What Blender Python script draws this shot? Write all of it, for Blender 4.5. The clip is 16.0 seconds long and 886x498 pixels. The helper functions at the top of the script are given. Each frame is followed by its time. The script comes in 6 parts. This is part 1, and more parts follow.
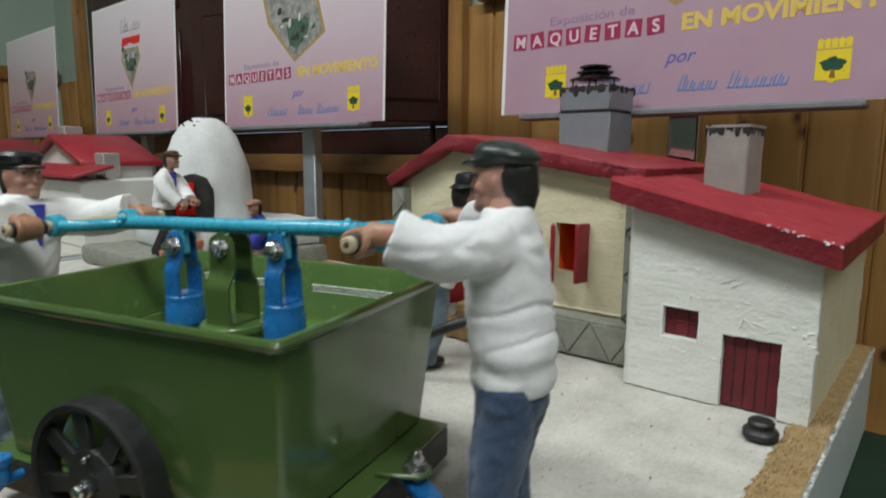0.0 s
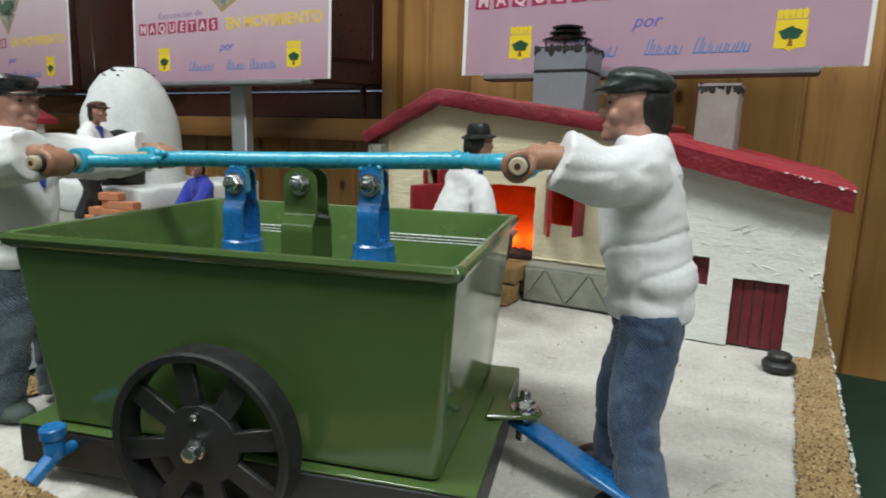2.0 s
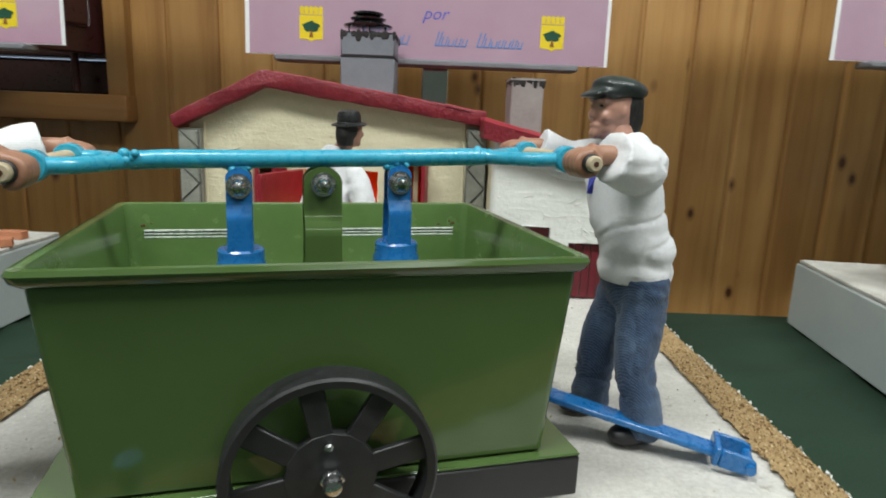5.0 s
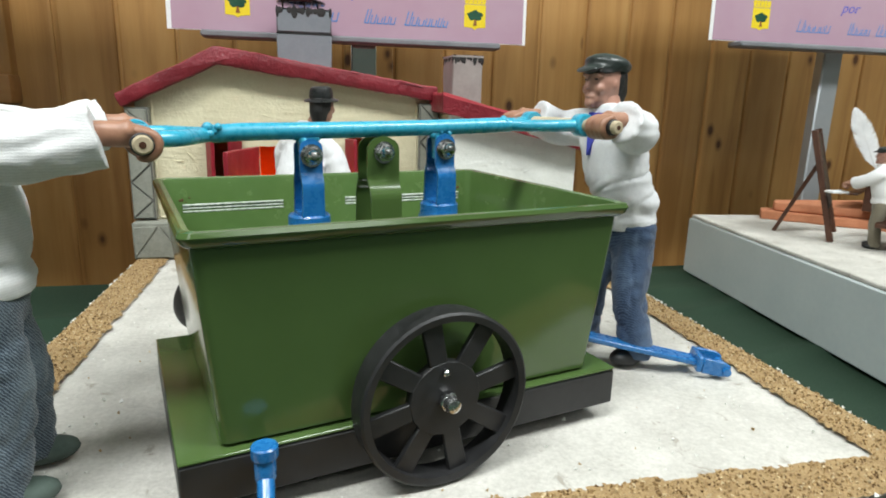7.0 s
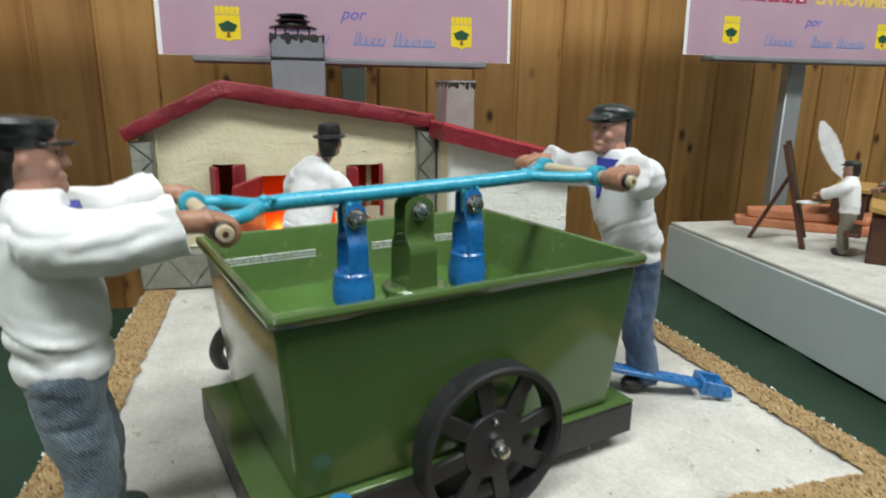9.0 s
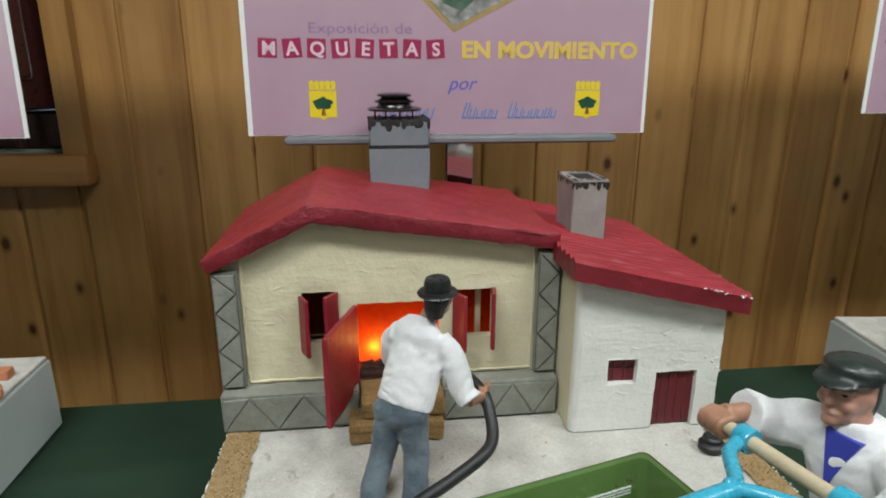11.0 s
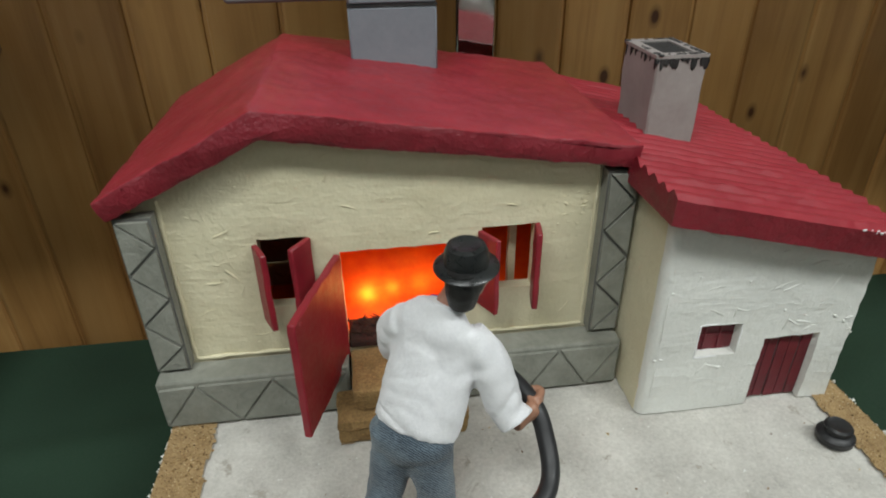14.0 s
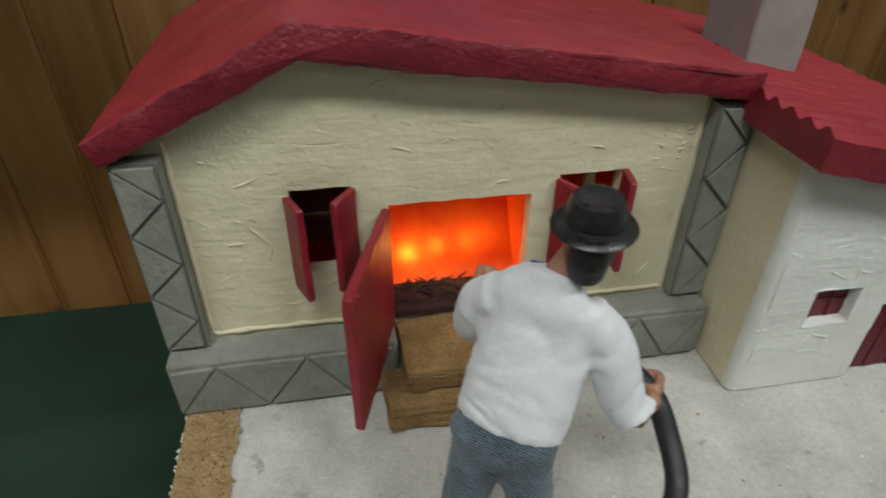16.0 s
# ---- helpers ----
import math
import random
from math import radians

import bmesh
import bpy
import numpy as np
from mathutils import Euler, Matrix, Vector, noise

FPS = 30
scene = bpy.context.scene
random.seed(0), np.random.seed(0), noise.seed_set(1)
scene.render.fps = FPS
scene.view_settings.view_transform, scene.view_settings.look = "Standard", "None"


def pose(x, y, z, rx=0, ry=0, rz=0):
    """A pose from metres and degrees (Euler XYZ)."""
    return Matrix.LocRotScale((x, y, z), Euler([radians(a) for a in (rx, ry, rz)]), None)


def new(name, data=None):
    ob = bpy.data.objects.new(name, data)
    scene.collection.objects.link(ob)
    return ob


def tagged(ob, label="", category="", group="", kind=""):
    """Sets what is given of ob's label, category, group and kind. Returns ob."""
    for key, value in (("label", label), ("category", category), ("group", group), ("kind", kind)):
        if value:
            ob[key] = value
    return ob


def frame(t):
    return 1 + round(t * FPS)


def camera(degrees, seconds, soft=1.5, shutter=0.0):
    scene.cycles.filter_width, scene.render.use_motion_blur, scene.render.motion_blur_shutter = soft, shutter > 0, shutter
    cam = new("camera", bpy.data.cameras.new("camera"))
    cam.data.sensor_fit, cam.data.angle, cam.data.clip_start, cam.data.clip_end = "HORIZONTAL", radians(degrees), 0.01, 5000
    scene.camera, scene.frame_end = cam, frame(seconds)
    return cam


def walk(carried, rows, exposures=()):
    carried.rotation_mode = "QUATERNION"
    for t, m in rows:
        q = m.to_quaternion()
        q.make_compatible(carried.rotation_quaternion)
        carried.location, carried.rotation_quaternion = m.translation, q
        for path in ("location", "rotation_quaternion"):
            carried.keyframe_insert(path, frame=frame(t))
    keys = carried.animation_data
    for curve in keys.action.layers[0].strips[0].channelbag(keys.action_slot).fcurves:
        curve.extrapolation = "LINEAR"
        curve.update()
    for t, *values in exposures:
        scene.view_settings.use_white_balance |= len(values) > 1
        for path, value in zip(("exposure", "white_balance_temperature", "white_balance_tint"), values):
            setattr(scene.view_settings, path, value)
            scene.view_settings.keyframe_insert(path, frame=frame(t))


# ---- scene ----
cam = camera(71.7, 16.0, soft=1.8, shutter=0.5)
METRES, EYE, TILT, LEAN, TURN = 0.87, 0.165, 0.0, 0.0, 40.0
ROWS = [
    (0.0, 0.0, 0.0, 0.0, 0.04, -8.75, -0.29),
    (0.5, -0.0504, 0.0027, -0.0194, -2.96, -10.48, -0.65),
    (1.0, -0.0943, 0.0204, -0.0239, -7.06, -11.52, -1.41),
    (1.5, -0.111, 0.0235, -0.0286, -9.12, -11.88, -1.78),
    (2.0, -0.1094, 0.0204, -0.0243, -10.72, -10.75, -1.5),
    (2.5, -0.1312, 0.0442, -0.0237, -16.23, -11.01, -1.53),
    (3.0, -0.1546, 0.0465, -0.0313, -21.81, -11.35, -1.73),
    (3.5, -0.1726, 0.0612, -0.0155, -25.12, -11.26, -2.29),
    (4.0, -0.1877, 0.0588, -0.0173, -27.04, -10.88, -2.15),
    (4.5, -0.2254, 0.0686, -0.0182, -33.83, -11.51, -2.2),
    (7.0, -0.3532, 0.1146, -0.0249, -52.08, -13.56, -1.51),
    (7.5, -0.3678, 0.1253, -0.0185, -54.48, -13.86, -1.6),
    (8.0, -0.3822, 0.1413, -0.0124, -55.76, -13.67, -1.65),
    (8.5, -0.4012, 0.1355, -0.0106, -56.06, -14.02, -1.45),
    (9.0, -0.3878, 0.1343, 0.0113, -55.35, -14.19, -0.72),
    (9.5, -0.3787, 0.1617, 0.0587, -51.2, -14.51, 0.6),
    (10.0, -0.348, 0.1922, 0.1198, -47.95, -12.77, 0.87),
    (12.5, -0.2194, 0.3246, 0.1433, -46.69, -25.23, -1.03),
    (13.0, -0.195, 0.3544, 0.1518, -47.68, -26.26, 1.02),
    (13.5, -0.1752, 0.3735, 0.1335, -47.07, -27.43, 0.82),
    (14.0, -0.1628, 0.3889, 0.1189, -47.91, -29.88, 0.53),
    (14.5, -0.1559, 0.4047, 0.1036, -48.86, -31.65, -0.06),
    (15.0, -0.1477, 0.4174, 0.0941, -49.18, -33.25, -0.64),
    (15.5, -0.1447, 0.4344, 0.088, -49.25, -34.22, -1.15),
    (16.0, -0.1514, 0.4671, 0.0865, -49.93, -34.65, -0.44),
]
EXPOSURES = [(0.0, -0.48), (1.5, -0.28), (4.5, -0.15), (7.0, 0.2), (8.5, 0.04), (9.5, -0.18), (12.5, -0.34), (14.5, -0.58), (16.0, -0.8)]
walk(cam, [(t, pose(0, 0, EYE, TILT, LEAN, TURN) @ pose(METRES * x, METRES * y, METRES * z, 90 + pitch, roll, yaw)) for t, x, y, z, yaw, pitch, roll in ROWS], EXPOSURES)

# ---- light: fluorescent ceiling lamps of an exhibition room ----
world = bpy.data.worlds.new("world")
scene.world = world
world.use_nodes = True
world.node_tree.nodes["Background"].inputs[0].default_value = (0.6, 0.65, 0.7, 1)
world.node_tree.nodes["Background"].inputs[1].default_value = 0.05
CEIL, FLOOR, TABLE = 1.75, -0.83, -0.079


def area_lamp(name, x, y, z, sx, sy, watts, colour):
    data = bpy.data.lights.new(name, "AREA")
    data.shape, data.size, data.size_y, data.energy, data.color = "RECTANGLE", sx, sy, watts, colour
    ob = new(name, data)
    ob.location = (x, y, z)
    return ob


LAMPS = [(-0.9, -0.46, 36.0), (0.8, -0.46, 36.0), (-0.9, -1.9, 4.5), (0.8, -1.9, 4.5)]
for lx, ly, lw in LAMPS:
    area_lamp("ceiling_lamp_light", lx, ly, CEIL - 0.075, 1.2, 0.28, lw, (0.95, 1.0, 0.99))


def point_lamp(name, p, watts, colour, radius):
    data = bpy.data.lights.new(name, "POINT")
    data.energy, data.color, data.shadow_soft_size = watts, colour, radius
    ob = new(name, data)
    ob.location = p
    return ob


for p, w in (((-0.331, 0.5075, 0.042), 0.0240), ((-0.314, 0.5095, 0.044), 0.0070), ((-0.296, 0.5075, 0.047), 0.0090), ((-0.285, 0.508, 0.050), 0.0040), ((-0.31, 0.490, 0.05), 0.010), ((-0.24, 0.500, 0.042), 0.0022)):
    point_lamp("fire_bulb_light", p, w, (1.0, 0.50, 0.12), 0.0025)


# ---- materials ----
class Nodes:
    def __init__(self, name):
        self.mat = bpy.data.materials.new(name)
        self.mat.use_nodes = True
        self.nt = self.mat.node_tree
        self.bsdf = self.nt.nodes["Principled BSDF"]

    def add(self, kind, **values):
        n = self.nt.nodes.new(kind)
        for k, v in values.items():
            n.inputs[k.replace("_", " ")].default_value = v
        return n

    def link(self, a, b):
        self.nt.links.new(a, b)

    def coord(self, scale=(1, 1, 1), rand=False):
        tc = self.add("ShaderNodeTexCoord")
        mp = self.add("ShaderNodeMapping")
        mp.inputs["Scale"].default_value = scale
        self.link(tc.outputs["Object"], mp.inputs["Vector"])
        if rand:
            oi = self.add("ShaderNodeObjectInfo")
            mul = self.add("ShaderNodeVectorMath")
            mul.operation = "SCALE"
            mul.inputs[0].default_value = (3.1, 5.7, 9.3)
            self.link(oi.outputs["Random"], mul.inputs["Scale"])
            self.link(mul.outputs[0], mp.inputs["Location"])
        return mp.outputs["Vector"]

    def noise(self, vec, scale, detail=4.0, rough=0.55, dist=0.0):
        n = self.add("ShaderNodeTexNoise", Scale=scale, Detail=detail, Roughness=rough, Distortion=dist)
        self.link(vec, n.inputs["Vector"])
        return n.outputs["Fac"]

    def ramp(self, fac, stops):
        r = self.add("ShaderNodeValToRGB")
        e = r.color_ramp.elements
        while len(e) < len(stops):
            e.new(0.5)
        for el, (p, c) in zip(e, stops):
            el.position, el.color = p, (*c, 1)
        self.link(fac, r.inputs["Fac"])
        return r.outputs["Color"]

    def mix(self, fac, a, b, mode="MIX"):
        m = self.add("ShaderNodeMixRGB")
        m.blend_type = mode
        for sock, v in zip(m.inputs, (fac, a, b)):
            if isinstance(v, (int, float)):
                sock.default_value = v
            elif isinstance(v, tuple):
                sock.default_value = (*v, 1)
            else:
                self.link(v, sock)
        return m.outputs["Color"]

    def bump(self, height, strength, distance, normal=None):
        b = self.add("ShaderNodeBump", Strength=strength, Distance=distance)
        self.link(height, b.inputs["Height"])
        if normal:
            self.link(normal, b.inputs["Normal"])
        self.link(b.outputs["Normal"], self.bsdf.inputs["Normal"])
        return b.outputs["Normal"]


def surface(name, lo, hi, rough=0.6, coarse=30, fine=250, bump=0.3, depth=0.0006, metal=0.0, coat=0.0, stain=None, stain_at=0.64, rand=False, sheen=0.0, rough_var=0.12, grain=0.4):
    """A painted or plain surface whose tone runs between two colours at two scales, with fine relief."""
    n = Nodes(name)
    v = n.coord(rand=rand)
    big, small = n.noise(v, coarse, 5), n.noise(v, fine, 6, 0.65)
    both = n.mix(grain, big, small)
    col = n.ramp(both, [(0.34, lo), (0.66, hi)])
    if stain:
        spots = n.ramp(n.noise(v, coarse * 2.3, 8, 0.7, 0.6), [(stain_at, (0, 0, 0)), (stain_at + 0.07, (1, 1, 1))])
        col = n.mix(spots, col, stain)
    n.link(col, n.bsdf.inputs["Base Color"])
    r = n.ramp(small, [(0.3, (max(rough - rough_var, 0.02),) * 3), (0.7, (min(rough + rough_var, 1),) * 3)])
    n.link(r, n.bsdf.inputs["Roughness"])
    n.bsdf.inputs["Metallic"].default_value = metal
    n.bsdf.inputs["Coat Weight"].default_value = coat
    n.bsdf.inputs["Coat Roughness"].default_value = 0.12
    n.bsdf.inputs["Sheen Weight"].default_value = sheen
    n.bump(both, bump, depth)
    return n.mat


def stucco(name, lo, hi):
    """Brushed plaster: long strokes, sharp little ridges where the trowel lifted, and fine pits."""
    n = Nodes(name)
    v = n.coord()
    w = n.coord((0.55, 0.55, 3.6))
    stroke = n.noise(w, 46, 5, 0.55, 0.9)
    ridge = n.ramp(n.noise(v, 34, 3, 0.5, 1.2), [(0.46, (0, 0, 0)), (0.5, (1, 1, 1)), (0.54, (0, 0, 0))])
    where = n.ramp(n.noise(v, 16, 2), [(0.5, (0, 0, 0)), (0.62, (1, 1, 1))])
    fine = n.noise(v, 420, 4, 0.6)
    height = n.mix(0.17, stroke, n.mix(1.0, ridge, where, "MULTIPLY"))
    n.link(n.ramp(n.mix(0.35, n.noise(v, 20, 4), fine), [(0.3, lo), (0.7, hi)]), n.bsdf.inputs["Base Color"])
    n.bsdf.inputs["Roughness"].default_value = 0.55
    first = n.bump(height, 0.42, 0.0015)
    n.bump(n.noise(v, 190, 4, 0.6), 0.65, 0.0011, n.bump(fine, 0.4, 0.0006, first))
    return n.mat


def plank_wood(name, lo, mid, hi, axis, rough=0.4, coat=0.25):
    """Varnished pine: long grain along one axis, broad tone bands, and dark knots."""
    n = Nodes(name)
    stretch = {"z": (1, 1, 0.06), "x": (0.06, 1, 1)}[axis]
    v = n.coord(stretch, rand=True)
    grain = n.noise(v, 34, 4, 0.5, 0.8)
    fine = n.noise(v, 420, 4, 0.6)
    n2 = n.coord((1, 1, 0.6) if axis == "z" else (0.6, 1, 1), rand=True)
    col = n.ramp(n.mix(0.16, grain, fine), [(0.26, lo), (0.5, mid), (0.76, hi)])
    patch = n.ramp(n.noise(n2, 9, 3), [(0.3, (0.84, 0.80, 0.74)), (0.7, (1.1, 1.1, 1.06))])
    col = n.mix(1.0, col, patch, "MULTIPLY")
    vor = n.add("ShaderNodeTexVoronoi", Scale=17.0)
    n.link(n2, vor.inputs["Vector"])
    knots = n.ramp(vor.outputs["Distance"], [(0.07, (1, 1, 1)), (0.10, (0.5, 0.5, 0.5)), (0.17, (0, 0, 0))])
    col = n.mix(knots, col, (0.085, 0.03, 0.012))
    tone = n.add("ShaderNodeObjectInfo")
    shift = n.ramp(tone.outputs["Random"], [(0.0, (0.76, 0.73, 0.70)), (1.0, (1.10, 1.10, 1.10))])
    col = n.mix(1.0, col, shift, "MULTIPLY")
    n.link(col, n.bsdf.inputs["Base Color"])
    n.bsdf.inputs["Roughness"].default_value = rough
    n.bsdf.inputs["Coat Weight"].default_value = coat
    n.bsdf.inputs["Coat Roughness"].default_value = 0.25
    n.bump(fine, 0.15, 0.0006)
    return n.mat


def cloth(name, lo, hi, weave, depth, rough=0.95, twill=False, fade=None, sheen=0.2, ribs=0.55):
    """Cloth: a weave that shows as relief and tone, worn patches, and a fuzzy rim."""
    n = Nodes(name)
    v = n.coord()
    w = n.add("ShaderNodeTexWave", Scale=weave, Distortion=4.0, Detail=3.0)
    w.inputs["Detail Scale"].default_value = 2.0
    w.bands_direction = "DIAGONAL" if twill else "Z"
    n.link(v, w.inputs["Vector"])
    fuzz = n.noise(v, 700, 6, 0.75)
    worn = n.noise(v, 45, 4)
    tone = n.mix(1 - ribs, w.outputs["Fac"], fuzz)
    col = n.ramp(n.mix(0.42, tone, worn), [(0.36, lo), (0.66, hi)])
    if fade:
        col = n.mix(n.ramp(worn, [(0.5, (0, 0, 0)), (0.72, (0.6, 0.6, 0.6))]), col, fade)
    n.link(col, n.bsdf.inputs["Base Color"])
    n.bsdf.inputs["Roughness"].default_value = rough
    n.bsdf.inputs["Sheen Weight"].default_value = sheen
    n.bump(tone, 0.5, depth)
    return n.mat


PINE = plank_wood("varnished_pine", (0.31, 0.150, 0.048), (0.47, 0.255, 0.088), (0.56, 0.335, 0.132), "z")
PINE_RAIL = plank_wood("varnished_pine_rail", (0.24, 0.11, 0.032), (0.42, 0.21, 0.075), (0.5, 0.28, 0.11), "x")
BROWN = surface("dark_red_brown_paint", (0.035, 0.009, 0.008), (0.06, 0.015, 0.013), 0.35, 12, 180, 0.2, coat=0.3)
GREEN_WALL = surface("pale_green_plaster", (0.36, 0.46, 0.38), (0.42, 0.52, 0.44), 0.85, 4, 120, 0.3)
# For the unseen walls: darkened so they bounce and reflect less light.
DIM_WALL = surface("grey_green_wall_dimmed", (0.155, 0.19, 0.17), (0.19, 0.225, 0.20), 0.85, 4, 120, 0.3)
CEILING_WHITE = surface("white_ceiling_paint", (0.7, 0.7, 0.67), (0.78, 0.78, 0.75), 0.9, 3, 90, 0.2)
FLOOR_TILE = surface("dark_grey_floor", (0.07, 0.065, 0.06), (0.11, 0.10, 0.09), 0.5, 5, 90, 0.2)
CLOTH_GREEN = surface("dark_green_cloth", (0.0058, 0.025, 0.011), (0.011, 0.037, 0.0175), 0.85, 9, 700, 0.5, 0.0004, sheen=0.0)
BOARD_WHITE = surface("pale_blue_grey_paint", (0.47, 0.53, 0.54), (0.55, 0.60, 0.60), 0.5, 14, 160, 0.25)
PLASTER_GROUND = surface("off_white_plaster_ground", (0.40, 0.385, 0.35), (0.66, 0.64, 0.59), 0.95, 26, 480, 0.9, 0.0017, stain=(0.36, 0.33, 0.285), stain_at=0.60, grain=0.46)
CORK = surface("tan_cork_crumbs", (0.235, 0.145, 0.06), (0.48, 0.335, 0.165), 0.95, 110, 800, 1.0, 0.0016, grain=0.6)


def crumb_mix(name):
    """Loose cork crumbs, each of its own tone from dark bark to pale chips."""
    n = Nodes(name)
    geo = n.add("ShaderNodeNewGeometry")
    n.link(n.ramp(geo.outputs["Random Per Island"], [(0.0, (0.09, 0.045, 0.016)), (0.3, (0.27, 0.165, 0.065)), (0.75, (0.46, 0.32, 0.15)), (1.0, (0.68, 0.56, 0.36))]), n.bsdf.inputs["Base Color"])
    n.bsdf.inputs["Roughness"].default_value = 0.95
    n.bump(n.noise(n.coord(), 900, 3), 0.4, 0.0004)
    return n.mat


CRUMB = crumb_mix("single_cork_crumb")
CREAM = stucco("cream_stucco", (0.62, 0.565, 0.38), (0.72, 0.67, 0.485))
WHITE_STUCCO = stucco("white_stucco", (0.64, 0.645, 0.605), (0.76, 0.765, 0.72))
STONE = surface("grey_painted_stone", (0.185, 0.190, 0.160), (0.295, 0.298, 0.255), 0.8, 70, 340, 1.0, 0.0022)
GROOVE = surface("dark_joint", (0.095, 0.096, 0.086), (0.15, 0.15, 0.138), 0.9, 60, 300, 0.4)
WINDOW_RED = surface("old_dark_red_paint", (0.085, 0.006, 0.012), (0.16, 0.012, 0.02), 0.5, 70, 320, 0.7, 0.001)
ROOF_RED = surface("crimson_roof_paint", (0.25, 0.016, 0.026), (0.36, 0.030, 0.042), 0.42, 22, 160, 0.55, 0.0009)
# Darker copy of the roof paint: the edges' shade put into the colour.
ROOF_RED_SHADED = surface("crimson_roof_edge_shaded", (0.15, 0.008, 0.015), (0.24, 0.015, 0.027), 0.45, 30, 140, 1.0, 0.0042, stain=(0.10, 0.006, 0.012), stain_at=0.68)
SHUTTER_RED = surface("red_shutter_paint", (0.20, 0.008, 0.018), (0.29, 0.016, 0.028), 0.45, 60, 300, 0.4, rand=True)
SLATE_GREY = surface("grey_chimney_paint", (0.17, 0.195, 0.22), (0.22, 0.245, 0.27), 0.5, 30, 260, 0.3, 0.0005)
WARM_GREY = surface("warm_grey_chimney", (0.27, 0.24, 0.225), (0.36, 0.33, 0.31), 0.7, 40, 260, 0.5, 0.0008)
SOOT = surface("black_soot", (0.008, 0.008, 0.008), (0.035, 0.035, 0.033), 0.8, 90, 500, 0.9, 0.0014)
RED_INSIDE = surface("red_orange_inside", (0.80, 0.085, 0.010), (0.92, 0.20, 0.025), 0.85, 40, 220, 0.5, 0.001)
BLACK_EARTH = surface("charred_straw", (0.01, 0.004, 0.003), (0.05, 0.018, 0.012), 0.9, 90, 500, 1.0, 0.002)
STRAW = surface("packed_straw", (0.15, 0.085, 0.028), (0.44, 0.275, 0.11), 0.95, 60, 620, 1.0, 0.0022, grain=0.6)
CART_GREEN = surface("gloss_green_enamel", (0.060, 0.106, 0.030), (0.068, 0.118, 0.035), 0.13, 7, 60, 0.03, 0.0004, coat=0.15, rough_var=0.03)
# Lighter copy of the cart green: the tank's inner light put into colour.
TANK_GREEN_LIT = surface("wet_green_enamel_lit", (0.075, 0.142, 0.038), (0.105, 0.18, 0.055), 0.24, 12, 90, 0.06, 0.0004, coat=0.3, stain=(0.14, 0.085, 0.03), stain_at=0.74, rough_var=0.06)
BLACK_METAL = surface("satin_black_paint", (0.011, 0.011, 0.012), (0.022, 0.022, 0.023), 0.45, 40, 260, 0.4, 0.0006)
LIGHT_BLUE = surface("sky_blue_enamel", (0.025, 0.30, 0.45), (0.045, 0.40, 0.56), 0.3, 60, 320, 0.45, 0.0009, coat=0.4)
DEEP_BLUE = surface("blue_enamel", (0.008, 0.11, 0.33), (0.016, 0.16, 0.42), 0.3, 50, 300, 0.3, 0.0006, coat=0.4)
STEEL = surface("bright_steel", (0.55, 0.55, 0.56), (0.72, 0.72, 0.72), 0.22, 60, 400, 0.15, 0.0003, metal=1.0)
BARE_WIRE = surface("scratched_bare_wire", (0.45, 0.50, 0.44), (0.66, 0.70, 0.64), 0.3, 60, 400, 0.15, 0.0003, metal=0.3)
RUST = surface("dark_rust", (0.035, 0.012, 0.005), (0.11, 0.04, 0.015), 0.9, 90, 500, 0.6, 0.0006)
POLE_METAL = surface("grey_aluminium", (0.34, 0.36, 0.38), (0.42, 0.44, 0.46), 0.45, 20, 300, 0.1, metal=0.6)
MIRROR_METAL = surface("polished_steel", (0.55, 0.53, 0.52), (0.62, 0.60, 0.58), 0.06, 20, 200, 0.02, metal=1.0, rough_var=0.02)
TRAY_GREY = surface("grey_plastic_tray", (0.17, 0.175, 0.19), (0.23, 0.235, 0.25), 0.5, 40, 300, 0.1)
DOWEL = surface("bare_beech_dowel", (0.42, 0.34, 0.22), (0.58, 0.49, 0.34), 0.7, 70, 420, 0.3)
RUBBER = surface("black_rubber", (0.012, 0.012, 0.013), (0.024, 0.024, 0.026), 0.5, 50, 400, 0.25)
GLOSS_BLACK = surface("gloss_black_plastic", (0.006, 0.006, 0.006), (0.012, 0.012, 0.012), 0.2, 50, 300, 0.15, coat=0.3)
WOOL = cloth("white_knit_wool", (0.70, 0.70, 0.70), (0.84, 0.84, 0.84), 330, 0.00028, ribs=0.25)
FLEECE = cloth("white_brushed_fleece", (0.70, 0.70, 0.72), (0.89, 0.89, 0.90), 620, 0.0013, ribs=0.22, sheen=0.35)
DENIM = cloth("blue_denim", (0.016, 0.036, 0.085), (0.075, 0.120, 0.20), 430, 0.0006, twill=True, ribs=0.4, fade=(0.12, 0.175, 0.26))
DENIM_GREY = cloth("grey_blue_denim", (0.015, 0.029, 0.048), (0.17, 0.215, 0.25), 400, 0.0010, twill=True, ribs=0.42, fade=(0.15, 0.20, 0.23))
KHAKI = cloth("khaki_cloth", (0.16, 0.14, 0.10), (0.25, 0.22, 0.16), 420, 0.0004)
BLUE_CLOTH = cloth("royal_blue_cloth", (0.02, 0.03, 0.30), (0.04, 0.055, 0.42), 420, 0.0004)
BOOT = surface("grey_green_canvas", (0.05, 0.075, 0.062), (0.10, 0.13, 0.115), 0.9, 60, 500, 0.6)
SKIN = surface("flesh_plastic", (0.36, 0.18, 0.128), (0.44, 0.235, 0.175), 0.42, 60, 300, 0.15)
BROWN_SKIN = surface("brown_leathery_plastic", (0.28, 0.135, 0.08), (0.41, 0.215, 0.14), 0.45, 80, 350, 0.4)
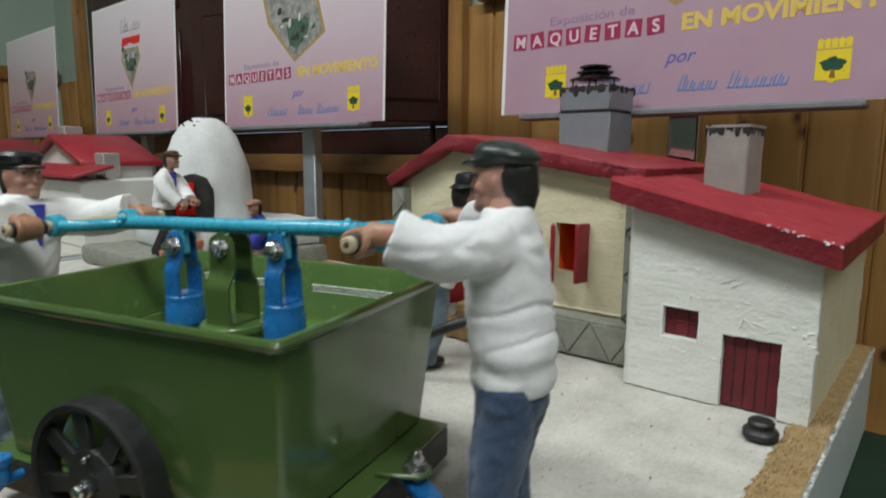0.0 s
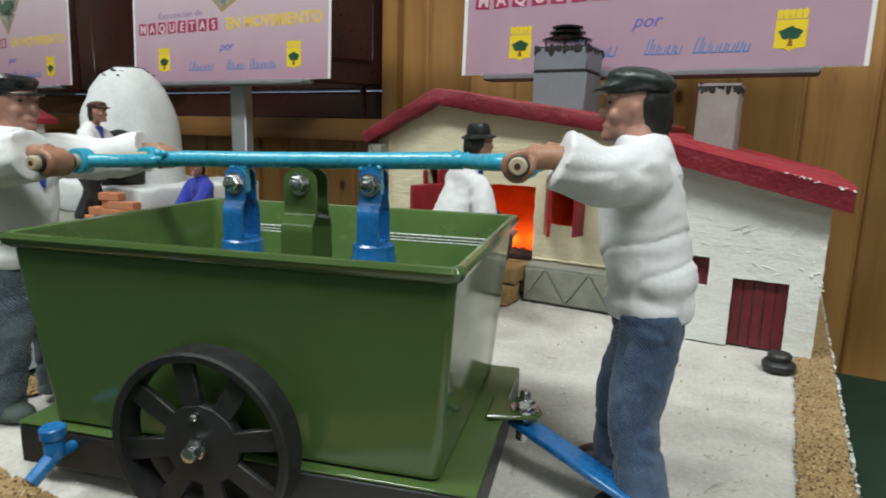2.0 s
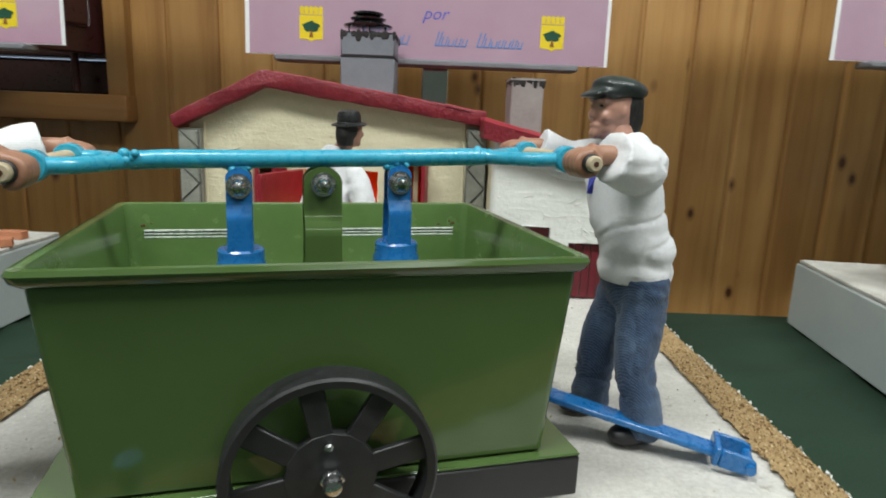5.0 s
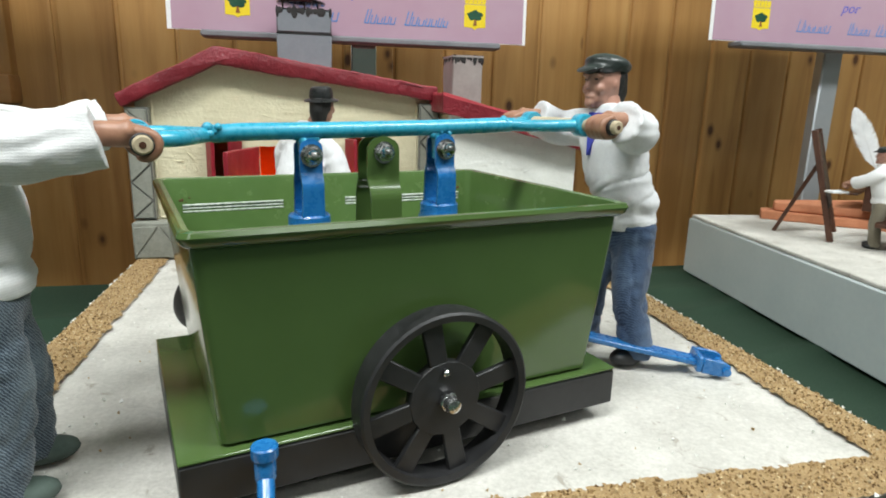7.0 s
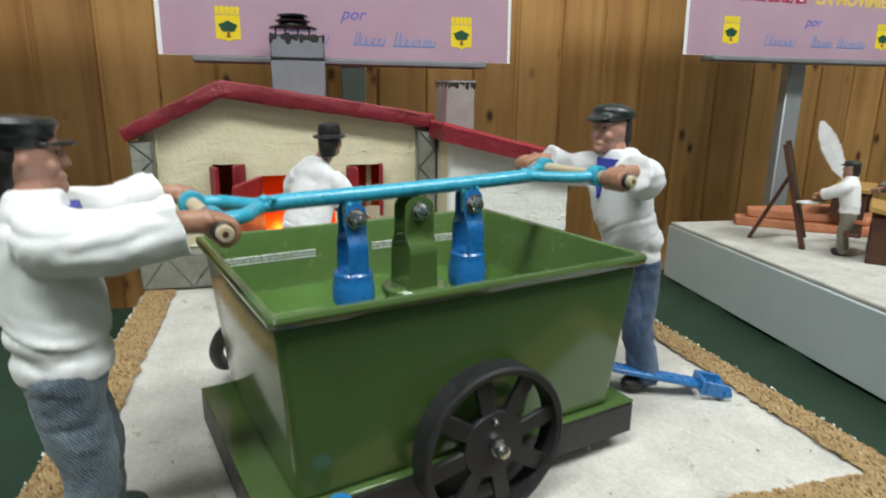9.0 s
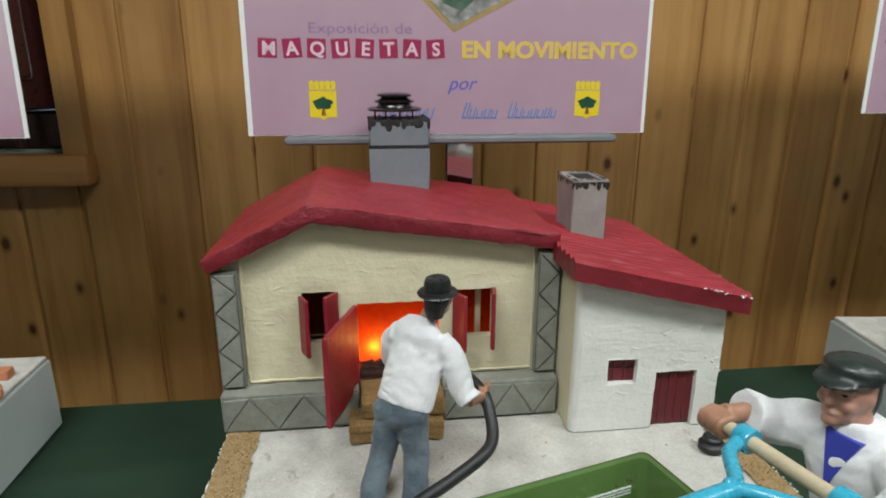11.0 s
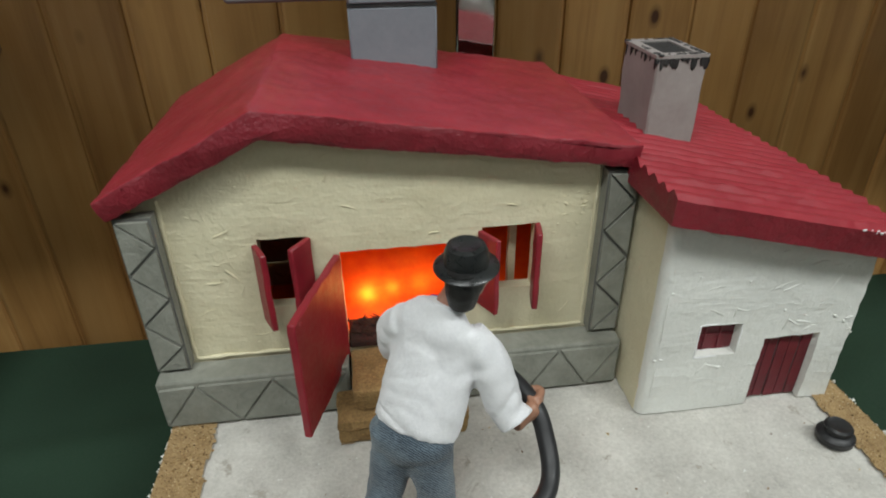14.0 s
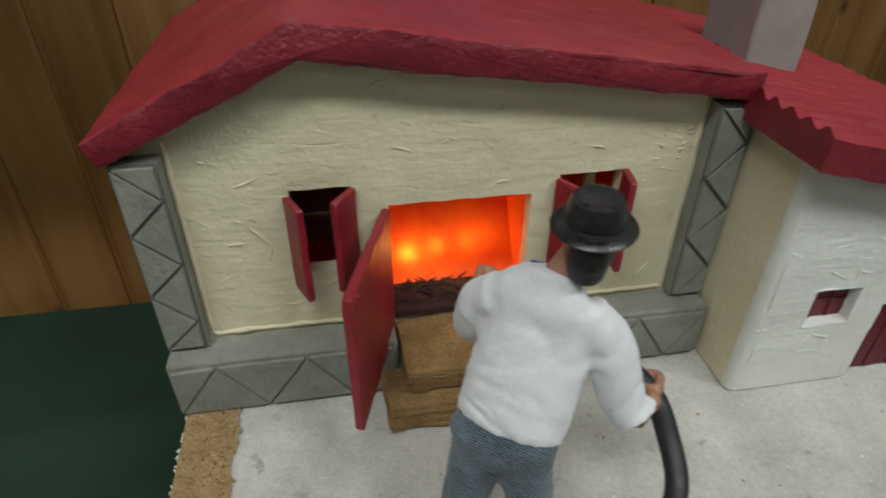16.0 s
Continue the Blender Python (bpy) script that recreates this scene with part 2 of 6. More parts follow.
HAIR = surface("black_hair_paint", (0.006, 0.006, 0.006), (0.014, 0.013, 0.012), 0.5, 90, 600, 0.7, 0.0008)
HAT = surface("black_moulded_plastic", (0.010, 0.011, 0.011), (0.02, 0.021, 0.021), 0.33, 60, 300, 0.2)
CAP = surface("dark_grey_green_cap", (0.016, 0.022, 0.020), (0.03, 0.038, 0.035), 0.38, 60, 300, 0.25)
TERRACOTTA = surface("terracotta", (0.42, 0.15, 0.07), (0.55, 0.23, 0.12), 0.85, 50, 300, 0.5, rand=True)
DARK_WOOD = surface("dark_brown_wood", (0.045, 0.016, 0.008), (0.085, 0.032, 0.016), 0.45, 50, 300, 0.3)
YELLOW_WOOD = surface("ochre_wood", (0.36, 0.20, 0.05), (0.48, 0.29, 0.09), 0.5, 50, 300, 0.3)
FEATHER = surface("white_feather", (0.68, 0.68, 0.68), (0.85, 0.85, 0.85), 0.9, 60, 500, 0.3)
WHITE_DOME = surface("white_lime_plaster", (0.58, 0.60, 0.60), (0.74, 0.75, 0.75), 0.85, 26, 200, 0.8, 0.003)
RED_PLASTIC = surface("bright_red_plastic", (0.70, 0.008, 0.006), (0.80, 0.015, 0.012), 0.35, 60, 300, 0.1)
PAPER_WHITE = surface("white_paper", (0.80, 0.80, 0.80), (0.86, 0.86, 0.86), 0.35, 20, 200, 0.05)
INK_CRIMSON = surface("crimson_ink", (0.33, 0.025, 0.08), (0.38, 0.035, 0.10), 0.35, 30, 200, 0.02)
INK_PINK = surface("pale_pink_ink", (0.72, 0.52, 0.60), (0.76, 0.56, 0.64), 0.35, 30, 200, 0.02)
INK_YELLOW = surface("yellow_ink", (0.72, 0.50, 0.10), (0.78, 0.56, 0.14), 0.35, 30, 200, 0.02)
CREST_YELLOW = surface("lemon_yellow_ink", (0.80, 0.60, 0.02), (0.86, 0.66, 0.04), 0.35, 30, 200, 0.02)
INK_GREEN = surface("dark_green_ink", (0.01, 0.06, 0.035), (0.02, 0.09, 0.05), 0.4, 60, 300, 0.02)
INK_BLUE = surface("handwriting_blue_ink", (0.03, 0.20, 0.55), (0.05, 0.26, 0.62), 0.4, 60, 300, 0.02)
INK_VIOLET = surface("violet_blue_ink", (0.10, 0.11, 0.48), (0.13, 0.14, 0.54), 0.4, 60, 300, 0.02)
INK_LILAC = surface("faint_lilac_ink", (0.30, 0.19, 0.35), (0.34, 0.22, 0.39), 0.4, 60, 300, 0.02)
INK_BROWN = surface("brown_ink", (0.25, 0.10, 0.03), (0.30, 0.13, 0.04), 0.4, 60, 300, 0.02)
PHOTO_GREY = surface("printed_photo_grey", (0.10, 0.11, 0.11), (0.50, 0.48, 0.45), 0.35, 55, 160, 0.02)
PHOTO_GREEN = surface("printed_photo_green", (0.03, 0.06, 0.04), (0.12, 0.20, 0.14), 0.35, 70, 200, 0.02)
PHOTO_DARK = surface("printed_photo_dark", (0.015, 0.02, 0.018), (0.07, 0.08, 0.07), 0.35, 70, 200, 0.02)
PHOTO_LIGHT = surface("printed_photo_light", (0.5, 0.5, 0.48), (0.72, 0.72, 0.70), 0.35, 70, 200, 0.02)
PHOTO_TAN = surface("printed_photo_tan", (0.35, 0.23, 0.08), (0.46, 0.33, 0.14), 0.35, 55, 200, 0.02)


def gradient_print(name, low, high, z0, z1):
    """Printed paper whose ink fades from one tint at the bottom to another at the top."""
    n = Nodes(name)
    v = n.coord()
    sep = n.add("ShaderNodeSeparateXYZ")
    n.link(v, sep.inputs[0])
    mr = n.add("ShaderNodeMapRange")
    mr.inputs["From Min"].default_value, mr.inputs["From Max"].default_value = z0, z1
    n.link(sep.outputs["Z"], mr.inputs["Value"])
    col = n.ramp(mr.outputs[0], [(0.0, low), (1.0, high)])
    n.link(n.mix(n.noise(v, 18, 3), col, n.mix(0.12, col, (1, 1, 1))), n.bsdf.inputs["Base Color"])
    n.bsdf.inputs["Roughness"].default_value = 0.28
    n.bump(n.noise(v, 9, 2), 0.12, 0.004)
    return n.mat


POSTER_PINK = gradient_print("mauve_poster_print", (0.41, 0.245, 0.325), (0.48, 0.33, 0.42), 0.0, 0.3)
POSTER_FADE = gradient_print("fading_mauve_poster_print", (0.42, 0.225, 0.31), (0.74, 0.66, 0.71), 0.0, 0.27)


def glass(name, colour, rough, ior=1.45):
    n = Nodes(name)
    n.bsdf.inputs["Base Color"].default_value = (*colour, 1)
    n.bsdf.inputs["Roughness"].default_value = rough
    n.bsdf.inputs["Transmission Weight"].default_value = 1.0
    n.bsdf.inputs["IOR"].default_value = ior
    return n.mat


def glow(name, colour, strength):
    n = Nodes(name)
    n.bsdf.inputs["Base Color"].default_value = (*colour, 1)
    n.bsdf.inputs["Emission Color"].default_value = (*colour, 1)
    n.bsdf.inputs["Emission Strength"].default_value = strength
    return n.mat


PANE = glass("window_glass", (0.9, 0.95, 0.95), 0.02)
WATER = glass("cloudy_water", (0.80, 0.88, 0.70), 0.04, 1.33)
OUTSIDE = glow("grey_daylight_outside", (0.35, 0.43, 0.55), 0.55)
TUBE = glow("lamp_diffuser", (1.0, 0.98, 0.93), 1.5)


# ---- mesh helpers ----
INVERSE = {}


def thing(name, m, label, category, group="", kind="", local=False):
    """An Empty at the base of a thing; parts are given in world metres, or in the thing's own where local."""
    ob = new(name)
    ob.matrix_basis = m
    ob.empty_display_size = 0.02
    if not local:
        INVERSE[ob.name] = m.inverted()
    return tagged(ob, label, category, group, kind)


def as_mesh(name, bm, materials):
    me = bpy.data.meshes.new(name)
    bm.normal_update()
    bm.to_mesh(me)
    bm.free()
    for m in materials if isinstance(materials, (list, tuple)) else [materials]:
        me.materials.append(m)
    return me


def smooth_by_angle(me, degrees=38):
    me.shade_smooth()
    me.set_sharp_from_angle(angle=radians(degrees))


def part(name, bm, material, parent, label="", smooth=True):
    me = as_mesh(name, bm, material)
    if smooth:
        smooth_by_angle(me)
    ob = new(name, me)
    ob.parent = parent
    if parent.name in INVERSE:
        ob.matrix_parent_inverse = INVERSE[parent.name]
    return tagged(ob, label)


def single(name, bm, material, label, category, group="", kind="", smooth=True):
    """A thing of one mesh, its vertices in world metres, its origin at the middle of its base."""
    me = as_mesh(name, bm, material)
    if smooth:
        smooth_by_angle(me)
    co = np.array([v.co[:] for v in me.vertices])
    base = Vector(((co[:, 0].min() + co[:, 0].max()) / 2, (co[:, 1].min() + co[:, 1].max()) / 2, co[:, 2].min()))
    me.transform(Matrix.Translation(-base))
    ob = new(name, me)
    ob.location = base
    return tagged(ob, label, category, group, kind)


def B():
    return bmesh.new()


def prism(bm, points, axis, lo, hi, bevel=0.0, mi=0, seg=1):
    """A polygon in the plane across an axis, drawn out along it. The points are the other two coordinates in xyz order."""
    def at(p, h):
        return {"x": (h, p[0], p[1]), "y": (p[0], h, p[1]), "z": (p[0], p[1], h)}[axis]
    a = [bm.verts.new(at(p, lo)) for p in points]
    b = [bm.verts.new(at(p, hi)) for p in points]
    n = len(points)
    faces = [bm.faces.new(a), bm.faces.new(b)]
    faces += [bm.faces.new((a[i], a[(i + 1) % n], b[(i + 1) % n], b[i])) for i in range(n)]
    bmesh.ops.recalc_face_normals(bm, faces=faces)
    for f in faces:
        f.material_index = mi
    if bevel:
        edges = list({e for f in faces for e in f.edges})
        bmesh.ops.bevel(bm, geom=edges, offset=bevel, segments=seg, affect="EDGES", profile=0.5, material=-1)
    return bm


def box(bm, x0, x1, y0, y1, z0, z1, bevel=0.0, mi=0, seg=1):
    return prism(bm, [(x0, y0), (x1, y0), (x1, y1), (x0, y1)], "z", z0, z1, bevel, mi, seg)


def lathe(bm, profile, m=None, seg=24, mi=0, cap=True):
    """A profile of (radius, height) turned about the z axis of m."""
    m = m or Matrix.Identity(4)
    rings = [[bm.verts.new(m @ Vector((r * math.cos(2 * math.pi * i / seg), r * math.sin(2 * math.pi * i / seg), z))) for i in range(seg)] for r, z in profile]
    faces = []
    for a, b in zip(rings, rings[1:]):
        faces += [bm.faces.new((a[i], a[(i + 1) % seg], b[(i + 1) % seg], b[i])) for i in range(seg)]
    if cap:
        faces += [bm.faces.new(rings[0][::-1]), bm.faces.new(rings[-1])]
    for f in faces:
        f.material_index = mi
    bmesh.ops.recalc_face_normals(bm, faces=faces)
    return bm


def along(p, q):
    """The pose whose z axis runs from p to q, standing at p."""
    d = Vector(q) - Vector(p)
    return Matrix.Translation(p) @ d.to_track_quat("Z", "Y").to_matrix().to_4x4()


def rod(bm, p, q, r, seg=14, mi=0, chamfer=0.0):
    h = (Vector(q) - Vector(p)).length
    prof = [(r - chamfer, 0), (r, chamfer), (r, h - chamfer), (r - chamfer, h)] if chamfer else [(r, 0), (r, h)]
    return lathe(bm, prof, along(p, q), seg, mi)


def spline(points, steps=8):
    """Catmull-Rom through the points."""
    p = [Vector(q) for q in points]
    p = [2 * p[0] - p[1]] + p + [2 * p[-1] - p[-2]]
    out = []
    for i in range(1, len(p) - 2):
        for k in range(steps):
            t = k / steps
            a, b, c, d = p[i - 1:i + 3]
            out.append(0.5 * (2 * b + (c - a) * t + (2 * a - 5 * b + 4 * c - d) * t * t + (3 * b - a - 3 * c + d) * t ** 3))
    return out + [p[-2]]


def tube(bm, points, radii, seg=14, mi=0, flat=1.0, side=None):
    """A round or oval tube along points; radii is one number or one a point. flat: the ratio of the second half-axis."""
    pts = [Vector(p) for p in points]
    radii = [radii] * len(pts) if isinstance(radii, (int, float)) else radii
    rings, ref = [], Vector(side) if side else Vector((0.13, 0.21, 0.97))
    for i, (p, r) in enumerate(zip(pts, radii)):
        d = (pts[min(i + 1, len(pts) - 1)] - pts[max(i - 1, 0)]).normalized()
        u = (ref - d * ref.dot(d)).normalized()
        w = d.cross(u)
        ref = u
        rings.append([bm.verts.new(p + u * r * math.cos(2 * math.pi * k / seg) + w * r * flat * math.sin(2 * math.pi * k / seg)) for k in range(seg)])
    faces = []
    for a, b in zip(rings, rings[1:]):
        faces += [bm.faces.new((a[k], a[(k + 1) % seg], b[(k + 1) % seg], b[k])) for k in range(seg)]
    faces += [bm.faces.new(rings[0][::-1]), bm.faces.new(rings[-1])]
    for f in faces:
        f.material_index = mi
    bmesh.ops.recalc_face_normals(bm, faces=faces)
    return bm


def ball(bm, m, mi=0, u=20, v=14):
    made = bmesh.ops.create_uvsphere(bm, u_segments=u, v_segments=v, radius=1.0, matrix=m)
    for f in {f for w in made["verts"] for f in w.link_faces}:
        f.material_index = mi
    return bm


def melt(bm, voxel, rounds=4, wrinkle=0.0, stretch=(60, 60, 140), seed=0.0):
    """Fuses overlapping closed forms into one skin, smooths it and creases it. Returns a mesh."""
    me = as_mesh("fused", bm, [])
    ob = new("fused", me)
    mod = ob.modifiers.new("fuse", "REMESH")
    mod.mode, mod.voxel_size = "VOXEL", voxel
    sm = ob.modifiers.new("soft", "SMOOTH")
    sm.factor, sm.iterations = 0.5, rounds
    out = bpy.data.meshes.new_from_object(ob.evaluated_get(bpy.context.evaluated_depsgraph_get()))
    bpy.data.objects.remove(ob)
    bpy.data.meshes.remove(me)
    if wrinkle:
        out.update()
        for v, n in [(v, v.normal.copy()) for v in out.vertices]:
            q = Vector((v.co.x * stretch[0] + seed, v.co.y * stretch[1], v.co.z * stretch[2]))
            q = q + Vector((noise.noise(q * 0.5), noise.noise(q * 0.5 + Vector((9, 2, 4))), noise.noise(q * 0.5 + Vector((3, 8, 1))))) * 1.4
            h = abs(noise.noise(q)) * 0.9 - 0.25 + 0.3 * noise.noise(q * 3.1)
            # sharp creases run where the slow field changes sign
            h -= 0.85 * max(0.0, 1 - abs(noise.noise(q * 0.5 + Vector((5, 1, 8)))) * 5) ** 1.3
            v.co += n * h * wrinkle
    return out


def take(bm, me, mi):
    """Adds a mesh to a bmesh with one material slot."""
    n = len(bm.faces)
    bm.from_mesh(me)
    bm.faces.ensure_lookup_table()
    for f in bm.faces[n:]:
        f.material_index = mi
    bpy.data.meshes.remove(me)
    return bm


def roughen(bm, amount, scale, verts=None):
    for v in verts or bm.verts:
        v.co += Vector((noise.noise(v.co * scale), noise.noise(v.co * scale + Vector((7, 1, 3))), noise.noise(v.co * scale + Vector((2, 9, 5))))) * amount
    return bm


def cut_fine(bm, size):
    """Splits long edges so that a surface can be made uneven."""
    for _ in range(7):
        edges = [e for e in bm.edges if e.calc_length() > size]
        if not edges:
            break
        bmesh.ops.subdivide_edges(bm, edges=edges, cuts=1, use_grid_fill=True)
    return bm


def letters(text, size, m, shear=0.0, squeeze=1.0, bold=0.0):
    """Writing as a thin mesh in the xz plane of m, from its left foot."""
    cu = bpy.data.curves.new("writing", "FONT")
    cu.body, cu.size, cu.shear, cu.extrude, cu.offset = text, size, shear, 0.0002, bold
    cu.resolution_u = 3
    ob = new("writing", cu)
    me = bpy.data.meshes.new_from_object(ob.evaluated_get(bpy.context.evaluated_depsgraph_get()))
    bpy.data.objects.remove(ob)
    me.transform(m @ Matrix.Rotation(radians(90), 4, "X") @ Matrix.Diagonal((squeeze, 1, 1, 1)))
    bm = B()
    bm.from_mesh(me)
    bpy.data.meshes.remove(me)
    return bm


def width_of(text, size):
    cu = bpy.data.curves.new("writing", "FONT")
    cu.body, cu.size = text, size
    ob = new("writing", cu)
    bpy.context.view_layer.update()
    w = ob.dimensions.x
    bpy.data.objects.remove(ob)
    return w


# ---- the room ----
WALL_Y, WEST, EAST, SOUTH = 0.92, -2.75, 2.4, -3.2
WIN_L, WIN_R, WIN_B, WIN_T = -2.45, -0.747, 0.165, 1.25
RAIL_Z = 0.43


def setting(name, bm, material, label, category, smooth=True):
    return single(name, bm, material, label, category, kind="structure", smooth=smooth)


setting("floor", box(B(), WEST, EAST, SOUTH, WALL_Y, FLOOR - 0.1, FLOOR), FLOOR_TILE, "plain dark grey floor of the exhibition room", "floor")
setting("ceiling", box(B(), WEST, EAST, SOUTH, WALL_Y, CEIL, CEIL + 0.1), CEILING_WHITE, "plain white painted ceiling", "ceiling")
bm = B()
box(bm, WEST - 0.1, WIN_L, WALL_Y + 0.012, WALL_Y + 0.25, FLOOR, CEIL)
box(bm, WIN_R, EAST + 0.1, WALL_Y + 0.012, WALL_Y + 0.25, FLOOR, CEIL)
box(bm, WIN_L, WIN_R, WALL_Y + 0.012, WALL_Y + 0.25, FLOOR, WIN_B)
box(bm, WIN_L, WIN_R, WALL_Y + 0.012, WALL_Y + 0.25, WIN_T, CEIL)
wall_north = setting("wall_north", bm, GREEN_WALL, "pale green plaster wall with pine boarding below", "wall")
wall_west = setting("wall_west", box(B(), WEST - 0.25, WEST, SOUTH, WALL_Y + 0.25, FLOOR, CEIL), GREEN_WALL, "pale green plaster wall with pine boarding below", "wall")
setting("wall_east", box(B(), EAST, EAST + 0.25, SOUTH, WALL_Y + 0.25, FLOOR, CEIL), DIM_WALL, "plain unseen grey-green wall, darkened to cut bounced light", "wall")
setting("wall_south", box(B(), WEST, EAST, SOUTH - 0.25, SOUTH, FLOOR, CEIL), DIM_WALL, "plain unseen grey-green wall, darkened to cut bounced light", "wall")

# pine rails on the wall
bm = B()
box(bm, WIN_R + 0.065, EAST, WALL_Y - 0.022, WALL_Y + 0.012, RAIL_Z, RAIL_Z + 0.05, 0.004, 0, 2)
setting("trim", bm, PINE_RAIL, "varnished pine rail along the top of the boarding", "rail")
bm = B()
box(bm, WEST, WEST + 0.03, SOUTH, WALL_Y, RAIL_Z, RAIL_Z + 0.05, 0.004, 0, 2)
setting("trim", bm, PINE_RAIL, "varnished pine rail along the top of the boarding", "rail")

# the window: pine casing, red-brown frame, leaves and open shutters
win = thing("window_1", pose(WIN_R, WALL_Y, WIN_B), "wide window in a pine casing with dark red-brown leaves and shutters", "window", kind="structure")
part("window_frame", box(B(), WIN_R, WIN_R + 0.034, WALL_Y - 0.02, WALL_Y + 0.012, WIN_B - 0.04, WIN_T, 0.004, 0, 2), PINE, win, "varnished pine casing post")
part("window_frame", box(B(), WIN_L - 0.05, WIN_L, WALL_Y - 0.02, WALL_Y + 0.012, WIN_B - 0.04, WIN_T, 0.004, 0, 2), PINE, win, "varnished pine casing post")
part("window_sill", box(B(), WIN_L - 0.07, WIN_R + 0.036, WALL_Y - 0.035, WALL_Y + 0.012, WIN_B - 0.042, WIN_B, 0.005, 0, 2), PINE_RAIL, win, "varnished pine sill board")
FY = WALL_Y + 0.05
for z0, z1 in ((WIN_B, WIN_B + 0.055), (WIN_T - 0.06, WIN_T)):
    part("frame_rail", box(B(), WIN_L, WIN_R, FY, FY + 0.06, z0, z1, 0.004), BROWN, win)
cols = [WIN_L, -2.03, -1.61, -1.19, WIN_R]
for i in range(4):
    x0, x1 = cols[i] + 0.004, cols[i + 1] - 0.004
    leaf = part("leaf", box(B(), x0, x0 + 0.06, FY - 0.012, FY + 0.03, WIN_B + 0.058, WIN_T - 0.063, 0.004), BROWN, win, "dark red-brown window leaf")
    part("stile", box(B(), x1 - 0.06, x1, FY - 0.012, FY + 0.03, WIN_B + 0.058, WIN_T - 0.063, 0.004), BROWN, leaf)
    part("bottom_rail", box(B(), x0 + 0.06, x1 - 0.06, FY - 0.01, FY + 0.028, WIN_B + 0.058, WIN_B + 0.115, 0.003), BROWN, leaf)
    pane = part("pane", box(B(), x0 + 0.06, x1 - 0.06, FY + 0.008, FY + 0.012, WIN_B + 0.115, WIN_T - 0.063), PANE, leaf)
    pane.visible_shadow = False
for x, ang in ((WIN_R - 0.006, 62), (-1.35, 12), (-2.1, 6), (-1.75, 8)):
    m = pose(x, FY - 0.018, 0, 0, 0, 180 + ang)
    bm = B()
    box(bm, 0, 0.30, -0.006, 0.006, WIN_B + 0.06, WIN_T - 0.06, 0.003)
    for z0 in (WIN_B + 0.1, WIN_B + 0.42, WIN_B + 0.74):
        box(bm, 0.05, 0.25, -0.011, -0.0062, z0, z0 + 0.26, 0.004)
        box(bm, 0.05, 0.25, 0.0062, 0.011, z0, z0 + 0.26, 0.004)
    bm.transform(m)
    part("shutter", bm, BROWN, win, "dark red-brown panelled shutter standing ajar")
rod(bm := B(), (WIN_R - 0.07, FY - 0.03, 0.17), (WIN_R - 0.07, FY - 0.03, 0.7), 0.006)
part("bolt_rod", bm, BROWN, win)
setting("backdrop", box(B(), WIN_L - 0.3, WIN_R + 0.3, WALL_Y + 0.6, WALL_Y + 0.62, -0.3, CEIL), OUTSIDE, "hazy grey daylight outside the window", "backdrop")

# the ceiling lamps
for lx, ly, _ in LAMPS:
    lamp = thing("ceiling_light", pose(lx, ly, CEIL), "long white fluorescent ceiling light", "lamp", "ceiling lights")
    part("housing", box(B(), lx - 0.64, lx + 0.64, ly - 0.17, ly + 0.17, CEIL - 0.06, CEIL, 0.006), PAPER_WHITE, lamp)
    part("diffuser", box(B(), lx - 0.6, lx + 0.6, ly - 0.14, ly + 0.14, CEIL - 0.068, CEIL - 0.0605), TUBE, lamp)

# ---- the long table with its cloth ----
TAB_BACK, TAB_FRONT = 0.645, -0.42
tab = thing("exhibition_table", pose(-0.2, 0.1, FLOOR), "long trestle table top for the models, hidden by its cloth", "table")
part("tabletop", box(B(), -2.6, 2.2, TAB_FRONT, TAB_BACK, TABLE - 0.034, TABLE - 0.004, 0.003), DARK_WOOD, tab)
for x in (-2.5, -1.3, -0.1, 1.0, 2.1):
    for y in (TAB_FRONT + 0.08, TAB_BACK - 0.08):
        part("leg", box(B(), x - 0.025, x + 0.025, y - 0.025, y + 0.025, FLOOR, TABLE - 0.034, 0.003), DARK_WOOD, tab)
bm = B()
nx, ny = 320, 90
prof = [(TAB_FRONT - 0.012, TABLE - 0.45), (TAB_FRONT - 0.01, TABLE - 0.02), (TAB_FRONT, TABLE)]
prof += [(TAB_FRONT + (TAB_BACK - TAB_FRONT) * j / ny, TABLE) for j in range(1, ny)]
prof += [(TAB_BACK, TABLE), (TAB_BACK + 0.008, TABLE - 0.012), (TAB_BACK + 0.01, TABLE - 0.40)]
grid = []
for j, (y, z) in enumerate(prof):
    row = []
    for i in range(nx + 1):
        x = -2.62 + 4.84 * i / nx
        fold = 0.0016 * max(0.0, noise.noise((x * 3 + y * 9, y * 5, 1.7))) + 0.0050 * max(0.0, 1 - 6 * abs(noise.noise((x * 2.2 + y * 3, y * 9 - x * 2.5, 4.1)))) if 2 < j < len(prof) - 3 else 0.0
        if 2 < j < len(prof) - 3 and x < -0.44:
            fold += sum(0.0042 * min(1.0, (-0.44 - x) * 12) * math.exp(-((y - y0 - m * (x + 0.55)) / 0.011) ** 2) for y0, m in ((0.52, 0.12), (0.42, 0.22), (0.31, 0.35), (0.22, 0.5)))
        sway = 0.012 * noise.noise((x * 9, 4.0, z * 2)) if j < 1 or j > len(prof) - 2 else 0.0
        row.append(bm.verts.new((x, y + sway, z + fold)))
    grid.append(row)
for a, b in zip(grid, grid[1:]):
    for i in range(nx):
        bm.faces.new((a[i], a[i + 1], b[i + 1], b[i]))
single("tablecloth", bm, CLOTH_GREEN, "dark green tablecloth with soft creases over the long table", "tablecloth")

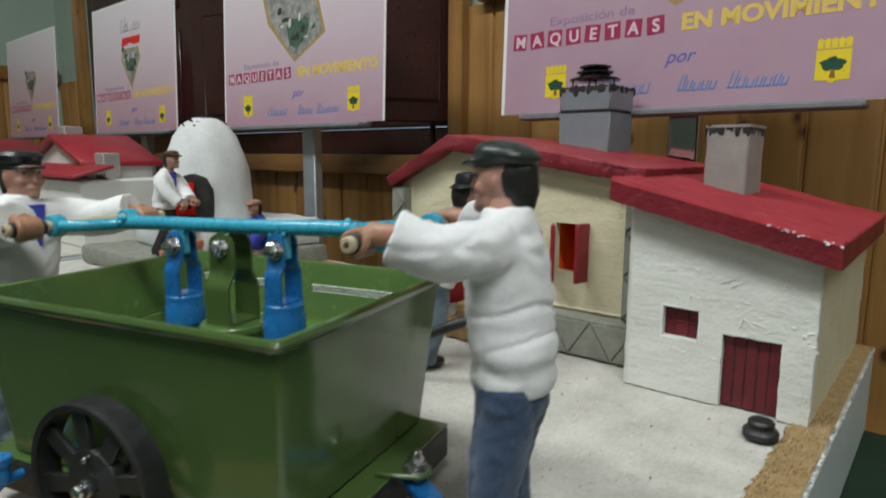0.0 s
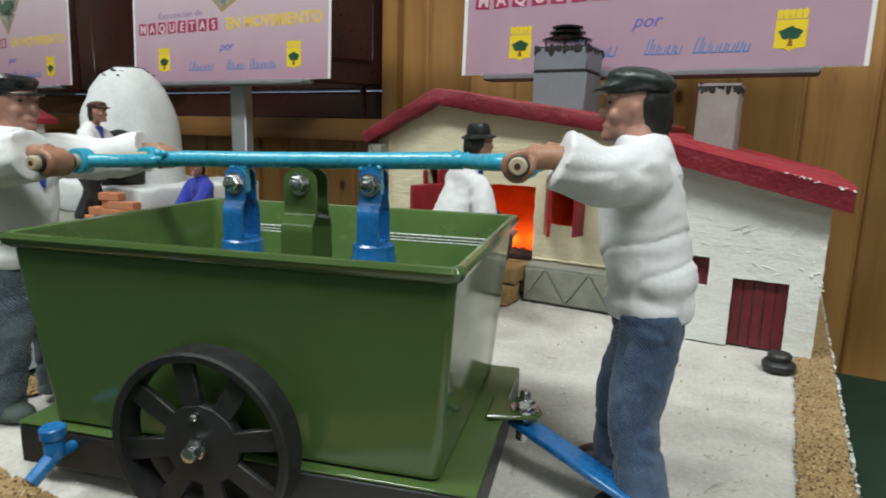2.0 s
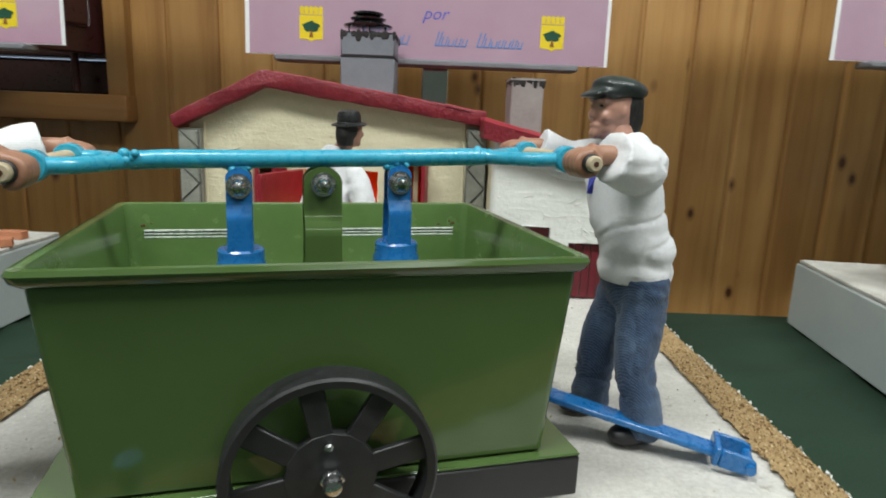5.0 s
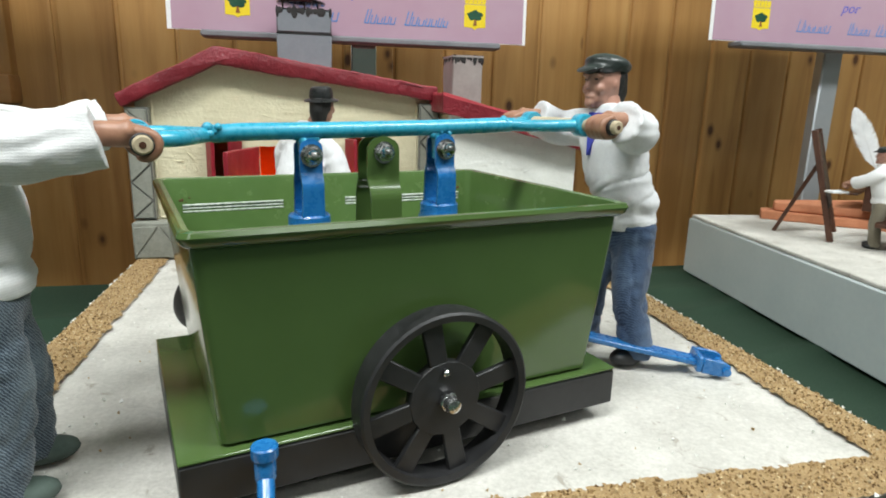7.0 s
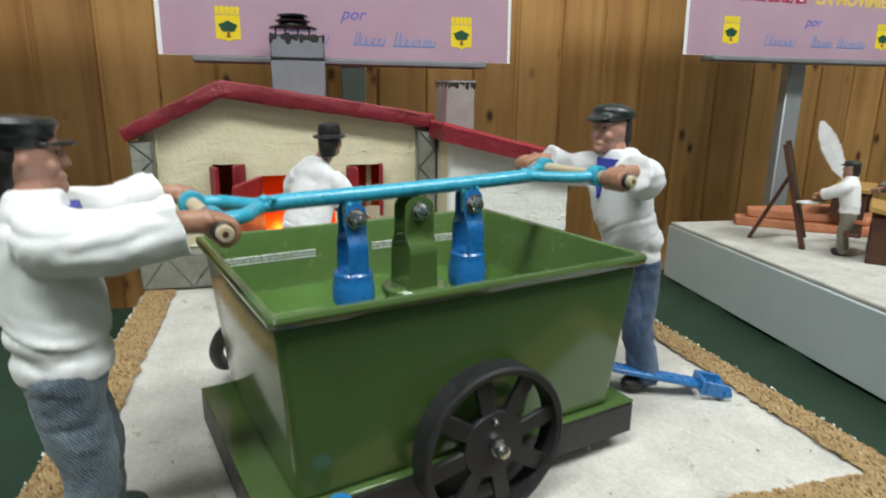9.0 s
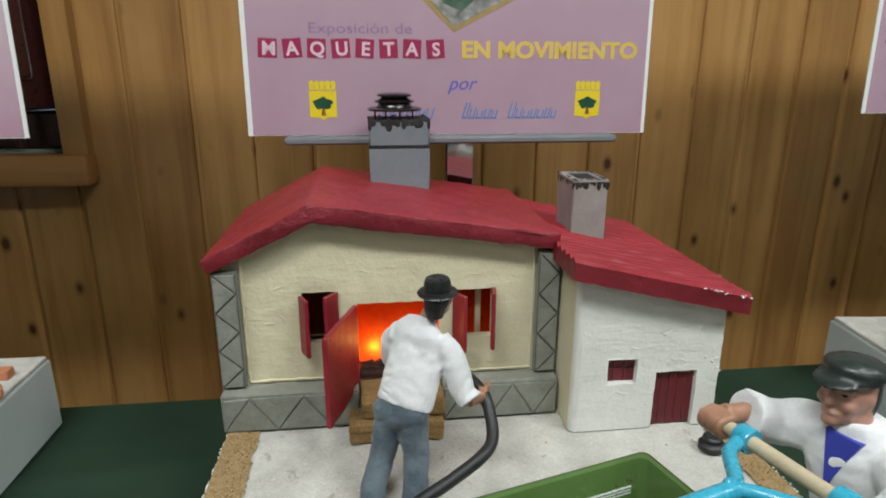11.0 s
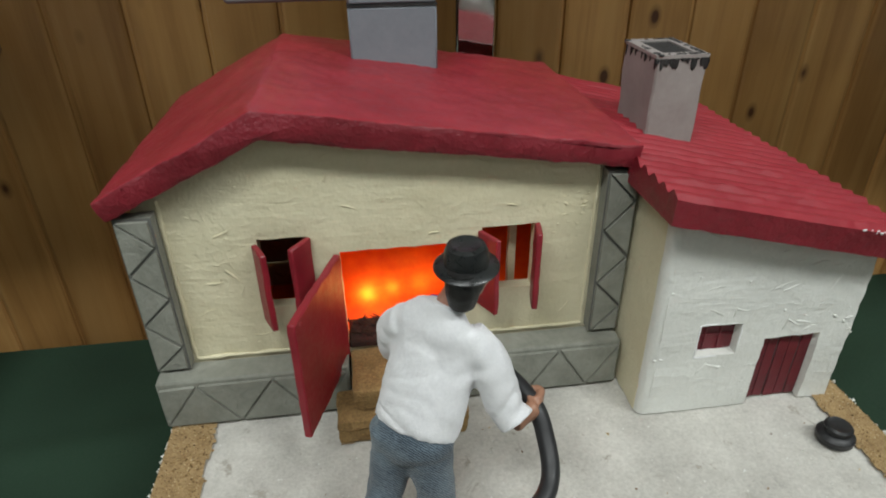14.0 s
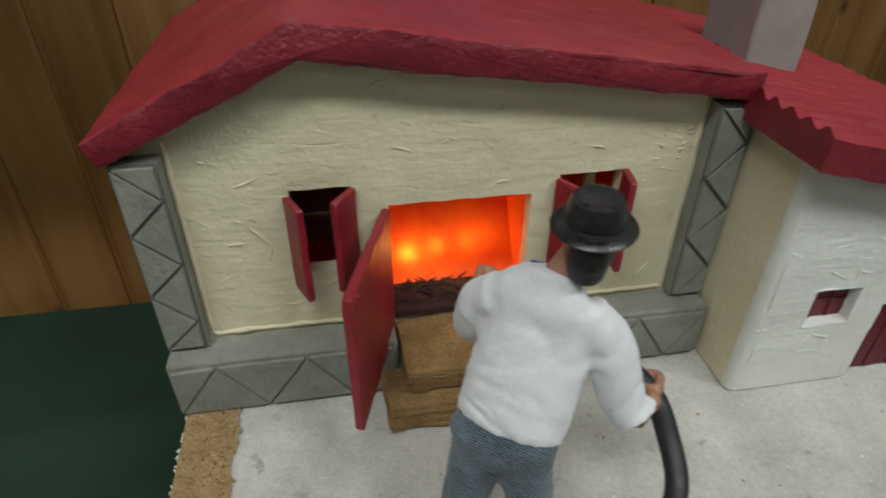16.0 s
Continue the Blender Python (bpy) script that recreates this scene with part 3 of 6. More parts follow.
# ---- the model's base board ----
BX0, BX1, BY0, BY1 = -0.45, -0.043, 0.045, 0.64
base = thing("diorama", pose(-0.25, 0.34, TABLE), "pale blue-grey diorama board with plaster ground and cork edge", "diorama")
part("board", box(B(), BX0, BX1, BY0, BY1, TABLE + 0.0035, -0.004, 0.0015), BOARD_WHITE, base, "pale blue-grey painted board")
bm = B()
nx, ny = 90, 130
rows_ = []
for j in range(ny + 1):
    row = []
    for i in range(nx + 1):
        x, y = BX0 + (BX1 - BX0) * i / nx, BY0 + (BY1 - BY0) * j / ny
        edge = min(i, nx - i, j, ny - j) == 0
        row.append(bm.verts.new((x, y, -0.0045 if edge else -0.0012 + 0.0007 * noise.noise((x * 60, y * 60, 0)) + 0.0004 * noise.noise((x * 210, y * 210, 3)))))
    rows_.append(row)
for a, b in zip(rows_, rows_[1:]):
    for i in range(nx):
        bm.faces.new((a[i], a[i + 1], b[i + 1], b[i]))
part("ground", bm, PLASTER_GROUND, base, "off-white plaster ground with small stains")
# the cork border, a wavering strip on three sides
rng = random.Random(5)


def in_border(x, y):
    wob = 0.0022 * noise.noise((x * 90, y * 90, 2.0)) + 0.0016 * noise.noise((x * 300, y * 300, 5.0))
    return x < -0.4245 + wob or x > -0.0665 + wob or y < 0.069 + wob


bm = B()
step = 0.0015
NX, NY = int((BX1 - BX0) / step), int((BY1 - BY0) / step)
cache = {}


def border_vert(i, j):
    if (i, j) not in cache:
        x, y = BX0 + 0.0006 + i * step, BY0 + 0.0006 + j * step
        cache[i, j] = bm.verts.new((x, y, 0.0006 + 0.0009 * noise.noise((x * 500, y * 500, 1.0))))
    return cache[i, j]


for i in range(NX - 1):
    for j in range(NY - 1):
        if in_border(BX0 + (i + 0.5) * step, BY0 + (j + 0.5) * step):
            bm.faces.new((border_vert(i, j), border_vert(i + 1, j), border_vert(i + 1, j + 1), border_vert(i, j + 1)))
part("cork_border", bm, CORK, base, "rough tan cork border")
bm = B()
count = 0
while count < 11000:
    x, y = rng.uniform(BX0 + 0.001, BX1 - 0.001), rng.uniform(BY0 + 0.001, 0.64 if rng.random() < 0.15 else 0.45)
    if not in_border(x, y):
        continue
    count += 1
    r = rng.uniform(0.0002, 0.00055) * (0.8 if y > 0.3 else 1)
    m = pose(x, y, 0.0009, rng.uniform(0, 360), rng.uniform(0, 360), rng.uniform(0, 360)) @ Matrix.Diagonal((r * rng.uniform(0.8, 1.6), r, r * 0.7, 1))
    vs = [bm.verts.new(m @ Vector(p)) for p in ((1, 1, 1), (1, -1, -1), (-1, 1, -1), (-1, -1, 1))]
    for f in ((0, 1, 2), (0, 3, 1), (0, 2, 3), (1, 3, 2)):
        bm.faces.new([vs[k] for k in f])
tagged(part("cork_grit", bm, CRUMB, base, smooth=False), kind="stuff")
bm = B()
for k in range(900):
    t = rng.random()
    x, y = rng.choice(((BX0, BY0 + t * 0.595), (BX1, BY0 + t * 0.595), (BX0 + t * 0.407, BY0)))
    r = rng.uniform(0.0004, 0.0009)
    m = pose(x, y, rng.uniform(-0.003, 0.0008), rng.uniform(0, 360), rng.uniform(0, 360), 0) @ Matrix.Diagonal((r, r, r, 1))
    vs = [bm.verts.new(m @ Vector(p)) for p in ((1, 1, 1), (1, -1, -1), (-1, 1, -1), (-1, -1, 1))]
    for f in ((0, 1, 2), (0, 3, 1), (0, 2, 3), (1, 3, 2)):
        bm.faces.new([vs[q] for q in f])
tagged(part("plaster_grit", bm, WHITE_STUCCO, base, smooth=False), kind="stuff")

# specks and grains lying on the plaster
for mat_, n_, lab in ((CRUMB, 130, "dark_grit"), (WHITE_STUCCO, 420, "pale_grit")):
    bm = B()
    for k in range(n_):
        x, y = rng.uniform(-0.42, -0.07), rng.uniform(0.075, 0.44)
        r = rng.uniform(0.0002, 0.00045) * (1.6 if rng.random() < 0.08 else 1)
        m = pose(x, y, -0.0004, rng.uniform(0, 360), rng.uniform(0, 360), 0) @ Matrix.Diagonal((r * 1.5, r, r, 1))
        vs = [bm.verts.new(m @ Vector(p)) for p in ((1, 1, 1), (1, -1, -1), (-1, 1, -1), (-1, -1, 1))]
        for f in ((0, 1, 2), (0, 3, 1), (0, 2, 3), (1, 3, 2)):
            bm.faces.new([vs[q] for q in f])
    tagged(part(lab, bm, mat_, base, smooth=False), kind="stuff")


# ---- the burning house ----
house = thing("model_house", pose(-0.3, 0.54, 0), "cream stucco model house with crimson roof, red shutters and fire inside", "model house")


def pierced(bm, x0, x1, z0, z1, y0, y1, holes):
    """A wall from x0 to x1 with rectangular holes (x, x, z, z) through it."""
    xs = sorted({x0, x1, *[h[0] for h in holes], *[h[1] for h in holes]})
    zs = sorted({z0, z1, *[h[2] for h in holes], *[h[3] for h in holes]})
    inside = lambda x, z: any(h[0] < x < h[1] and h[2] < z < h[3] for h in holes)
    solid = {(i, j) for i in range(len(xs) - 1) for j in range(len(zs) - 1) if not inside((xs[i] + xs[i + 1]) / 2, (zs[j] + zs[j + 1]) / 2)}
    vert = {}

    def v(i, y, j):
        if (i, y, j) not in vert:
            vert[i, y, j] = bm.verts.new((xs[i], y, zs[j]))
        return vert[i, y, j]
    for i, j in solid:
        bm.faces.new((v(i, y0, j), v(i + 1, y0, j), v(i + 1, y0, j + 1), v(i, y0, j + 1)))
        bm.faces.new((v(i, y1, j + 1), v(i + 1, y1, j + 1), v(i + 1, y1, j), v(i, y1, j)))
        for (di, dj), (p, q) in {(-1, 0): ((i, j), (i, j + 1)), (1, 0): ((i + 1, j + 1), (i + 1, j)), (0, -1): ((i + 1, j), (i, j)), (0, 1): ((i, j + 1), (i + 1, j + 1))}.items():
            if (i + di, j + dj) not in solid:
                bm.faces.new((v(p[0], y0, p[1]), v(q[0], y0, q[1]), v(q[0], y1, q[1]), v(p[0], y1, p[1])))
    bmesh.ops.recalc_face_normals(bm, faces=bm.faces)
    return bm


def ridges(bm, n_, x0, x1, z0, z1, y, keep_off, top_of):
    """Short curling ridges where the trowel or brush lifted from wet plaster."""
    for _ in range(n_):
        x, z, a = rng.uniform(x0, x1), rng.uniform(z0, z1), rng.gauss(0.25, 0.6)
        length, bend, r = rng.uniform(0.004, 0.016), rng.uniform(-0.9, 0.9), rng.uniform(0.00022, 0.00046)
        pts = []
        for q in range(6):
            pts.append(Vector((x, y - 0.0001, z)))
            x, z, a = x + length / 5 * math.cos(a), z + length / 5 * math.sin(a), a + bend / 5
        if any(h[0] - 0.003 < p.x < h[1] + 0.003 and h[2] - 0.003 < p.z < h[3] + 0.003 for p in pts for h in keep_off):
            continue
        if any(p.z > top_of(p.x) - 0.003 or not x0 < p.x < x1 for p in pts):
            continue
        tube(bm, pts, [r * 0.3, r, r * 1.25, r, r * 0.8, r * 0.25], 6, flat=0.8)
    return bm


def bead(bm, a, b, r, seed):
    """A lumpy line of plaster squeezed out along a joint."""
    a, b = Vector(a), Vector(b)
    n_ = max(8, int((b - a).length / 0.0022))
    pts = [a.lerp(b, i / n_) + Vector((noise.noise((i * 0.35, seed, 0)), 0, noise.noise((i * 0.35, seed, 4)))) * 0.0007 for i in range(n_ + 1)]
    tube(bm, pts, [r * (1 + 0.45 * noise.noise((i * 0.6, seed, 9))) for i in range(n_ + 1)], 8)
    return bm


def zrf(x):
    """The underside of the house roof."""
    return 0.132 + (x + 0.455) / 0.08 * 0.037 if x < -0.375 else 0.169 - (x + 0.375) / 0.19 * 0.026


WY = 0.466
DOOR, WIN1, WIN2 = (-0.344, -0.277, 0.033, 0.099), (-0.387, -0.360, 0.066, 0.110), (-0.264, -0.233, 0.066, 0.108)
bm = pierced(B(), -0.446, -0.186, 0.002, 0.131, WY, WY + 0.008, [DOOR, WIN1, WIN2])
prism(bm, [(-0.446, 0.131), (-0.186, 0.131), (-0.186, zrf(-0.186) + 0.003), (-0.375, 0.171), (-0.446, zrf(-0.446) + 0.003)], "y", WY, WY + 0.008)
bmesh.ops.remove_doubles(bm, verts=bm.verts, dist=0.0001)
cut_fine(bm, 0.007)
bm.normal_update()
for v in bm.verts:
    if v.co.y < WY + 0.001:
        v.co.y += 0.0007 * noise.noise(v.co * 70) + 0.0004 * noise.noise(v.co * 220)
    v.co.x += 0.0006 * noise.noise(v.co * 130)
    v.co.z += 0.0006 * noise.noise(v.co * 130 + Vector((5, 5, 5)))
front = part("front_wall", bm, CREAM, house, "cream stucco front wall with trowel marks")
# daubs of plaster standing proud on the wall
bm = B()
for k in range(150):
    x, z = rng.uniform(-0.43, -0.2), rng.uniform(0.035, 0.15)
    if rng.random() < 0.3:
        x, z = rng.gauss(-0.208, 0.007), rng.uniform(0.1, 0.14)
    if any(h[0] - 0.004 < x < h[1] + 0.004 and h[2] - 0.004 < z < h[3] + 0.004 for h in (DOOR, WIN1, WIN2)) or z > zrf(x) - 0.004:
        continue
    r = rng.uniform(0.0003, 0.0007)
    ball(bm, pose(x, WY, z, 0, rng.uniform(-40, 40), 0) @ Matrix.Diagonal((r * rng.uniform(1, 3.4), r * 0.6, r, 1)), u=8, v=6)
ridges(bm, 48, -0.432, -0.2, 0.036, 0.165, WY, (DOOR, WIN1, WIN2), zrf)
tagged(part("plaster_relief", bm, CREAM, front), kind="stuff")
for k, (p, q) in enumerate((((-0.4325, WY - 0.0002, 0.036), (-0.4325, WY - 0.0002, 0.137)), ((-0.1995, WY - 0.0002, 0.036), (-0.1995, WY - 0.0002, 0.143)), ((-0.432, WY - 0.0004, 0.0352), (-0.345, WY - 0.0004, 0.0352)), ((-0.276, WY - 0.0004, 0.0352), (-0.2, WY - 0.0004, 0.0352)))):
    part("plaster_bead", bead(B(), p, q, 0.0011, k * 3.7), CREAM, front, "lumpy cream plaster along the stones")
for wall_box in ((-0.446, -0.438, WY + 0.008, 0.628, 0.002, 0.136), (-0.19, -0.186, WY + 0.008, 0.628, 0.002, 0.142), (-0.446, -0.186, 0.628, 0.634, 0.002, 0.136)):
    part("side_wall", box(B(), *wall_box), CREAM, house, "cream stucco wall")
# the lit inside: red walls, glowing bulbs, charred straw
for bm in (box(B(), -0.437, -0.191, WY + 0.0085, 0.56, 0.020, 0.0215), prism(B(), [(WY + 0.035, 0.0225), (WY + 0.038, 0.0225), (0.575, 0.13), (0.572, 0.13)], "x", -0.352, -0.2), box(B(), -0.356, -0.353, WY + 0.009, 0.56, 0.0225, 0.13), box(B(), -0.2, -0.197, WY + 0.009, 0.56, 0.0225, 0.13)):
    part("lining_panel", bm, RED_INSIDE, house, "red-orange lining lit by hidden bulbs")
bm = B()
box(bm, -0.3435, -0.2775, WY - 0.0015, WY + 0.022, 0.0322, 0.0375, 0.001)
for k in range(170):
    x = rng.uniform(-0.343, -0.278)
    a = Vector((x, WY + rng.uniform(-0.001, 0.020), 0.036))
    tube(bm, [a, a + Vector((rng.uniform(-0.003, 0.003), 0.002, rng.uniform(0.001, 0.002))), a + Vector((rng.uniform(-0.006, 0.006), 0.004, rng.uniform(0.001, 0.0035)))], [0.0009, 0.0008, 0.0003], 4)
tagged(part("charred_straw", bm, BLACK_EARTH, house), kind="stuff")

# Added panel that blocks the fire's light from the right-hand window.
part("light_baffle", box(B(), -0.2705, -0.2685, WY + 0.016, 0.56, 0.0225, 0.128), RED_INSIDE, house, "added red baffle that keeps the fire's light from the window")
part("strut", box(B(), -0.2452, -0.2405, WY + 0.012, WY + 0.017, 0.0225, 0.128, 0.0005), DOWEL, house, "bare wooden strut behind the window")

# corner pilasters and plinth with incised triangles


def zigzag(parent, x0, x1, z0, z1, y, points, proud=0.0018, gap=0.00045):
    """Triangular stones between the two sides of a band, with joints between them. points: where the zigzag turns, in x and z."""
    for a, b, c in zip(points, points[1:], points[2:]):
        tri = [Vector((*p,)) for p in (a, b, c)]
        mid = sum(tri, Vector((0, 0))) / 3
        tri = [p + (mid - p).normalized() * gap * 2.2 for p in tri]
        area = (tri[1] - tri[0]).x * (tri[2] - tri[0]).y - (tri[1] - tri[0]).y * (tri[2] - tri[0]).x
        if area < 0:
            tri.reverse()
        bm = B()
        prism(bm, [tuple(p) for p in tri], "y", y - proud, y + 0.0008)
        inner = [v for v in bm.verts if v.co.y < y]
        for v in inner:
            v.co += (Vector((mid.x, v.co.y, mid.y)) - v.co).normalized() * 0.0007
        part("stone", bm, STONE, parent, smooth=False)


for x0, x1, top in ((-0.4525, -0.434, 0.1315), (-0.1975, -0.1795, 0.1405)):
    bm = box(B(), x0, x1, 0.4575, 0.4655, 0.0345, top)
    for f in bm.faces:
        f.material_index = 1 if f.normal.y < -0.5 else 0
    pil = part("pilaster", bm, [STONE, GROOVE], house, "grey corner stones with incised triangles")
    n = 6
    zs = [0.0352 + (top - 0.036) * k / n for k in range(n + 1)]
    pts = [(x0 + 0.0006, zs[0])] + [(x1 - 0.0006 if k % 2 else x0 + 0.0006, zs[k]) for k in range(n + 1)] + [(x1 - 0.0006, zs[-1])]
    pts[0] = (x1 - 0.0006, zs[0])
    zigzag(pil, x0, x1, 0.0345, top, 0.4575, pts)
for x0, x1 in ((-0.4525, -0.3445), (-0.2765, -0.1795)):
    pl = part("plinth", box(B(), x0, x1, 0.4475, 0.4655, 0.0, 0.033, 0.0012), STONE, house, "grey stone plinth with incised triangles")
    n = max(2, round((x1 - x0) / 0.021))
    xs = [x0 + 0.001 + (x1 - x0 - 0.002) * k / n for k in range(n + 1)]
    pts = [(xs[0], 0.03)] + [(xs[k], 0.0305 if k % 2 else 0.0015) for k in range(n + 1)]
    pts.append((xs[-1], 0.0015 if n % 2 else 0.0305))
    zigzag(pl, x0, x1, 0, 0.033, 0.4475, pts, 0.0016)

# roof: two slabs of painted board with rounded, dented edges
RF0, RF1 = 0.4535, 0.642


def dented(bm, fine, a1, a2, lim=None):
    cut_fine(bm, fine)
    for v in bm.verts:
        v.co += Vector((0.35 * noise.noise(v.co * 40), noise.noise(v.co * 55 + Vector((3, 1, 2))), noise.noise(v.co * 45 + Vector((1, 7, 3))))) * a1
        v.co += Vector((0, noise.noise(v.co * 190), noise.noise(v.co * 190 + Vector((8, 8, 1))))) * a2
    return bm


def roof_slab(points, bevel, front_y):
    """A bent slab: its top takes the roof paint, its thick edges a tone with shade painted in."""
    bm = prism(B(), points, "y", front_y, RF1, bevel, 0, 2)
    dented(bm, 0.0055, 0.0010, 0.0007)
    bm.normal_update()
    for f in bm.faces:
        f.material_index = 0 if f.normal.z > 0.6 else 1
    return bm


part("roof", roof_slab([(-0.459, 0.142), (-0.4545, 0.131), (-0.376, 0.169), (-0.183, 0.143), (-0.181, 0.1555), (-0.377, 0.1845)], 0.0018, RF0), [ROOF_RED, ROOF_RED_SHADED], house, "crimson painted roof with dented edges")
# shutters and the door standing open


def leaf(name, hinge_x, z0, z1, w, ang, y=WY - 0.001, th=0.0034, label="", hang=1):
    bm = box(B(), 0, hang * w, -th / 2, th / 2, z0, z1, 0.0007) if hang > 0 else box(B(), -w, 0, -th / 2, th / 2, z0, z1, 0.0007)
    cut_fine(bm, 0.008)
    roughen(bm, 0.0005, 160)
    bm.transform(pose(hinge_x, y, 0, 0, 0, ang))
    return part(name, bm, SHUTTER_RED, house, label)


leaf("shutter", -0.3885, 0.060, 0.1085, 0.016, -66, label="red painted wooden shutter")
leaf("shutter", -0.3595, 0.063, 0.1105, 0.016, 56, label="red painted wooden shutter", hang=-1)
leaf("shutter", -0.2655, 0.058, 0.107, 0.017, -62, label="red painted wooden shutter")
leaf("shutter", -0.2325, 0.060, 0.1095, 0.016, 80, label="red painted wooden shutter", hang=-1)
door = leaf("door", -0.3455, 0.0275, 0.099, 0.066, -108, y=WY - 0.002, th=0.0042, label="red painted door standing open")
bm = B()
box(bm, 0.058, 0.0605, -0.0024, 0.0024, 0.094, 0.0965, 0.0004)
bm.transform(pose(-0.3455, WY - 0.002, 0, 0, 0, -108))
part("nick", bm, ROOF_RED, door)

# the tall grey chimney with its turned black cowl
C0, C1, CY0, CY1 = -0.330, -0.273, 0.582, 0.637
chim = part("chimney", box(B(), C0, C1, CY0, CY1, 0.162, 0.2085, 0.0012), SLATE_GREY, house, "grey painted chimney")
part("chimney_band", box(B(), C0 - 0.0002, C1 + 0.0002, CY0 - 0.0002, CY1 + 0.0002, 0.2085, 0.2098), SOOT, chim, "black line round the chimney")
part("chimney_top", box(B(), C0, C1, CY0, CY1, 0.2098, 0.233, 0.0015), SLATE_GREY, chim)
bm = B()
for k in range(70):
    side = rng.choice("fblr")
    w = rng.uniform(0.001, 0.004)
    h = rng.uniform(0.001, 0.0045) * (1.5 if rng.random() < 0.2 else 1)
    u = rng.uniform(0, 1)
    x = C0 + u * (C1 - C0)
    y = CY0 + u * (CY1 - CY0)
    if side in "fb":
        yy = CY0 - 0.0003 if side == "f" else CY1 + 0.0003
        ball(bm, pose(x, yy, 0.2335 - h / 2) @ Matrix.Diagonal((w, 0.0003, h, 1)), u=8, v=6)
    else:
        xx = C0 - 0.0003 if side == "l" else C1 + 0.0003
        ball(bm, pose(xx, y, 0.2335 - h / 2) @ Matrix.Diagonal((0.0003, w, h, 1)), u=8, v=6)
box(bm, C0, C1, CY0, CY1, 0.2332, 0.2341, 0.0003)
part("soot", bm, SOOT, chim, "smeared black soot on the rim")
cx, cy = (C0 + C1) / 2 - 0.003, (CY0 + CY1) / 2
cowl = part("cowl", lathe(B(), [(0.008, 0), (0.0255, 0.001), (0.0265, 0.003), (0.0235, 0.0045), (0.017, 0.005), (0.0155, 0.008), (0.019, 0.009), (0.0195, 0.0105), (0.014, 0.012), (0.0125, 0.0135), (0.0165, 0.0142), (0.0165, 0.0162), (0.012, 0.0175), (0.006, 0.018)], Matrix.Translation((cx, cy, 0.2405)), 32), GLOSS_BLACK, chim, "stacked gloss black cowl discs")
for dx, dy in ((-0.019, -0.012), (0.004, -0.02), (0.018, 0.008), (-0.008, 0.019)):
    part("pin", rod(B(), (cx + dx, cy + dy, 0.2332), (cx + dx, cy + dy, 0.2415), 0.0009, 8), GLOSS_BLACK, cowl)

# ---- the low annex ----
ann = thing("model_annex", pose(-0.117, 0.53, 0), "low white stucco lean-to with corrugated crimson roof and red door", "model house")
ADOOR, AWIN = (-0.1095, -0.0745, 0.0, 0.0495), (-0.1495, -0.1255, 0.041, 0.062)


def arf(x):
    return 0.1345 - (x + 0.186) / 0.138 * 0.0325


bm = pierced(B(), -0.1725, -0.0565, 0.0, 0.099, 0.417, 0.424, [ADOOR, AWIN])
prism(bm, [(-0.1725, 0.099), (-0.0565, 0.099), (-0.0565, arf(-0.0565) + 0.003), (-0.1725, arf(-0.1725) + 0.003)], "y", 0.417, 0.424)
bmesh.ops.remove_doubles(bm, verts=bm.verts, dist=0.0001)
cut_fine(bm, 0.007)
for v in bm.verts:
    if v.co.y < 0.418:
        v.co.y += 0.0009 * noise.noise(v.co * 60) + 0.0004 * noise.noise(v.co * 230)
    v.co.x += 0.0007 * noise.noise(v.co * 120)
    v.co.z += 0.0005 * noise.noise(v.co * 120 + Vector((5, 5, 5))) if v.co.z > 0.004 else 0
afront = part("front_wall", bm, WHITE_STUCCO, ann, "white stucco front wall")
bm = B()
for k in range(46):
    x, z = rng.uniform(-0.176, -0.058), rng.uniform(0.004, 0.10)
    if rng.random() < 0.25:
        x, z = rng.gauss(-0.06, 0.002), rng.gauss(0.05, 0.004)
    if any(h[0] - 0.003 < x < h[1] + 0.003 and h[2] - 0.003 < z < h[3] + 0.003 for h in (ADOOR, AWIN)):
        continue
    r = rng.uniform(0.0003, 0.0009)
    ball(bm, pose(x, 0.417, z, 0, rng.uniform(-40, 40), 0) @ Matrix.Diagonal((r * rng.uniform(1, 2.6), r * 0.7, r, 1)), u=8, v=6)
ridges(bm, 44, -0.168, -0.058, 0.004, 0.13, 0.417, (ADOOR, AWIN), arf)
for k in range(9):
    r = rng.uniform(0.001, 0.0018)
    ball(bm, pose(-0.0585 + rng.gauss(0, 0.0012), 0.4175, 0.053 + rng.gauss(0, 0.003)) @ Matrix.Diagonal((r, r * 0.8, r, 1)), u=8, v=6)
tagged(part("plaster_relief", bm, WHITE_STUCCO, afront), kind="stuff")
part("rounded_corner", roughen(cut_fine(rod(B(), (-0.1722, 0.4223, 0.0), (-0.1722, 0.4223, 0.134), 0.0053, 24), 0.012), 0.0005, 90), WHITE_STUCCO, ann, "rounded stucco corner")
for wall_box in ((-0.1775, -0.1705, 0.4225, 0.466, 0.0, 0.1355), (-0.0635, -0.0565, 0.424, 0.63, 0.0, 0.106), (-0.1775, -0.0565, 0.63, 0.636, 0.0, 0.10)):
    part("side_wall", roughen(cut_fine(box(B(), *wall_box), 0.01), 0.0008, 70), CREAM, ann, "cream stucco side wall")
adoor = part("door", box(B(), -0.1105, -0.0735, 0.4225, 0.4245, 0.0, 0.0505), GROOVE, ann, "dark red boarded door")
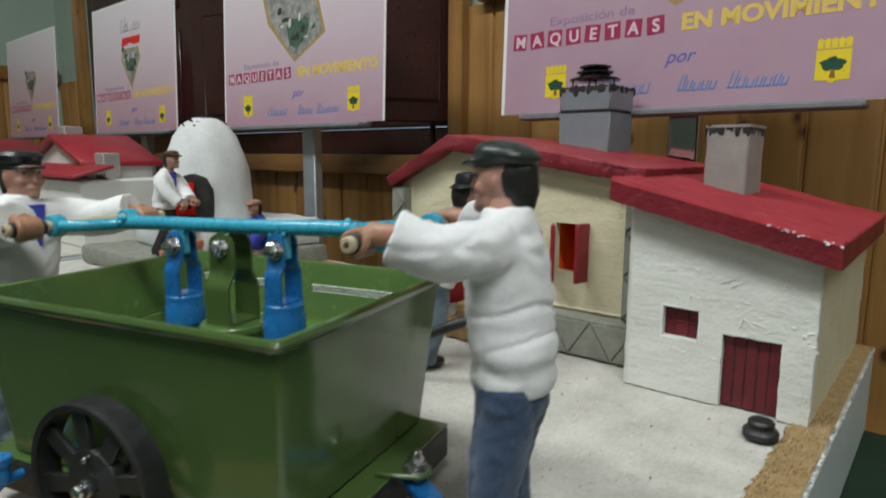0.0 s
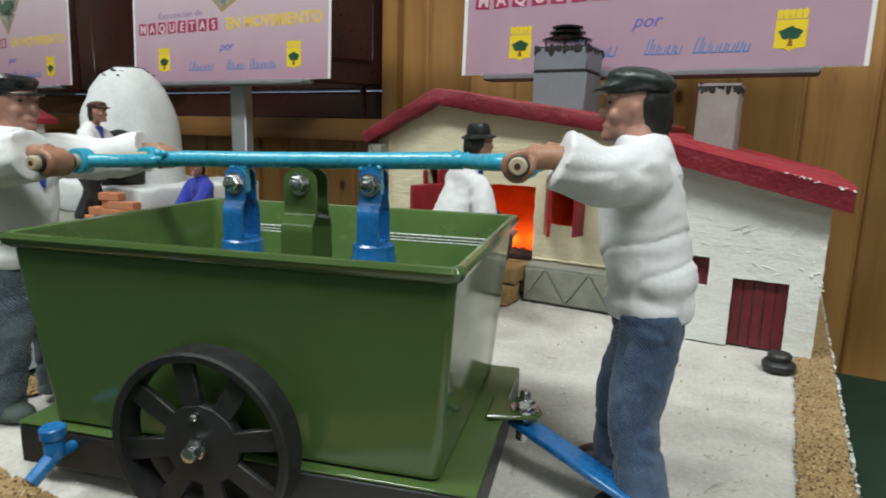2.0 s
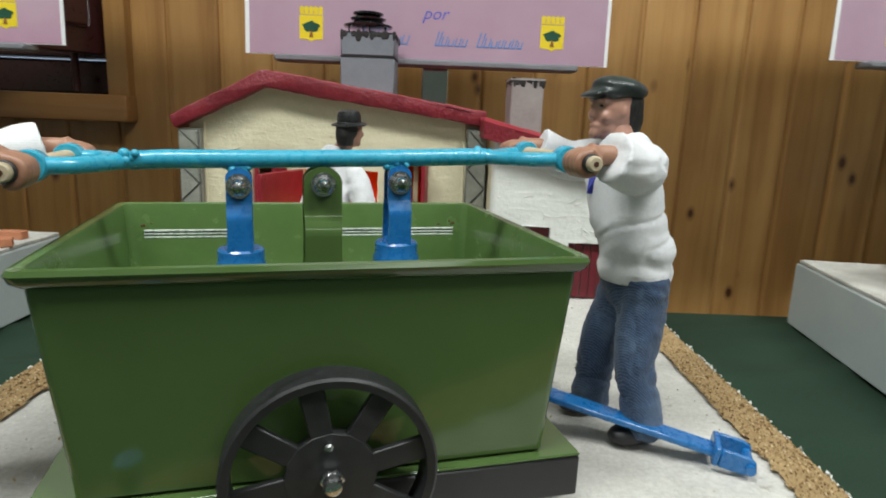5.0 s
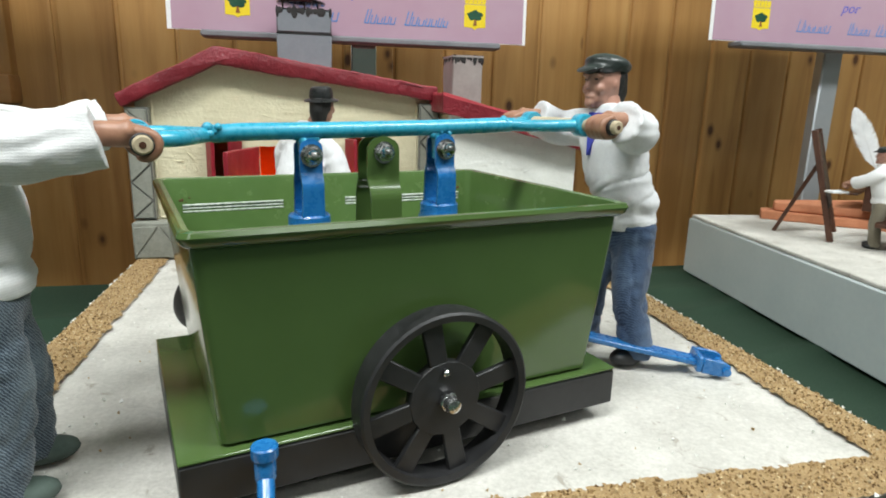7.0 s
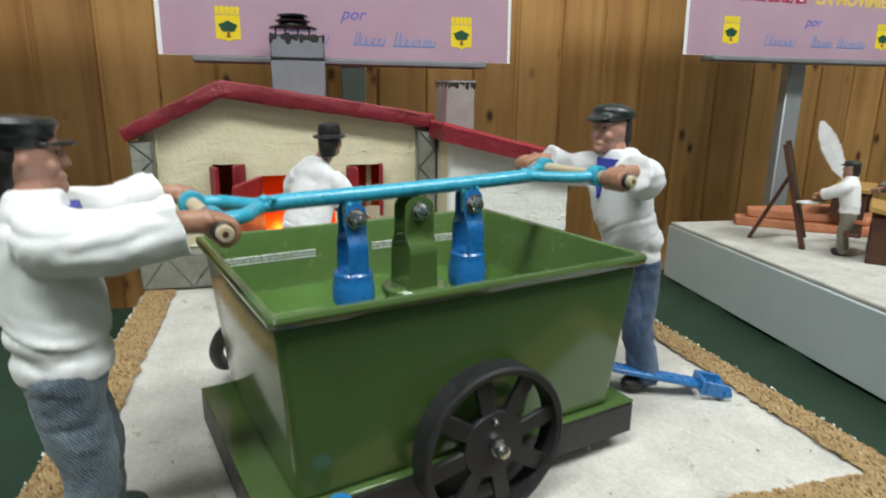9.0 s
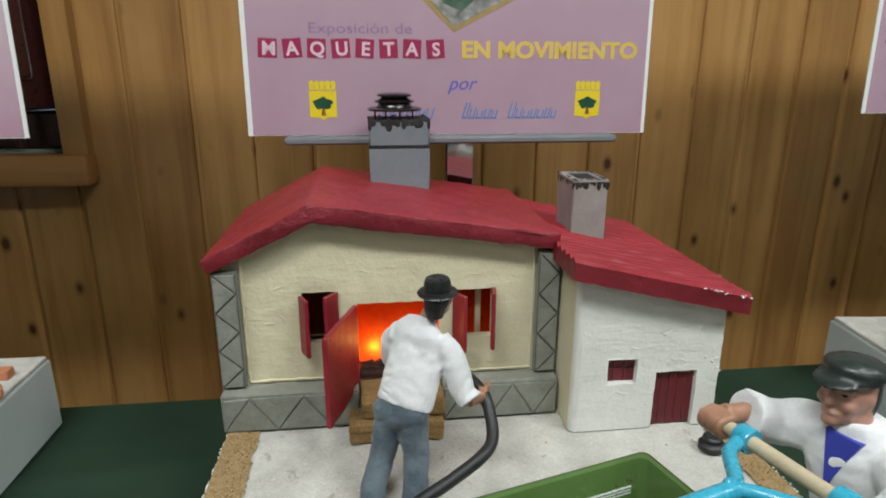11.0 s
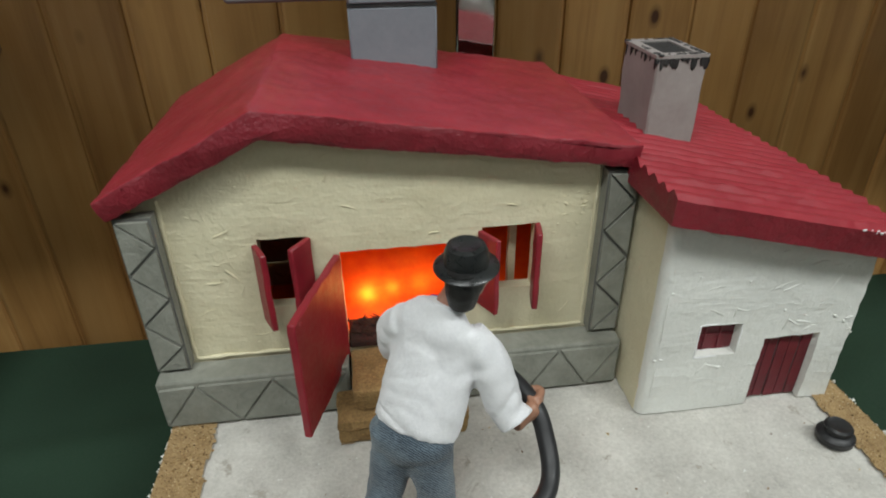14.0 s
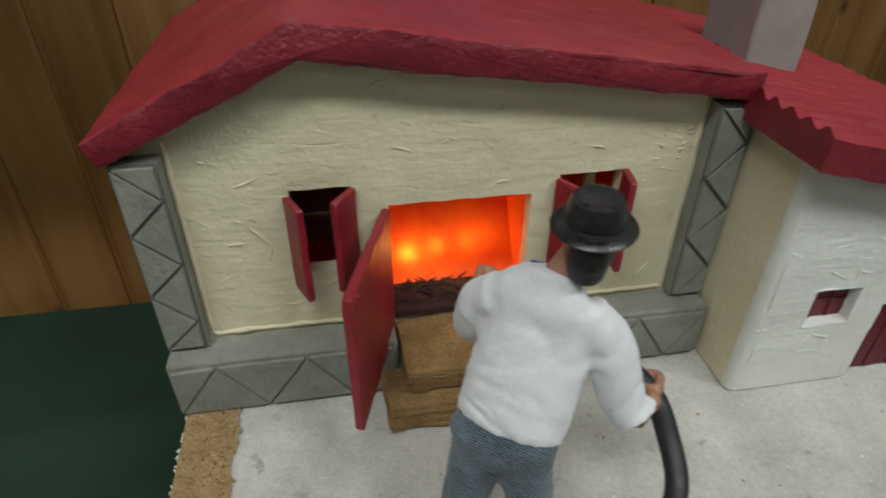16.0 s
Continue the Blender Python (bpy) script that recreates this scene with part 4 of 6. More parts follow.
for k in range(5):
    x0 = -0.1095 + k * 0.007
    bm = box(B(), x0 + 0.0003, x0 + 0.0067, 0.4212 + 0.0004 * (k % 2), 0.4224, 0.0005, 0.0492 - 0.0008 * (k % 3), 0.0004)
    part("board", roughen(cut_fine(bm, 0.012), 0.0003, 180), WINDOW_RED, adoor)
awin = part("window", box(B(), -0.1505, -0.1245, 0.4228, 0.4242, 0.040, 0.063), WINDOW_RED, ann, "small dark red window set deep in the wall")
for x0 in (-0.1435, -0.1345):
    part("mullion", box(B(), x0, x0 + 0.0012, 0.4218, 0.4227, 0.0412, 0.0618, 0.0003), WINDOW_RED, awin)
part("crossbar", box(B(), -0.1493, -0.1257, 0.4220, 0.4227, 0.0512, 0.0522, 0.0002), WINDOW_RED, awin)
bm = B()
for p, q in (((-0.1502, 0.0402), (-0.1248, 0.0402)), ((-0.1248, 0.0402), (-0.1248, 0.0628)), ((-0.1502, 0.0628), (-0.1248, 0.0628)), ((-0.1502, 0.0402), (-0.1502, 0.0628))):
    bead(bm, (p[0], 0.4172, p[1]), (q[0], 0.4172, q[1]), 0.00045, p[0] * 900 + q[1] * 700)
part("reveal", bm, PAPER_WHITE, awin, "thick white paint round the opening")
# corrugated roof: ridges run down the slope
AR0, AR1 = 0.4035, 0.641
bm = B()
n_r, per = 23, 8
top = []
for k in range(n_r * per + 1):
    y = AR0 + (AR1 - AR0) * k / (n_r * per)
    top.append((y, 0.0036 * (0.5 + 0.5 * math.sin(2 * math.pi * k / per - 1.2)) + 0.0006 * noise.noise((y * 130, 0, 0))))
sections = 26
ringsets = []
for s_ in range(sections + 1):
    x = -0.187 + (-0.046 + 0.187) * s_ / sections
    zt = 0.1475 - (x + 0.186) / 0.138 * 0.0325
    zb = zt - 0.0135
    ring = [bm.verts.new((x + 0.0006 * noise.noise((y * 90, x * 60, 4)), y, zt + h * (0.9 + 0.25 * noise.noise((x * 50, y * 60, 0))) + 0.0005 * noise.noise((x * 90, y * 200, 1)))) for y, h in top]
    ring += [bm.verts.new((x, AR1, zb)), bm.verts.new((x, AR0 + 0.0006, zb + 0.0006 * noise.noise((x * 120, 2, 2))))]
    ringsets.append(ring)
m_ = len(ringsets[0])
# Edge and end faces take the darker red that has shade painted in.
for a, b in zip(ringsets, ringsets[1:]):
    for k in range(m_):
        f = bm.faces.new((a[k], b[k], b[(k + 1) % m_], a[(k + 1) % m_]))
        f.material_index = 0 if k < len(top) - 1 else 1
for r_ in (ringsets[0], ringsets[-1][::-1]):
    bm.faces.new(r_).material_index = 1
bmesh.ops.recalc_face_normals(bm, faces=bm.faces)
part("roof", bm, [ROOF_RED, ROOF_RED_SHADED], ann, "corrugated crimson roof with chipped paint")
bm = B()
for k in range(26):
    x = rng.gauss(-0.073, 0.008) if k < 18 else rng.uniform(-0.055, -0.046)
    zt = 0.1475 - (x + 0.186) / 0.138 * 0.0325
    ball(bm, pose(x, AR0 + rng.uniform(-0.0006, 0.0012), zt + rng.uniform(-0.0008, 0.0008)) @ Matrix.Diagonal((rng.uniform(0.0005, 0.0018), 0.0005, 0.0005, 1)), u=6, v=4)
part("paint_chips", bm, PAPER_WHITE, ann, "white chips along the roof edge")
# stubby warm-grey chimney
K0, K1, KY0, KY1 = -0.156, -0.125, 0.506, 0.552
ch2 = part("chimney", roughen(cut_fine(box(B(), K0, K1, KY0, KY1, 0.118, 0.187, 0.001), 0.009), 0.0006, 90), WARM_GREY, ann, "short warm-grey chimney with sooty rim")
bm = pierced(B(), K0 - 0.0006, K1 + 0.0006, KY0 - 0.0006, KY1 + 0.0006, -0.1888, -0.1868, [(K0 + 0.006, K1 - 0.006, KY0 + 0.006, KY1 - 0.006)])
for v in bm.verts:
    v.co = Vector((v.co.x, v.co.z, -v.co.y))
part("rim", bm, WARM_GREY, ch2)
bm = B()
for k in range(46):
    a, w = rng.random(), rng.uniform(0.0008, 0.0024)
    e = rng.choice(((K0 + a * (K1 - K0), rng.choice((KY0 + 0.002, KY1 - 0.002))), (rng.choice((K0 + 0.002, K1 - 0.002)), KY0 + a * (KY1 - KY0))))
    ball(bm, pose(*e, 0.1888) @ Matrix.Diagonal((w, w * 0.9, 0.0005, 1)), u=8, v=6)
for k in range(60):
    u, h, w = rng.random(), rng.uniform(0.001, 0.005), rng.uniform(0.0006, 0.002)
    if rng.random() < 0.5:
        ball(bm, pose(K0 + u * (K1 - K0), KY0 - 0.0003, 0.187 - h / 2) @ Matrix.Diagonal((w, 0.0003, h, 1)), u=8, v=6)
    else:
        ball(bm, pose(rng.choice((K0 - 0.0003, K1 + 0.0003)), KY0 + u * (KY1 - KY0), 0.187 - h / 2) @ Matrix.Diagonal((0.0003, w, h, 1)), u=8, v=6)
part("flue", box(B(), K0 + 0.0055, K1 - 0.0055, KY0 + 0.0055, KY1 - 0.0055, 0.1872, 0.1878), SOOT, ch2, "sooty flue mouth")
part("soot", bm, SOOT, ch2, "smeared black soot on the rim")

# straw steps before the door


def straw_block(x0, x1, y0, y1, z0, z1, seed, label):
    bm = cut_fine(box(B(), x0, x1, y0, y1, z0, z1, 0.0018, 0, 2), 0.0032)
    for v in bm.verts:
        lay = noise.noise((v.co.x * 30, v.co.y * 30, v.co.z * 420 + seed))
        v.co += Vector((0.0009 * lay, 0.0012 * lay, 0.0008 * noise.noise(v.co * 260)))
        v.co += Vector((noise.noise(v.co * 60), noise.noise(v.co * 60 + Vector((4, 2, 7))), 0.3 * noise.noise(v.co * 70))) * 0.0016
        v.co.z = max(v.co.z, z0)
    for _ in range(70):
        u, w = rng.uniform(0, 0.88), rng.random()
        p = Vector((x0 + u * (x1 - x0), y0 - 0.0004, z0 + 0.001 + w * (z1 - z0 - 0.002))) if rng.random() < 0.6 else Vector((x0 + u * (x1 - x0), y0 + w * (y1 - y0), z1))
        dxy = rng.uniform(-0.003, 0.003)
        tube(bm, [p, p + Vector((0.0035, dxy * 0.3, dxy * 0.35)), p + Vector((0.007, -0.0005, dxy * 0.6 + 0.0003))], [0.0003, 0.0003, 0.0002], 4)
    return single("straw_bale", bm, STRAW, label, "straw bale", "straw bales")


straw_block(-0.3525, -0.279, 0.4195, 0.4465, 0.0, 0.0165, 1.0, "compressed tan straw bale lying before the house door")
straw_block(-0.3435, -0.2775, 0.4265, 0.4655, 0.0175, 0.0318, 5.0, "compressed tan straw bale stacked on another as a step")
# the black turned knob on the ground
single("black_knob", lathe(B(), [(0.009, 0), (0.0122, 0.0015), (0.0125, 0.006), (0.0105, 0.0085), (0.0085, 0.009), (0.0088, 0.0105), (0.0092, 0.013), (0.0078, 0.0145), (0.0066, 0.0138), (0.003, 0.0135)], pose(-0.0755, 0.383, 0.0) @ Matrix.Scale(0.8, 4), 32), BLACK_METAL, "small satin black turned cap lying on the ground", "cap")

# ---- posters on stands behind the table ----
POST_Y = 0.65


def bars(parent, name, x0, z0, lengths, h, y, material, slope=0.0):
    """Handwriting that is not copied: plain slanting strokes of its size and colour."""
    bm = B()
    x = x0
    for k, w in enumerate(lengths):
        up_ = h * (1.9 if k == 0 else (1.0, 1.25, 0.9, 1.1)[k % 4])
        z = z0 + slope * (x - x0)
        t = 0.0011
        for dx in (0.0, w - t):
            prism(bm, [(x + dx, z), (x + dx + t, z), (x + dx + t + up_ * 0.3, z + up_), (x + dx + up_ * 0.3, z + up_)], "y", y - 0.0002, y)
        prism(bm, [(x, z), (x + w, z), (x + w, z + t), (x, z + t)], "y", y - 0.0003, y - 0.0002)
        x += w + h * 0.2
    return tagged(part(name, bm, material, parent, "blue handwriting as plain strokes", smooth=False), kind="stuff")


def crest(parent, x, z, y):
    bm = B()
    prism(bm, [(x - 0.0135, z), (x - 0.004, z - 0.0008), (x, z - 0.003), (x + 0.004, z - 0.0008), (x + 0.0135, z), (x + 0.0135, z + 0.026), (x - 0.0135, z + 0.026)], "y", y - 0.0002, y)
    for k in range(5):
        cx_ = x - 0.0108 + k * 0.0054
        prism(bm, [(cx_ - 0.0022, z + 0.028), (cx_ + 0.0022, z + 0.028), (cx_ + 0.0026, z + 0.0345), (cx_, z + 0.0362), (cx_ - 0.0026, z + 0.0345)], "y", y - 0.0002, y)
    prism(bm, [(x - 0.0128, z + 0.0268), (x + 0.0128, z + 0.0268), (x + 0.0128, z + 0.0282), (x - 0.0128, z + 0.0282)], "y", y - 0.0002, y)
    shield = part("crest", bm, CREST_YELLOW, parent, "yellow shield with a crown and an oak", smooth=False)
    bm = B()
    pts = []
    for k in range(22):
        a = 2 * math.pi * k / 22
        r = 1 + 0.12 * math.sin(5 * a) + 0.06 * math.sin(9 * a + 1)
        pts.append((x + 0.0096 * r * math.cos(a), z + 0.0135 + 0.0058 * r * math.sin(a)))
    prism(bm, pts, "y", y - 0.0005, y - 0.0003)
    part("oak_crown", bm, INK_GREEN, shield, smooth=False)
    bm = B()
    prism(bm, [(x - 0.0022, z + 0.002), (x + 0.0026, z + 0.002), (x + 0.0012, z + 0.009), (x - 0.0008, z + 0.009)], "y", y - 0.0007, y - 0.0005)
    part("oak_trunk", bm, INK_BROWN, shield, smooth=False)


def poster(x, y, turn, paper, picture, title=False, pole=POLE_METAL, label="", z0=0.214):
    w, h = 0.42, 0.297
    m = pose(x, y, z0, -2.0, 0, turn)
    po = thing("poster", m, label, "poster", "posters along the wall", local=True)
    sheet = part("sheet", box(B(), -w / 2, w / 2, 0, 0.0012, 0, h), PAPER_WHITE, po, "white laminated paper")
    part("print", box(B(), -w / 2 + 0.005, w / 2 - 0.004, -0.0004, -0.0001, 0.0008, h - 0.005), paper, sheet, "mauve printed ground")
    y_ = -0.0005
    # lettered squares
    for k, ch in enumerate("MAQUETAS"):
        cx_, cz = -0.1855 + k * 0.0238, 0.0855
        tilt = (3, -4, 2, -3, 4, -2, 3, -4)[k]
        bm = box(B(), -0.0092, 0.0092, -0.0002, 0.0, -0.0092, 0.0092)
        bm.transform(pose(cx_, y_, cz, 0, tilt, 0))
        tile = part("letter_square", bm, INK_CRIMSON, po, smooth=False)
        wch = width_of(ch, 0.018)
        part("letter", letters(ch, 0.018, pose(cx_, y_ - 0.0004, cz, 0, tilt, 0) @ Matrix.Translation((-wch * 0.5, 0, -0.0064)), bold=0.0005), INK_PINK, tile, smooth=False)
    text = "EN MOVIMIENTO"
    part("heading", letters(text, 0.0225, pose(0.0075, y_, 0.0775), squeeze=0.1855 / width_of(text, 0.0225), bold=0.0009), INK_YELLOW, po, "yellow capitals", smooth=False)
    text = "Exposición de"
    part("subheading", letters(text, 0.014, pose(-0.146, y_, 0.1), squeeze=0.102 / width_of(text, 0.014)), INK_LILAC, po, "faint lilac letters", smooth=False)
    part("by_word", letters("por", 0.0195, pose(-0.006, y_, 0.0455), shear=0.35), INK_VIOLET, po, "slanting violet letters", smooth=False)
    bars(po, "handwriting", -0.0755, 0.0165, [0.009, 0.007, 0.0065, 0.008, 0.006, 0.0075], 0.0085, y_, INK_BLUE)
    bars(po, "handwriting", 0.0085, 0.0165, [0.005, 0.006, 0.0065, 0.006, 0.006], 0.0085, y_, INK_BLUE)
    bars(po, "handwriting", 0.057, 0.0165, [0.006, 0.0065, 0.0065, 0.0055, 0.0065, 0.005, 0.0055], 0.0085, y_, INK_BLUE)
    crest(po, -0.134, 0.0185, y_)
    crest(po, 0.144, 0.0185, y_)
    # the printed photograph: a model on a lozenge-shaped board
    bm = B()
    if picture == "cart":
        prism(bm, [(0.0, 0.102), (0.078, 0.142), (0.052, 0.225), (-0.09, 0.225), (-0.072, 0.17)], "y", y_ - 0.0002, y_)
    else:
        prism(bm, [(0.0, 0.100), (0.048, 0.165), (0.04, 0.19), (-0.04, 0.19), (-0.05, 0.165)], "y", y_ - 0.0002, y_)
    pic = part("photograph", bm, PHOTO_TAN, po, "printed photograph of a model", smooth=False)
    bm = B()
    if picture == "cart":
        prism(bm, [(0.0, 0.107), (0.07, 0.143), (0.046, 0.222), (-0.082, 0.222), (-0.062, 0.172)], "y", y_ - 0.0005, y_ - 0.0003)
    else:
        prism(bm, [(0.0, 0.108), (0.042, 0.165), (0.034, 0.186), (-0.034, 0.186), (-0.043, 0.165)], "y", y_ - 0.0005, y_ - 0.0003)
    part("photograph_ground", bm, PHOTO_GREY, pic, smooth=False)
    bm = B()
    if picture == "cart":
        prism(bm, [(-0.012, 0.13), (0.008, 0.122), (0.036, 0.146), (0.04, 0.168), (-0.004, 0.172), (-0.02, 0.16)], "y", y_ - 0.0008, y_ - 0.0006)
        prism(bm, [(0.044, 0.148), (0.056, 0.153), (0.05, 0.16)], "y", y_ - 0.0008, y_ - 0.0006)
    else:
        prism(bm, [(-0.02, 0.14), (0.018, 0.136), (0.026, 0.165), (-0.028, 0.168)], "y", y_ - 0.0008, y_ - 0.0006)
    part("photograph_subject", bm, PHOTO_GREEN, pic, smooth=False)
    cz = 0.148 if picture == "cart" else 0.15
    for name_, mat_, shapes in (("photograph_shadow", PHOTO_DARK, ((-0.006, -0.012, 0.022, 0.010), (-0.030, 0.020, 0.020, 0.008), (0.018, -0.002, 0.012, 0.014), (-0.044, 0.034, 0.012, 0.012))), ("photograph_highlight", PHOTO_LIGHT, ((-0.014, 0.010, 0.007, 0.017), (0.012, 0.017, 0.006, 0.014), (-0.036, 0.012, 0.010, 0.005), (0.026, -0.010, 0.012, 0.003)))):
        for dx, dz, w_, h_ in shapes:
            bm = prism(B(), [(dx, cz + dz), (dx + w_ * 0.8, cz + dz + h_ * 0.12), (dx + w_, cz + dz + h_ * 0.8), (dx + w_ * 0.35, cz + dz + h_), (dx - w_ * 0.1, cz + dz + h_ * 0.55)], "y", y_ - 0.0011, y_ - 0.0009)
            part(name_, bm, mat_, pic, smooth=False)
    if title:
        bm = B()
        for k, dx in enumerate((-0.03, 0.0, 0.03)):
            prism(bm, [(dx - 0.016, 0.196 + 0.006 * (k % 2)), (dx + 0.016, 0.198), (dx + 0.02, 0.215), (dx - 0.012, 0.214)], "y", y_ - 0.0002, y_)
        part("red_ornament", bm, RED_PLASTIC, po, smooth=False)
        bars(po, "title", -0.05, 0.228, [0.018, 0.01, 0.03, 0.012, 0.014], 0.016, y_, INK_GREEN)
    st = thing("poster_stand", pose(x, y, FLOOR, 0, 0, turn), "floor stand with a grey ledge that carries a poster", "stand", "poster stands", local=True)
    hz = z0 - FLOOR
    part("ledge", box(B(), -0.173, 0.173, -0.018, 0.012, hz - 0.008, hz - 0.0005, 0.002), TRAY_GREY, st, "grey ledge")
    part("pole", box(B(), -0.006, 0.026, 0.018, 0.036, 0.02, hz + 0.25, 0.002), pole, st, "flat metal upright")
    part("back_plate", box(B(), -0.15, 0.15, 0.0125, 0.0165, hz - 0.004, hz + 0.28), TRAY_GREY, st)
    part("foot", lathe(B(), [(0.14, 0), (0.14, 0.008), (0.03, 0.02)], None, 28), TRAY_GREY, st, "round base plate")
    return po


poster(-0.241, POST_Y, 0, POSTER_PINK, "cart", pole=MIRROR_METAL, label="mauve exhibition poster with yellow and crimson lettering on a ledge")
poster(0.440, POST_Y + 0.004, 0, POSTER_PINK, "other", z0=0.233, label="mauve exhibition poster with yellow and crimson lettering on a ledge")
poster(-0.868, POST_Y - 0.005, 1, POSTER_FADE, "cart", label="mauve exhibition poster fading to white before the window")
poster(-1.49, POST_Y, 0, POSTER_FADE, "other", True, label="mauve poster with red ornament and dark title strokes")
poster(-2.17, POST_Y, 0, POSTER_FADE, "other", label="mauve exhibition poster fading to white near the room corner")

# ---- the pump cart ----
CART = pose(-0.2701, 0.156, 0, 0, 0, 15.3)
cart = thing("pump_cart", CART, "green hand pump cart with black wheels and blue rocking lever", "pump cart", local=True)
chz0, chz1 = 0.007, 0.025
bm = box(B(), -0.094, 0.0945, -0.0625, 0.0575, chz0, chz1 - 0.0015, 0.0008)
chassis = part("chassis", bm, BLACK_METAL, cart, "black chassis")
bm = prism(B(), [(-0.094, -0.0625), (0.0945, -0.0625), (0.0945, 0.0575), (-0.094, 0.0575)], "z", chz1 - 0.0013, chz1, 0.0005)
part("deck", bm, CART_GREEN, chassis, "green enamelled deck")
# the tank: an open tapered trough with a rolled rim
RIMZ, BOTZ = 0.1035, 0.0265
T = (-0.0862, 0.0862, -0.0655, 0.0655)
U = (-0.0795, 0.0805, -0.0587, 0.0545)


def corner_ring(z0, inset, n=5, rad=0.004):
    """A rounded rectangle at height z on the tank's slanting sides."""
    t = (z0 - BOTZ) / (RIMZ - BOTZ)
    x0, x1, y0, y1 = [u + (w - u) * t for u, w in zip(U, T)]
    x0, x1, y0, y1 = x0 + inset, x1 - inset, y0 + inset, y1 - inset
    pts = []
    for cx_, cy_, a0 in ((x1 - rad, y1 - rad, 0), (x0 + rad, y1 - rad, 90), (x0 + rad, y0 + rad, 180), (x1 - rad, y0 + rad, 270)):
        pts += [(cx_ + rad * math.cos(radians(a0 + 90 * k / n)), cy_ + rad * math.sin(radians(a0 + 90 * k / n)), z0) for k in range(n + 1)]
    return pts


def skin_rings(rings, closed_low=True, closed_high=False):
    bm = B()
    vs = [[bm.verts.new(p) for p in r] for r in rings]
    n = len(vs[0])
    for a, b in zip(vs, vs[1:]):
        for k in range(n):
            bm.faces.new((a[k], a[(k + 1) % n], b[(k + 1) % n], b[k]))
    if closed_low:
        bm.faces.new(vs[0][::-1])
    if closed_high:
        bm.faces.new(vs[-1])
    return bm


outer = [corner_ring(BOTZ, 0, rad=0.003)] + [corner_ring(BOTZ + 0.075 * t, 0.0, rad=0.0035) for t in (0.05, 0.35, 0.7, 0.9)]
outer += [corner_ring(0.0975, 0.0), corner_ring(0.0978, -0.0012), corner_ring(0.0992, -0.0028), corner_ring(0.1016, -0.0034), corner_ring(0.1032, -0.0026), corner_ring(RIMZ, -0.001)]
tank = part("tank", skin_rings(outer), CART_GREEN, cart, "gloss green sheet-metal tank with a rolled rim")
inner = [corner_ring(RIMZ, -0.001), corner_ring(0.1030, 0.0008), corner_ring(0.1, 0.0012), corner_ring(0.07, 0.0013), corner_ring(0.04, 0.0014), corner_ring(0.0295, 0.0016)]
bm = skin_rings(inner, False, True)
bmesh.ops.reverse_faces(bm, faces=bm.faces)
part("tank_inside", bm, TANK_GREEN_LIT, tank, "wet green inside toned lighter for its light, rust at the corners")
part("water", skin_rings([corner_ring(0.0705, 0.0019), corner_ring(0.0720, 0.0019)], True, True), WATER, tank, "clear water surface").visible_shadow = False
# welded seam wires along the far side
bm = B()
for z, r in ((0.0902, 0.0006), (0.0886, 0.0005), (0.0870, 0.0006)):
    rod(bm, (-0.077, 0.0622, z), (-0.028, 0.0622, z), r, 8)
    rod(bm, (0.006, 0.0622, z), (0.077, 0.0622, z), r, 8)
part("seam_wire", bm, BARE_WIRE, tank, "bright scratched wires of the seam")
bm = B()
for k in range(60):
    side = rng.choice((-1, 1))
    p = (side * (0.0788 - abs(rng.gauss(0, 0.0028))), 0.0629, 0.0885 + rng.gauss(0, 0.0026))
    ball(bm, pose(*p) @ Matrix.Diagonal((rng.uniform(0.0003, 0.0012), 0.0004, rng.uniform(0.0003, 0.0011), 1)), u=8, v=5)
tagged(part("rust", bm, RUST, tank, "dark rust in the tank's corners"), kind="stuff")
# cylinders and brackets
LX = (-0.0302, 0.0022, 0.0338)
LEVY = 0.003


def strap(cx_, w, top_d, foot_d, ztop, zfoot, material, name, parent, label):
    """A clevis of bent sheet: two ears close together at the eye, swept apart to a wide foot, with rounded tops."""
    th, bm = 0.0013, B()
    hgt = ztop - zfoot
    for side in (-1, 1):
        rows_ = []
        for q in range(25):
            u = q / 24
            z = zfoot + hgt * u
            sweep = min(1.0, max(0.0, (u - 0.40) / 0.20))
            d_ = foot_d + (top_d - foot_d) * sweep * sweep * (3 - 2 * sweep)
            hw = w / 2 * (1.0 - 0.05 * math.sin(math.pi * min(1, u / 0.6)))
            over = z - (ztop - w * 0.42)
            if over > 0:
                hw = w / 2 * math.sqrt(max(0.02, 1 - (over / (w * 0.42)) ** 2 * 0.96))
            rows_.append([bm.verts.new((cx_ + e * hw, LEVY + side * (d_ - dd), z)) for e, dd in ((-1, 0), (1, 0), (1, th), (-1, th))])
        for a, b in zip(rows_, rows_[1:]):
            for c in range(4):
                bm.faces.new((a[c], a[(c + 1) % 4], b[(c + 1) % 4], b[c]))
        bm.faces.new(rows_[0])
        bm.faces.new(rows_[-1][::-1])
    box(bm, cx_ - w / 2, cx_ + w / 2, LEVY - foot_d + th, LEVY + foot_d - th, zfoot, zfoot + th)
    bmesh.ops.recalc_face_normals(bm, faces=bm.faces)
    return part(name, bm, material, parent, label)


